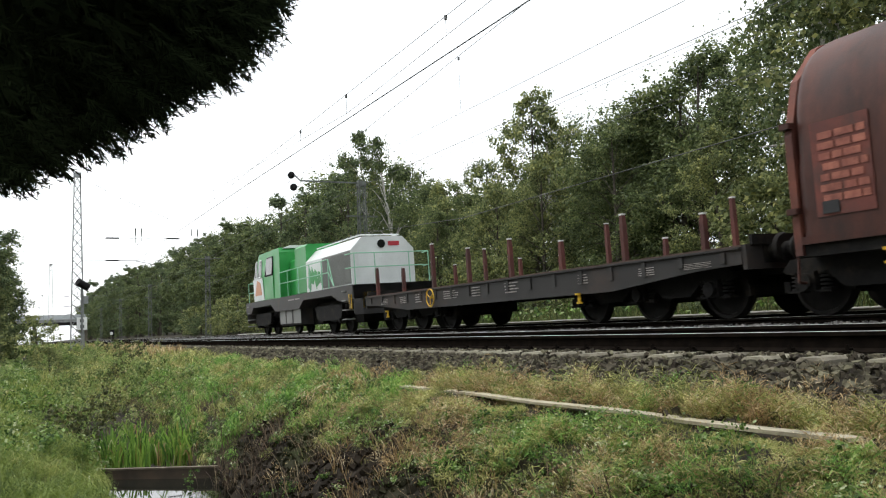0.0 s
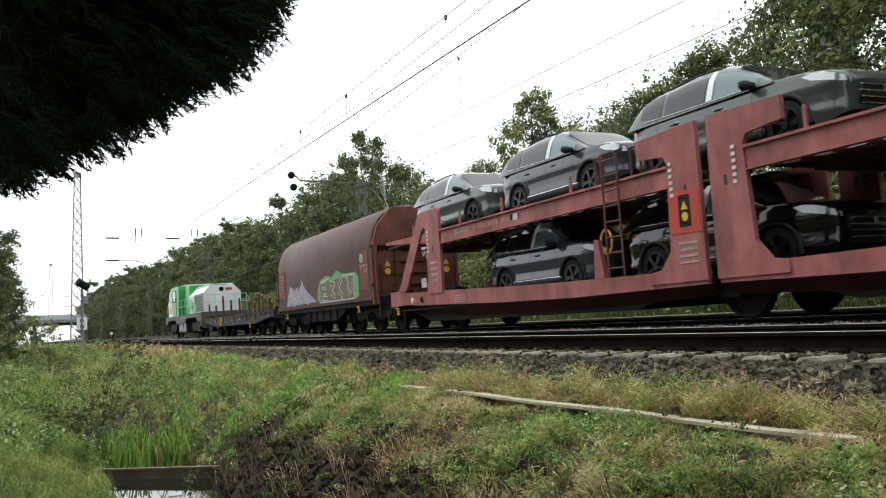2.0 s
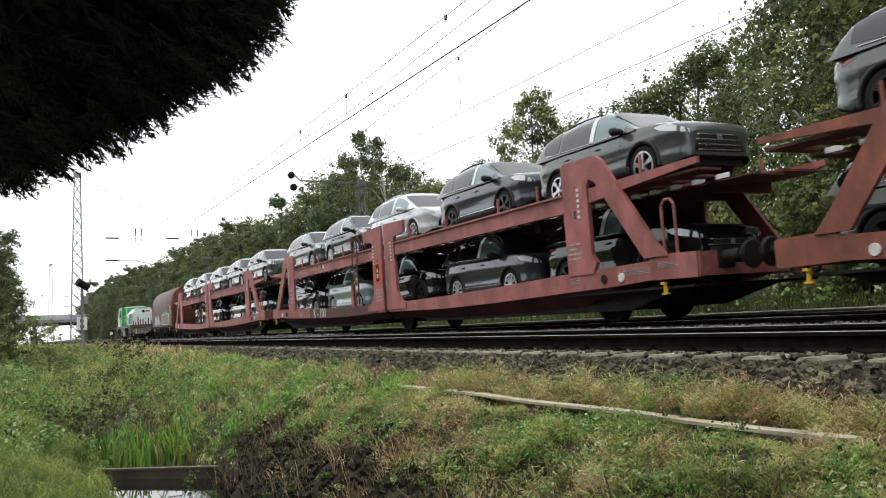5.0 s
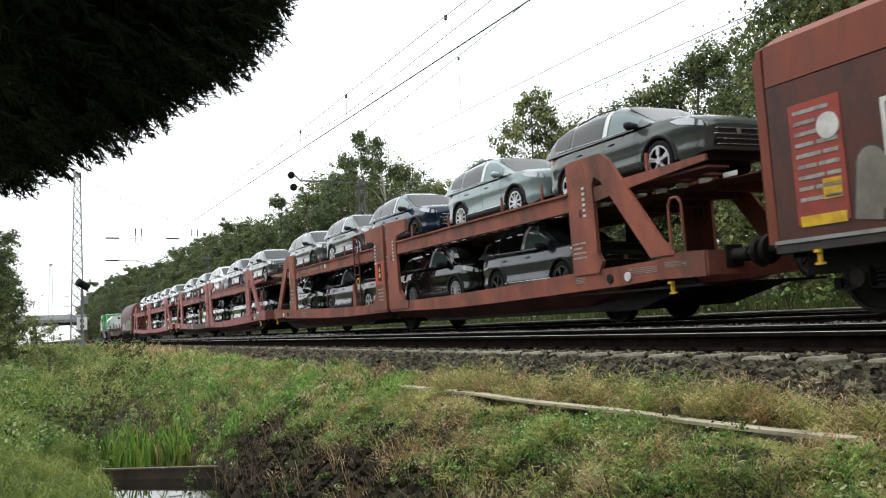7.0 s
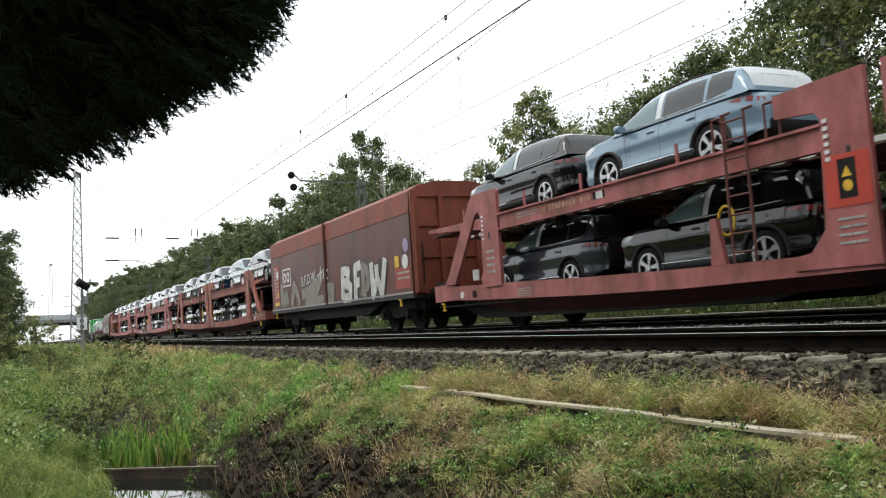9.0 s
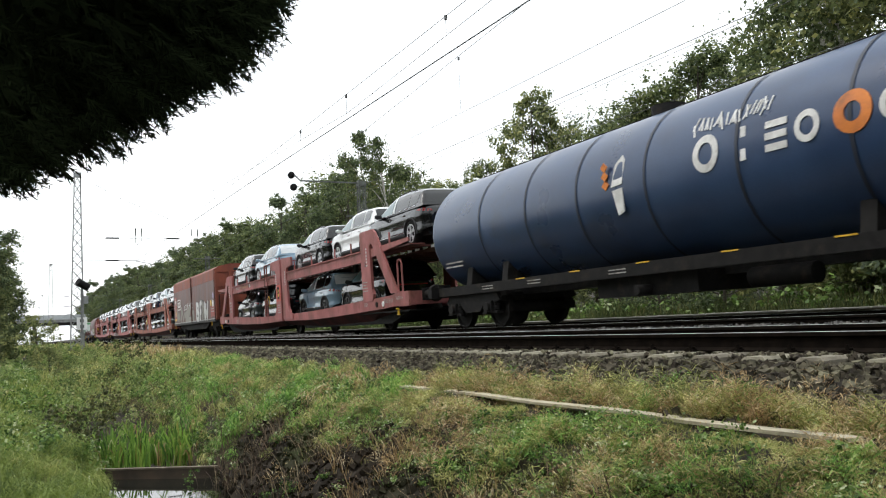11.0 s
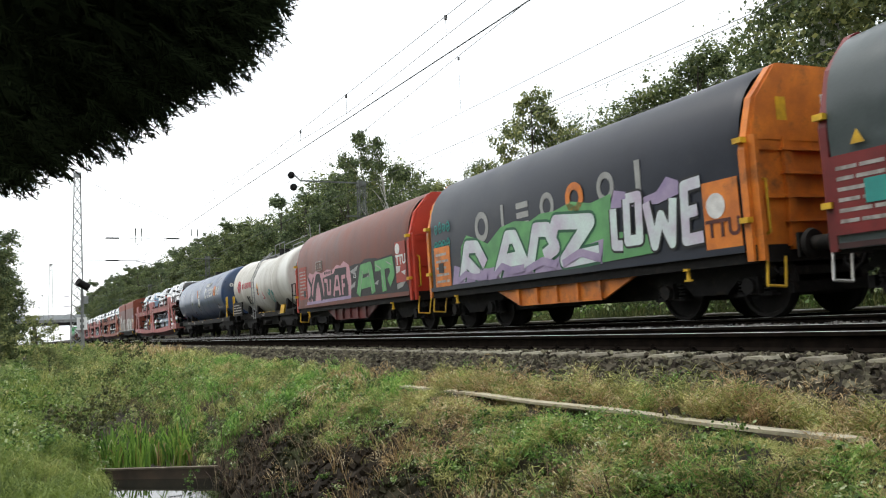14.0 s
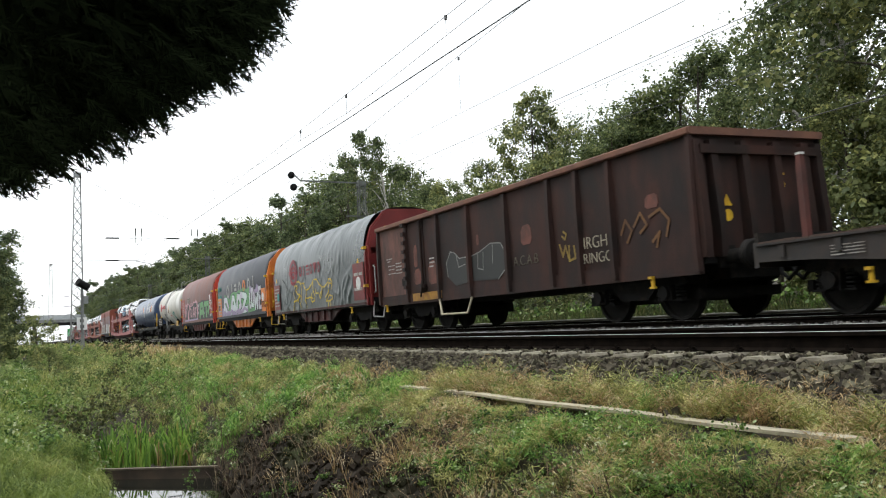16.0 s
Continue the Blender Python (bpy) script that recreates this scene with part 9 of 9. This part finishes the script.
for lab, strokes in (("L", [[(8.14, 1.98), (8.12, 1.34), (8.34, 1.32)]]), ("O", [[(8.52, 2.1), (8.48, 1.38), (8.8, 1.38), (8.84, 2.1), (8.52, 2.1)]]), ("W", [[(9.02, 1.96), (9.16, 1.24), (9.36, 1.7), (9.58, 1.24), (9.68, 1.94)]]), ("E", [[(10.3, 2.1), (9.94, 2.08), (9.9, 1.24), (10.28, 1.26)], [(9.92, 1.66), (10.2, 1.68)]])):
    sprayed(navy, strokes, 0.18, GMINT, GBLACK, -1.442, "mint-white graffiti letter " + lab, 0.04)
scrawl(navy, GTEAL, 0.9, 1.8, 2.35, 2.62, 4, 28, 0.03)
scrawl(navy, GTEAL, 0.85, 1.75, 1.95, 2.2, 4, 29, 0.03)
placard(navy, 10.68, 1.5, 0.72, 1.1, ORANGE, -1.437, "orange sign field")
part("sign_disc", Mesh().disc((10.58, -1.447, 1.68), 0.19, "y", 0.008), WHITE, navy, "white round sign")
lettering("sign_letters", "TTU", 0.36, STAKERED, navy, pose(10.7, -1.449, 1.33), "dark red letters", 0, 0.01)

# tarpaulin wagon
YT = -1.46
REDPRINT = surface("faded_red_print", (0.3, 0.035, 0.05, 1), (0.2, 0.032, 0.042, 1), 0.5, 0, 2)
em = Mesh()
for ro, ri in ((0.5, 0.36), (0.27, 0.14)):
    em.disc((3.55, YT, 2.35), ro, "y", 0.01, 36, ri)
em.box(2.95, 3.28, YT - 0.006, YT + 0.006, 2.3, 2.42).box(3.82, 4.12, YT - 0.006, YT + 0.006, 2.26, 2.38).box(3.42, 3.82, YT - 0.006, YT + 0.006, 2.33, 2.4)
part("emblem", em, REDPRINT, grey, "faded red ring emblem on the tarpaulin")
for i in range(6):
    mark_shape(grey, (4.5 + i * 0.45, YT + 0.012, 2.33), 0.19, REDPRINT, i, "faded red brand shape")
for st in ([(3.42, 0.88), (3.5, 1.22), (3.69, 1.32), (3.56, 1.49), (3.66, 1.83), (4.02, 1.82), (3.98, 1.97), (4.28, 1.96), (4.52, 1.85), (4.52, 1.45), (4.34, 1.07), (4.4, 0.95)],
           [(3.52, 1.22), (3.95, 1.29), (4.36, 1.43), (3.98, 1.52), (3.76, 1.66), (4.01, 1.78)], [(4.26, 1.52), (4.11, 1.24), (4.41, 1.02)],
           [(4.58, 1.88), (4.89, 1.87), (4.97, 1.72), (5.17, 1.58), (5.07, 1.35), (5.01, 1.22), (5.14, 1.1), (5.16, 0.89)],
           [(5.17, 1.58), (5.5, 1.64), (5.89, 1.82), (6.03, 1.89), (5.96, 1.71), (5.98, 1.51), (6.17, 1.32), (6.07, 1.17), (5.8, 1.13), (5.68, 1.28), (5.84, 1.46)],
           [(5.02, 1.32), (5.31, 1.29), (5.6, 1.32), (5.95, 1.25)],
           [(6.12, 1.91), (6.45, 1.92), (6.67, 1.75), (7.04, 1.6), (7.33, 1.59), (7.69, 1.73), (7.73, 1.84), (8.02, 1.81), (8.1, 1.68), (7.97, 1.4)],
           [(7.04, 1.6), (6.97, 1.37), (6.8, 1.21), (6.7, 1.31), (6.95, 1.46)], [(6.33, 1.59), (6.27, 1.43), (6.63, 1.41)], [(7.78, 1.69), (8.04, 1.67)],
           [(7.78, 1.69), (7.71, 1.38), (7.42, 1.25), (7.44, 1.1), (7.81, 1.08), (8.13, 1.15), (8.11, 1.24), (7.77, 1.29), (7.58, 1.14)], [(7.84, 1.08), (7.85, 0.88), (7.62, 0.88), (7.67, 1.04)]):
    sprayed(grey, [st], 0.046, GYELLOW, None, YT, "yellow sprayed line")
drape(("graffiti", "spray_stroke", "emblem", "brand_mark"))
plate(grey, 1.15, 1.5, 0.85, 1.0, DARKRED, 6, YT, "wine-red sign plate with white marks")
part("sign_window", Mesh().box(1.2, 1.5, YT - 0.02, YT - 0.01, 1.35, 1.65), GTEAL, grey)
plate(grey, 10.75, 1.55, 0.95, 1.15, DARKRED, 2, YT, "wine-red sign plate")
part("sign_disc", Mesh().disc((10.75, YT - 0.014, 1.5), 0.2, "y", 0.008), WHITE, grey, "white round sign")
for x in (1.15, 10.75):
    part("warning_sign", Mesh().prism([(x - 0.1, 2.1), (x + 0.1, 2.1), (x, 2.28)], YT - 0.004, YT + 0.004, "y"), YELLOW, grey)
# ---- overhead line, signals, distance ----
def lattice_mast(x, y, h, w0, w1, name="lattice_mast", label="grey steel lattice catenary mast beside the track", thick=1.0, mat=None):
    mat = mat or GALV
    z0 = float(ground_z(x, y)) - 0.3
    ob = thing(name, label, "catenary mast", "catenary masts", at=pose(x, y, z0))
    H = h - z0
    for sx in (-1, 1):
        for sy in (-1, 1):
            part("leg", Mesh().rod((sx * w0 / 2, sy * w0 / 2, 0), (sx * w1 / 2, sy * w1 / 2, H), 0.035 * thick, 4), mat, ob)
    br = Mesh()
    n = int(H / (0.62 if thick > 0.9 else 0.8))
    e = 0.03 * thick
    for i in range(n):
        a, b = i / n, (i + 1) / n
        wa, wb = (w0 + (w1 - w0) * a) / 2, (w0 + (w1 - w0) * b) / 2
        for s in (-1, 1):
            br.bar((-wa, s * wa, H * a), (wb, s * wb, H * b), e, e).bar((wa, s * wa, H * a), (-wb, s * wb, H * b), e, e)
            br.bar((s * wa, -wa, H * a), (s * wb, wb, H * b), e, e).bar((s * wa, wa, H * a), (s * wb, -wb, H * b), e, e)
    part("bracing", br, mat, ob)
    part("cap", Mesh().box(-w1 / 2 - 0.05, w1 / 2 + 0.05, -w1 / 2 - 0.05, w1 / 2 + 0.05, H - 0.25, H), mat, ob)
    return ob


for x, h in ((-54, 10.1), (-124, 10.6), (-208, 10.8), (-284, 11.0)):
    m = lattice_mast(x, 2.5, h, 0.75, 0.32)
    z0 = m.location.z
    for z in (6.24, 4.9):
        part("cantilever_tube", Mesh().rod((0, 0.3, z - z0), (0, 7.2 if z > 6 else 4.6, z - z0 - 0.02), 0.012, 6), GALV, m)
        part("insulator", Mesh().rod((0, 1.55, z - z0), (0, 2.3, z - z0), 0.045, 8), RUBBER, m, "dark ribbed insulator")
        if z > 6:
            part("insulator", Mesh().rod((0, 5.0, z - z0), (0, 5.8, z - z0), 0.045, 8), RUBBER, m)
    part("hanger", Mesh().path([(0, 3.24, 6.85 - z0), (0, 3.24, 5.95 - z0), (0, 3.35, 5.85 - z0), (0, 3.6, 6.1 - z0), (0, 3.6, 6.8 - z0)], 0.018, 5), GALV, m)
    for y in (3.24, 3.6, 6.56, 6.9):
        part("insulator", Mesh().rod((0, y, 6.4 - z0), (0, y, 6.85 - z0), 0.035, 7), RUBBER, m)
    part("registration_arm", Mesh().path([(0, 2.3, 4.9 - z0), (0, 3.2, 4.88 - z0), (0, 4.3, 4.65 - z0)], 0.022, 5), GALV, m)
DULLGALV = surface("weathered_mast_steel", (0.13, 0.14, 0.125, 1), (0.08, 0.085, 0.075, 1), 0.7, 0.1, 4, 60, 0.1)
for x in (-39.2, -80, -122, -164, -210):
    m = lattice_mast(x, 14.8, 7.55, 0.46, 0.3, label="slim lattice mast with a cantilever arm behind the tracks" if x > -50 else "slim lattice mast with short cross bars behind the tracks", thick=0.8, mat=DULLGALV)
    z0 = m.location.z
    part("cross_bar", Mesh().box(-0.05, 0.05, -0.8, 0.8, 5.75 - z0, 5.82 - z0), DULLGALV, m)
    if x < -50:
        part("cross_bar", Mesh().box(-0.04, 0.04, -1.2, 1.2, 7.3 - z0, 7.36 - z0), DULLGALV, m)
        continue
    part("arm", Mesh().bar((0, 0, 7.45 - z0), (0, -3.1, 7.45 - z0), 0.06, 0.07).bar((0, -3.1, 7.45 - z0), (0, -3.45, 7.75 - z0), 0.05, 0.05), DULLGALV, m)
    for y, z in ((-3.55, 7.7), (-3.45, 7.12)):
        part("insulator", Mesh().disc((0, y, z - z0), 0.17, "y", 0.12, 14).disc((0, y, z - z0), 0.17, "x", 0.12, 14), RUBBER, m, "round black insulator")


def wire(y, pts, r=0.011, label="thin dark overhead wire above the track"):
    m = Mesh()
    m.path([(x, y, z) for x, z in pts], r * 0.85, 5)
    return tagged(part("overhead_wire", m, WIRE, None), label, "overhead wire", "overhead wires")


wire(6.75, [(12, 5.78), (-22, 5.76), (-60, 5.7), (-140, 5.72), (-300, 5.7)], 0.008)
wire(6.75, [(8, 6.9), (-4, 6.0), (-11.6, 5.44), (-18.7, 5.3), (-39, 6.3), (-54, 7.0)], 0.007)
wire(6.9, [(12, 5.0), (-10.6, 5.12), (-29.6, 5.45), (-54, 5.75), (-120, 5.6), (-300, 5.7)], 0.015)
wire(10.6, [(10, 9.2), (-16.5, 7.79), (-29.4, 7.08), (-39, 7.0), (-80, 7.2), (-300, 7.2)], 0.010)
wire(10.6, [(10, 5.6), (-15.2, 5.9), (-24.8, 6.05), (-39, 6.1), (-80, 6.0), (-300, 6.0)], 0.008)
wire(14.0, [(12, 6.4), (-13, 6.64), (-30.5, 6.84), (-39, 6.95), (-80, 7.0), (-300, 7.0)], 0.012)
wire(14.6, [(12, 6.75), (-14, 6.82), (-32.5, 6.88), (-39, 6.95), (-80, 7.0), (-300, 7.0)], 0.008)
wire(14.0, [(12, 4.5), (-23.8, 5.67), (-28.1, 5.82), (-39.2, 6.1)], 0.008)
wire(14.6, [(12, 4.2), (-12.7, 4.22), (-28, 4.2), (-39.2, 4.9), (-80, 4.9)], 0.014)
feed = Mesh().path([(-54, 2.5, 10.0), (-56, 5.0, 9.0), (-60, 8.5, 8.3), (-80, 14.6, 7.6)], 0.012, 5)
tagged(part("overhead_wire", feed, WIRE, None), "thin wire running down from the mast top", "overhead wire", "overhead wires")
drop = Mesh()
for x, z0, z1, y in ((-13.3, 5.45, 5.78, 6.75), (-18.7, 5.3, 5.76, 6.75), (-22.5, 5.35, 5.76, 6.75), (-20.2, 6.0, 7.55, 10.6), (-30.4, 6.84, 6.2, 14.0)):
    drop.rod((x, y, z0), (x, y, z1), 0.006, 4)
    drop.box(x - 0.03, x + 0.03, y - 0.02, y + 0.02, z1 - 0.08, z1)
tagged(part("wire_dropper", drop, WIRE, None), "short dropper clips on the overhead wires", "overhead wire")

# signal post with number board, beside the near mast
SIGNWHITE = surface("clean_white_sign", (0.9, 0.9, 0.9, 1), (0.82, 0.82, 0.82, 1), 0.5, 0, 3, 60, 0.02)
sg = thing("signal_post", "slim signal post with dark lamp housing and white board", "signal", at=pose(-48, 2.45, float(ground_z(-48, 2.45))))
part("pole", Mesh().rod((0, 0, -0.2), (0, 0, 3.9), 0.06, 8), GALV, sg)
part("lamp_housing", Mesh().rod((0.15, -0.22, 3.9), (-0.1, 0.3, 3.6), 0.2, 14), RUBBER, sg, "dark tilted lamp housing")
part("small_lamp", Mesh().box(-0.1, 0.1, 0.05, 0.3, 2.75, 3.15), GALV, sg)
bd = part("board", Mesh().box(-0.03, 0.0, -0.25, 0.25, 1.4, 2.05), SIGNWHITE, sg, "white number board")
part("board_marks", Mesh().box(0.002, 0.008, -0.1, 0.08, 1.8, 1.95).box(0.002, 0.008, -0.08, 0.1, 1.5, 1.65), GBLACK, bd)
lowsig = thing("ground_signal", "small white and black signal box in the far verge", "signal", at=pose(-165, 13.6, 0.1))
part("signal_case", Mesh().box(-0.3, 0.3, -0.5, 0.2, 0.9, 1.9).box(-0.05, 0.05, -0.1, 0.1, 0, 0.9), RUBBER, lowsig)
part("white_face", Mesh().box(0.3, 0.34, -0.5, -0.05, 1.0, 1.5), WHITE, lowsig)

# road bridge across the line, far off
br = thing("road_bridge", "pale concrete road bridge crossing the line far away", "bridge", at=pose(-330, 0, 0))
part("deck", Mesh().box(-4, 4, -18, 40, 7.0, 8.0), surface("bridge_concrete", (0.3, 0.3, 0.29, 1), (0.2, 0.2, 0.2, 1), 0.9, 0, 0.4, 8), br)
part("parapet", Mesh().box(3.8, 4.1, -18, 40, 8.0, 9.6), surface("bridge_parapet", (0.5, 0.52, 0.53, 1), (0.4, 0.42, 0.43, 1), 0.8, 0, 0.4, 8), br, "pale parapet")
part("girder", Mesh().box(3.0, 3.9, -18, 40, 5.9, 7.0), BLACK, br)
for y in (-10, 1.5, 18, 30):
    part("pier", Mesh().box(-1, 1, y - 0.6, y + 0.6, -0.5, 6), CONCRETE, br)
van = thing("white_van", "small white van parked far off near the bridge", "van", at=pose(-150, 0.85, float(ground_z(-150, 0.85))))
part("body", Mesh().loft([[(x, y, z) for y, z in ((-0.95, 0.35), (0.95, 0.35), (0.95, 1.3), (0.8, 2.0), (-0.8, 2.0), (-0.95, 1.3))] for x in (-2.2, 2.0)], smooth=False), PAINTS["white"], van)
part("window", Mesh().box(2.0, 2.02, -0.7, 0.7, 1.25, 1.85), GLASS, van)
for x in (-1.4, 1.3):
    for y in (-0.9, 0.9):
        o = part("wheel", TYRE, None, van)
        o.location = (x, y, 0.36)


# ---- motion ----
def motions():
    lean = pose(0, 0, 0, LEAN)
    for ob, s, w, u, turn, tip in MOVING:
        rows = []
        for t in range(17):
            rows.append((t, pose(s - travel(t), YC, ZC) @ lean @ pose(0, w, u, 0, tip, turn)))
        walk(ob, rows)
    # wheelsets turn as they roll
    for ob, x, z in WHEELS:
        walk(ob, [(i * 0.05, pose(x, 0, z, 0, -math.degrees(travel(i * 0.05) / 0.46) % 360, 0)) for i in range(321)])


motions()
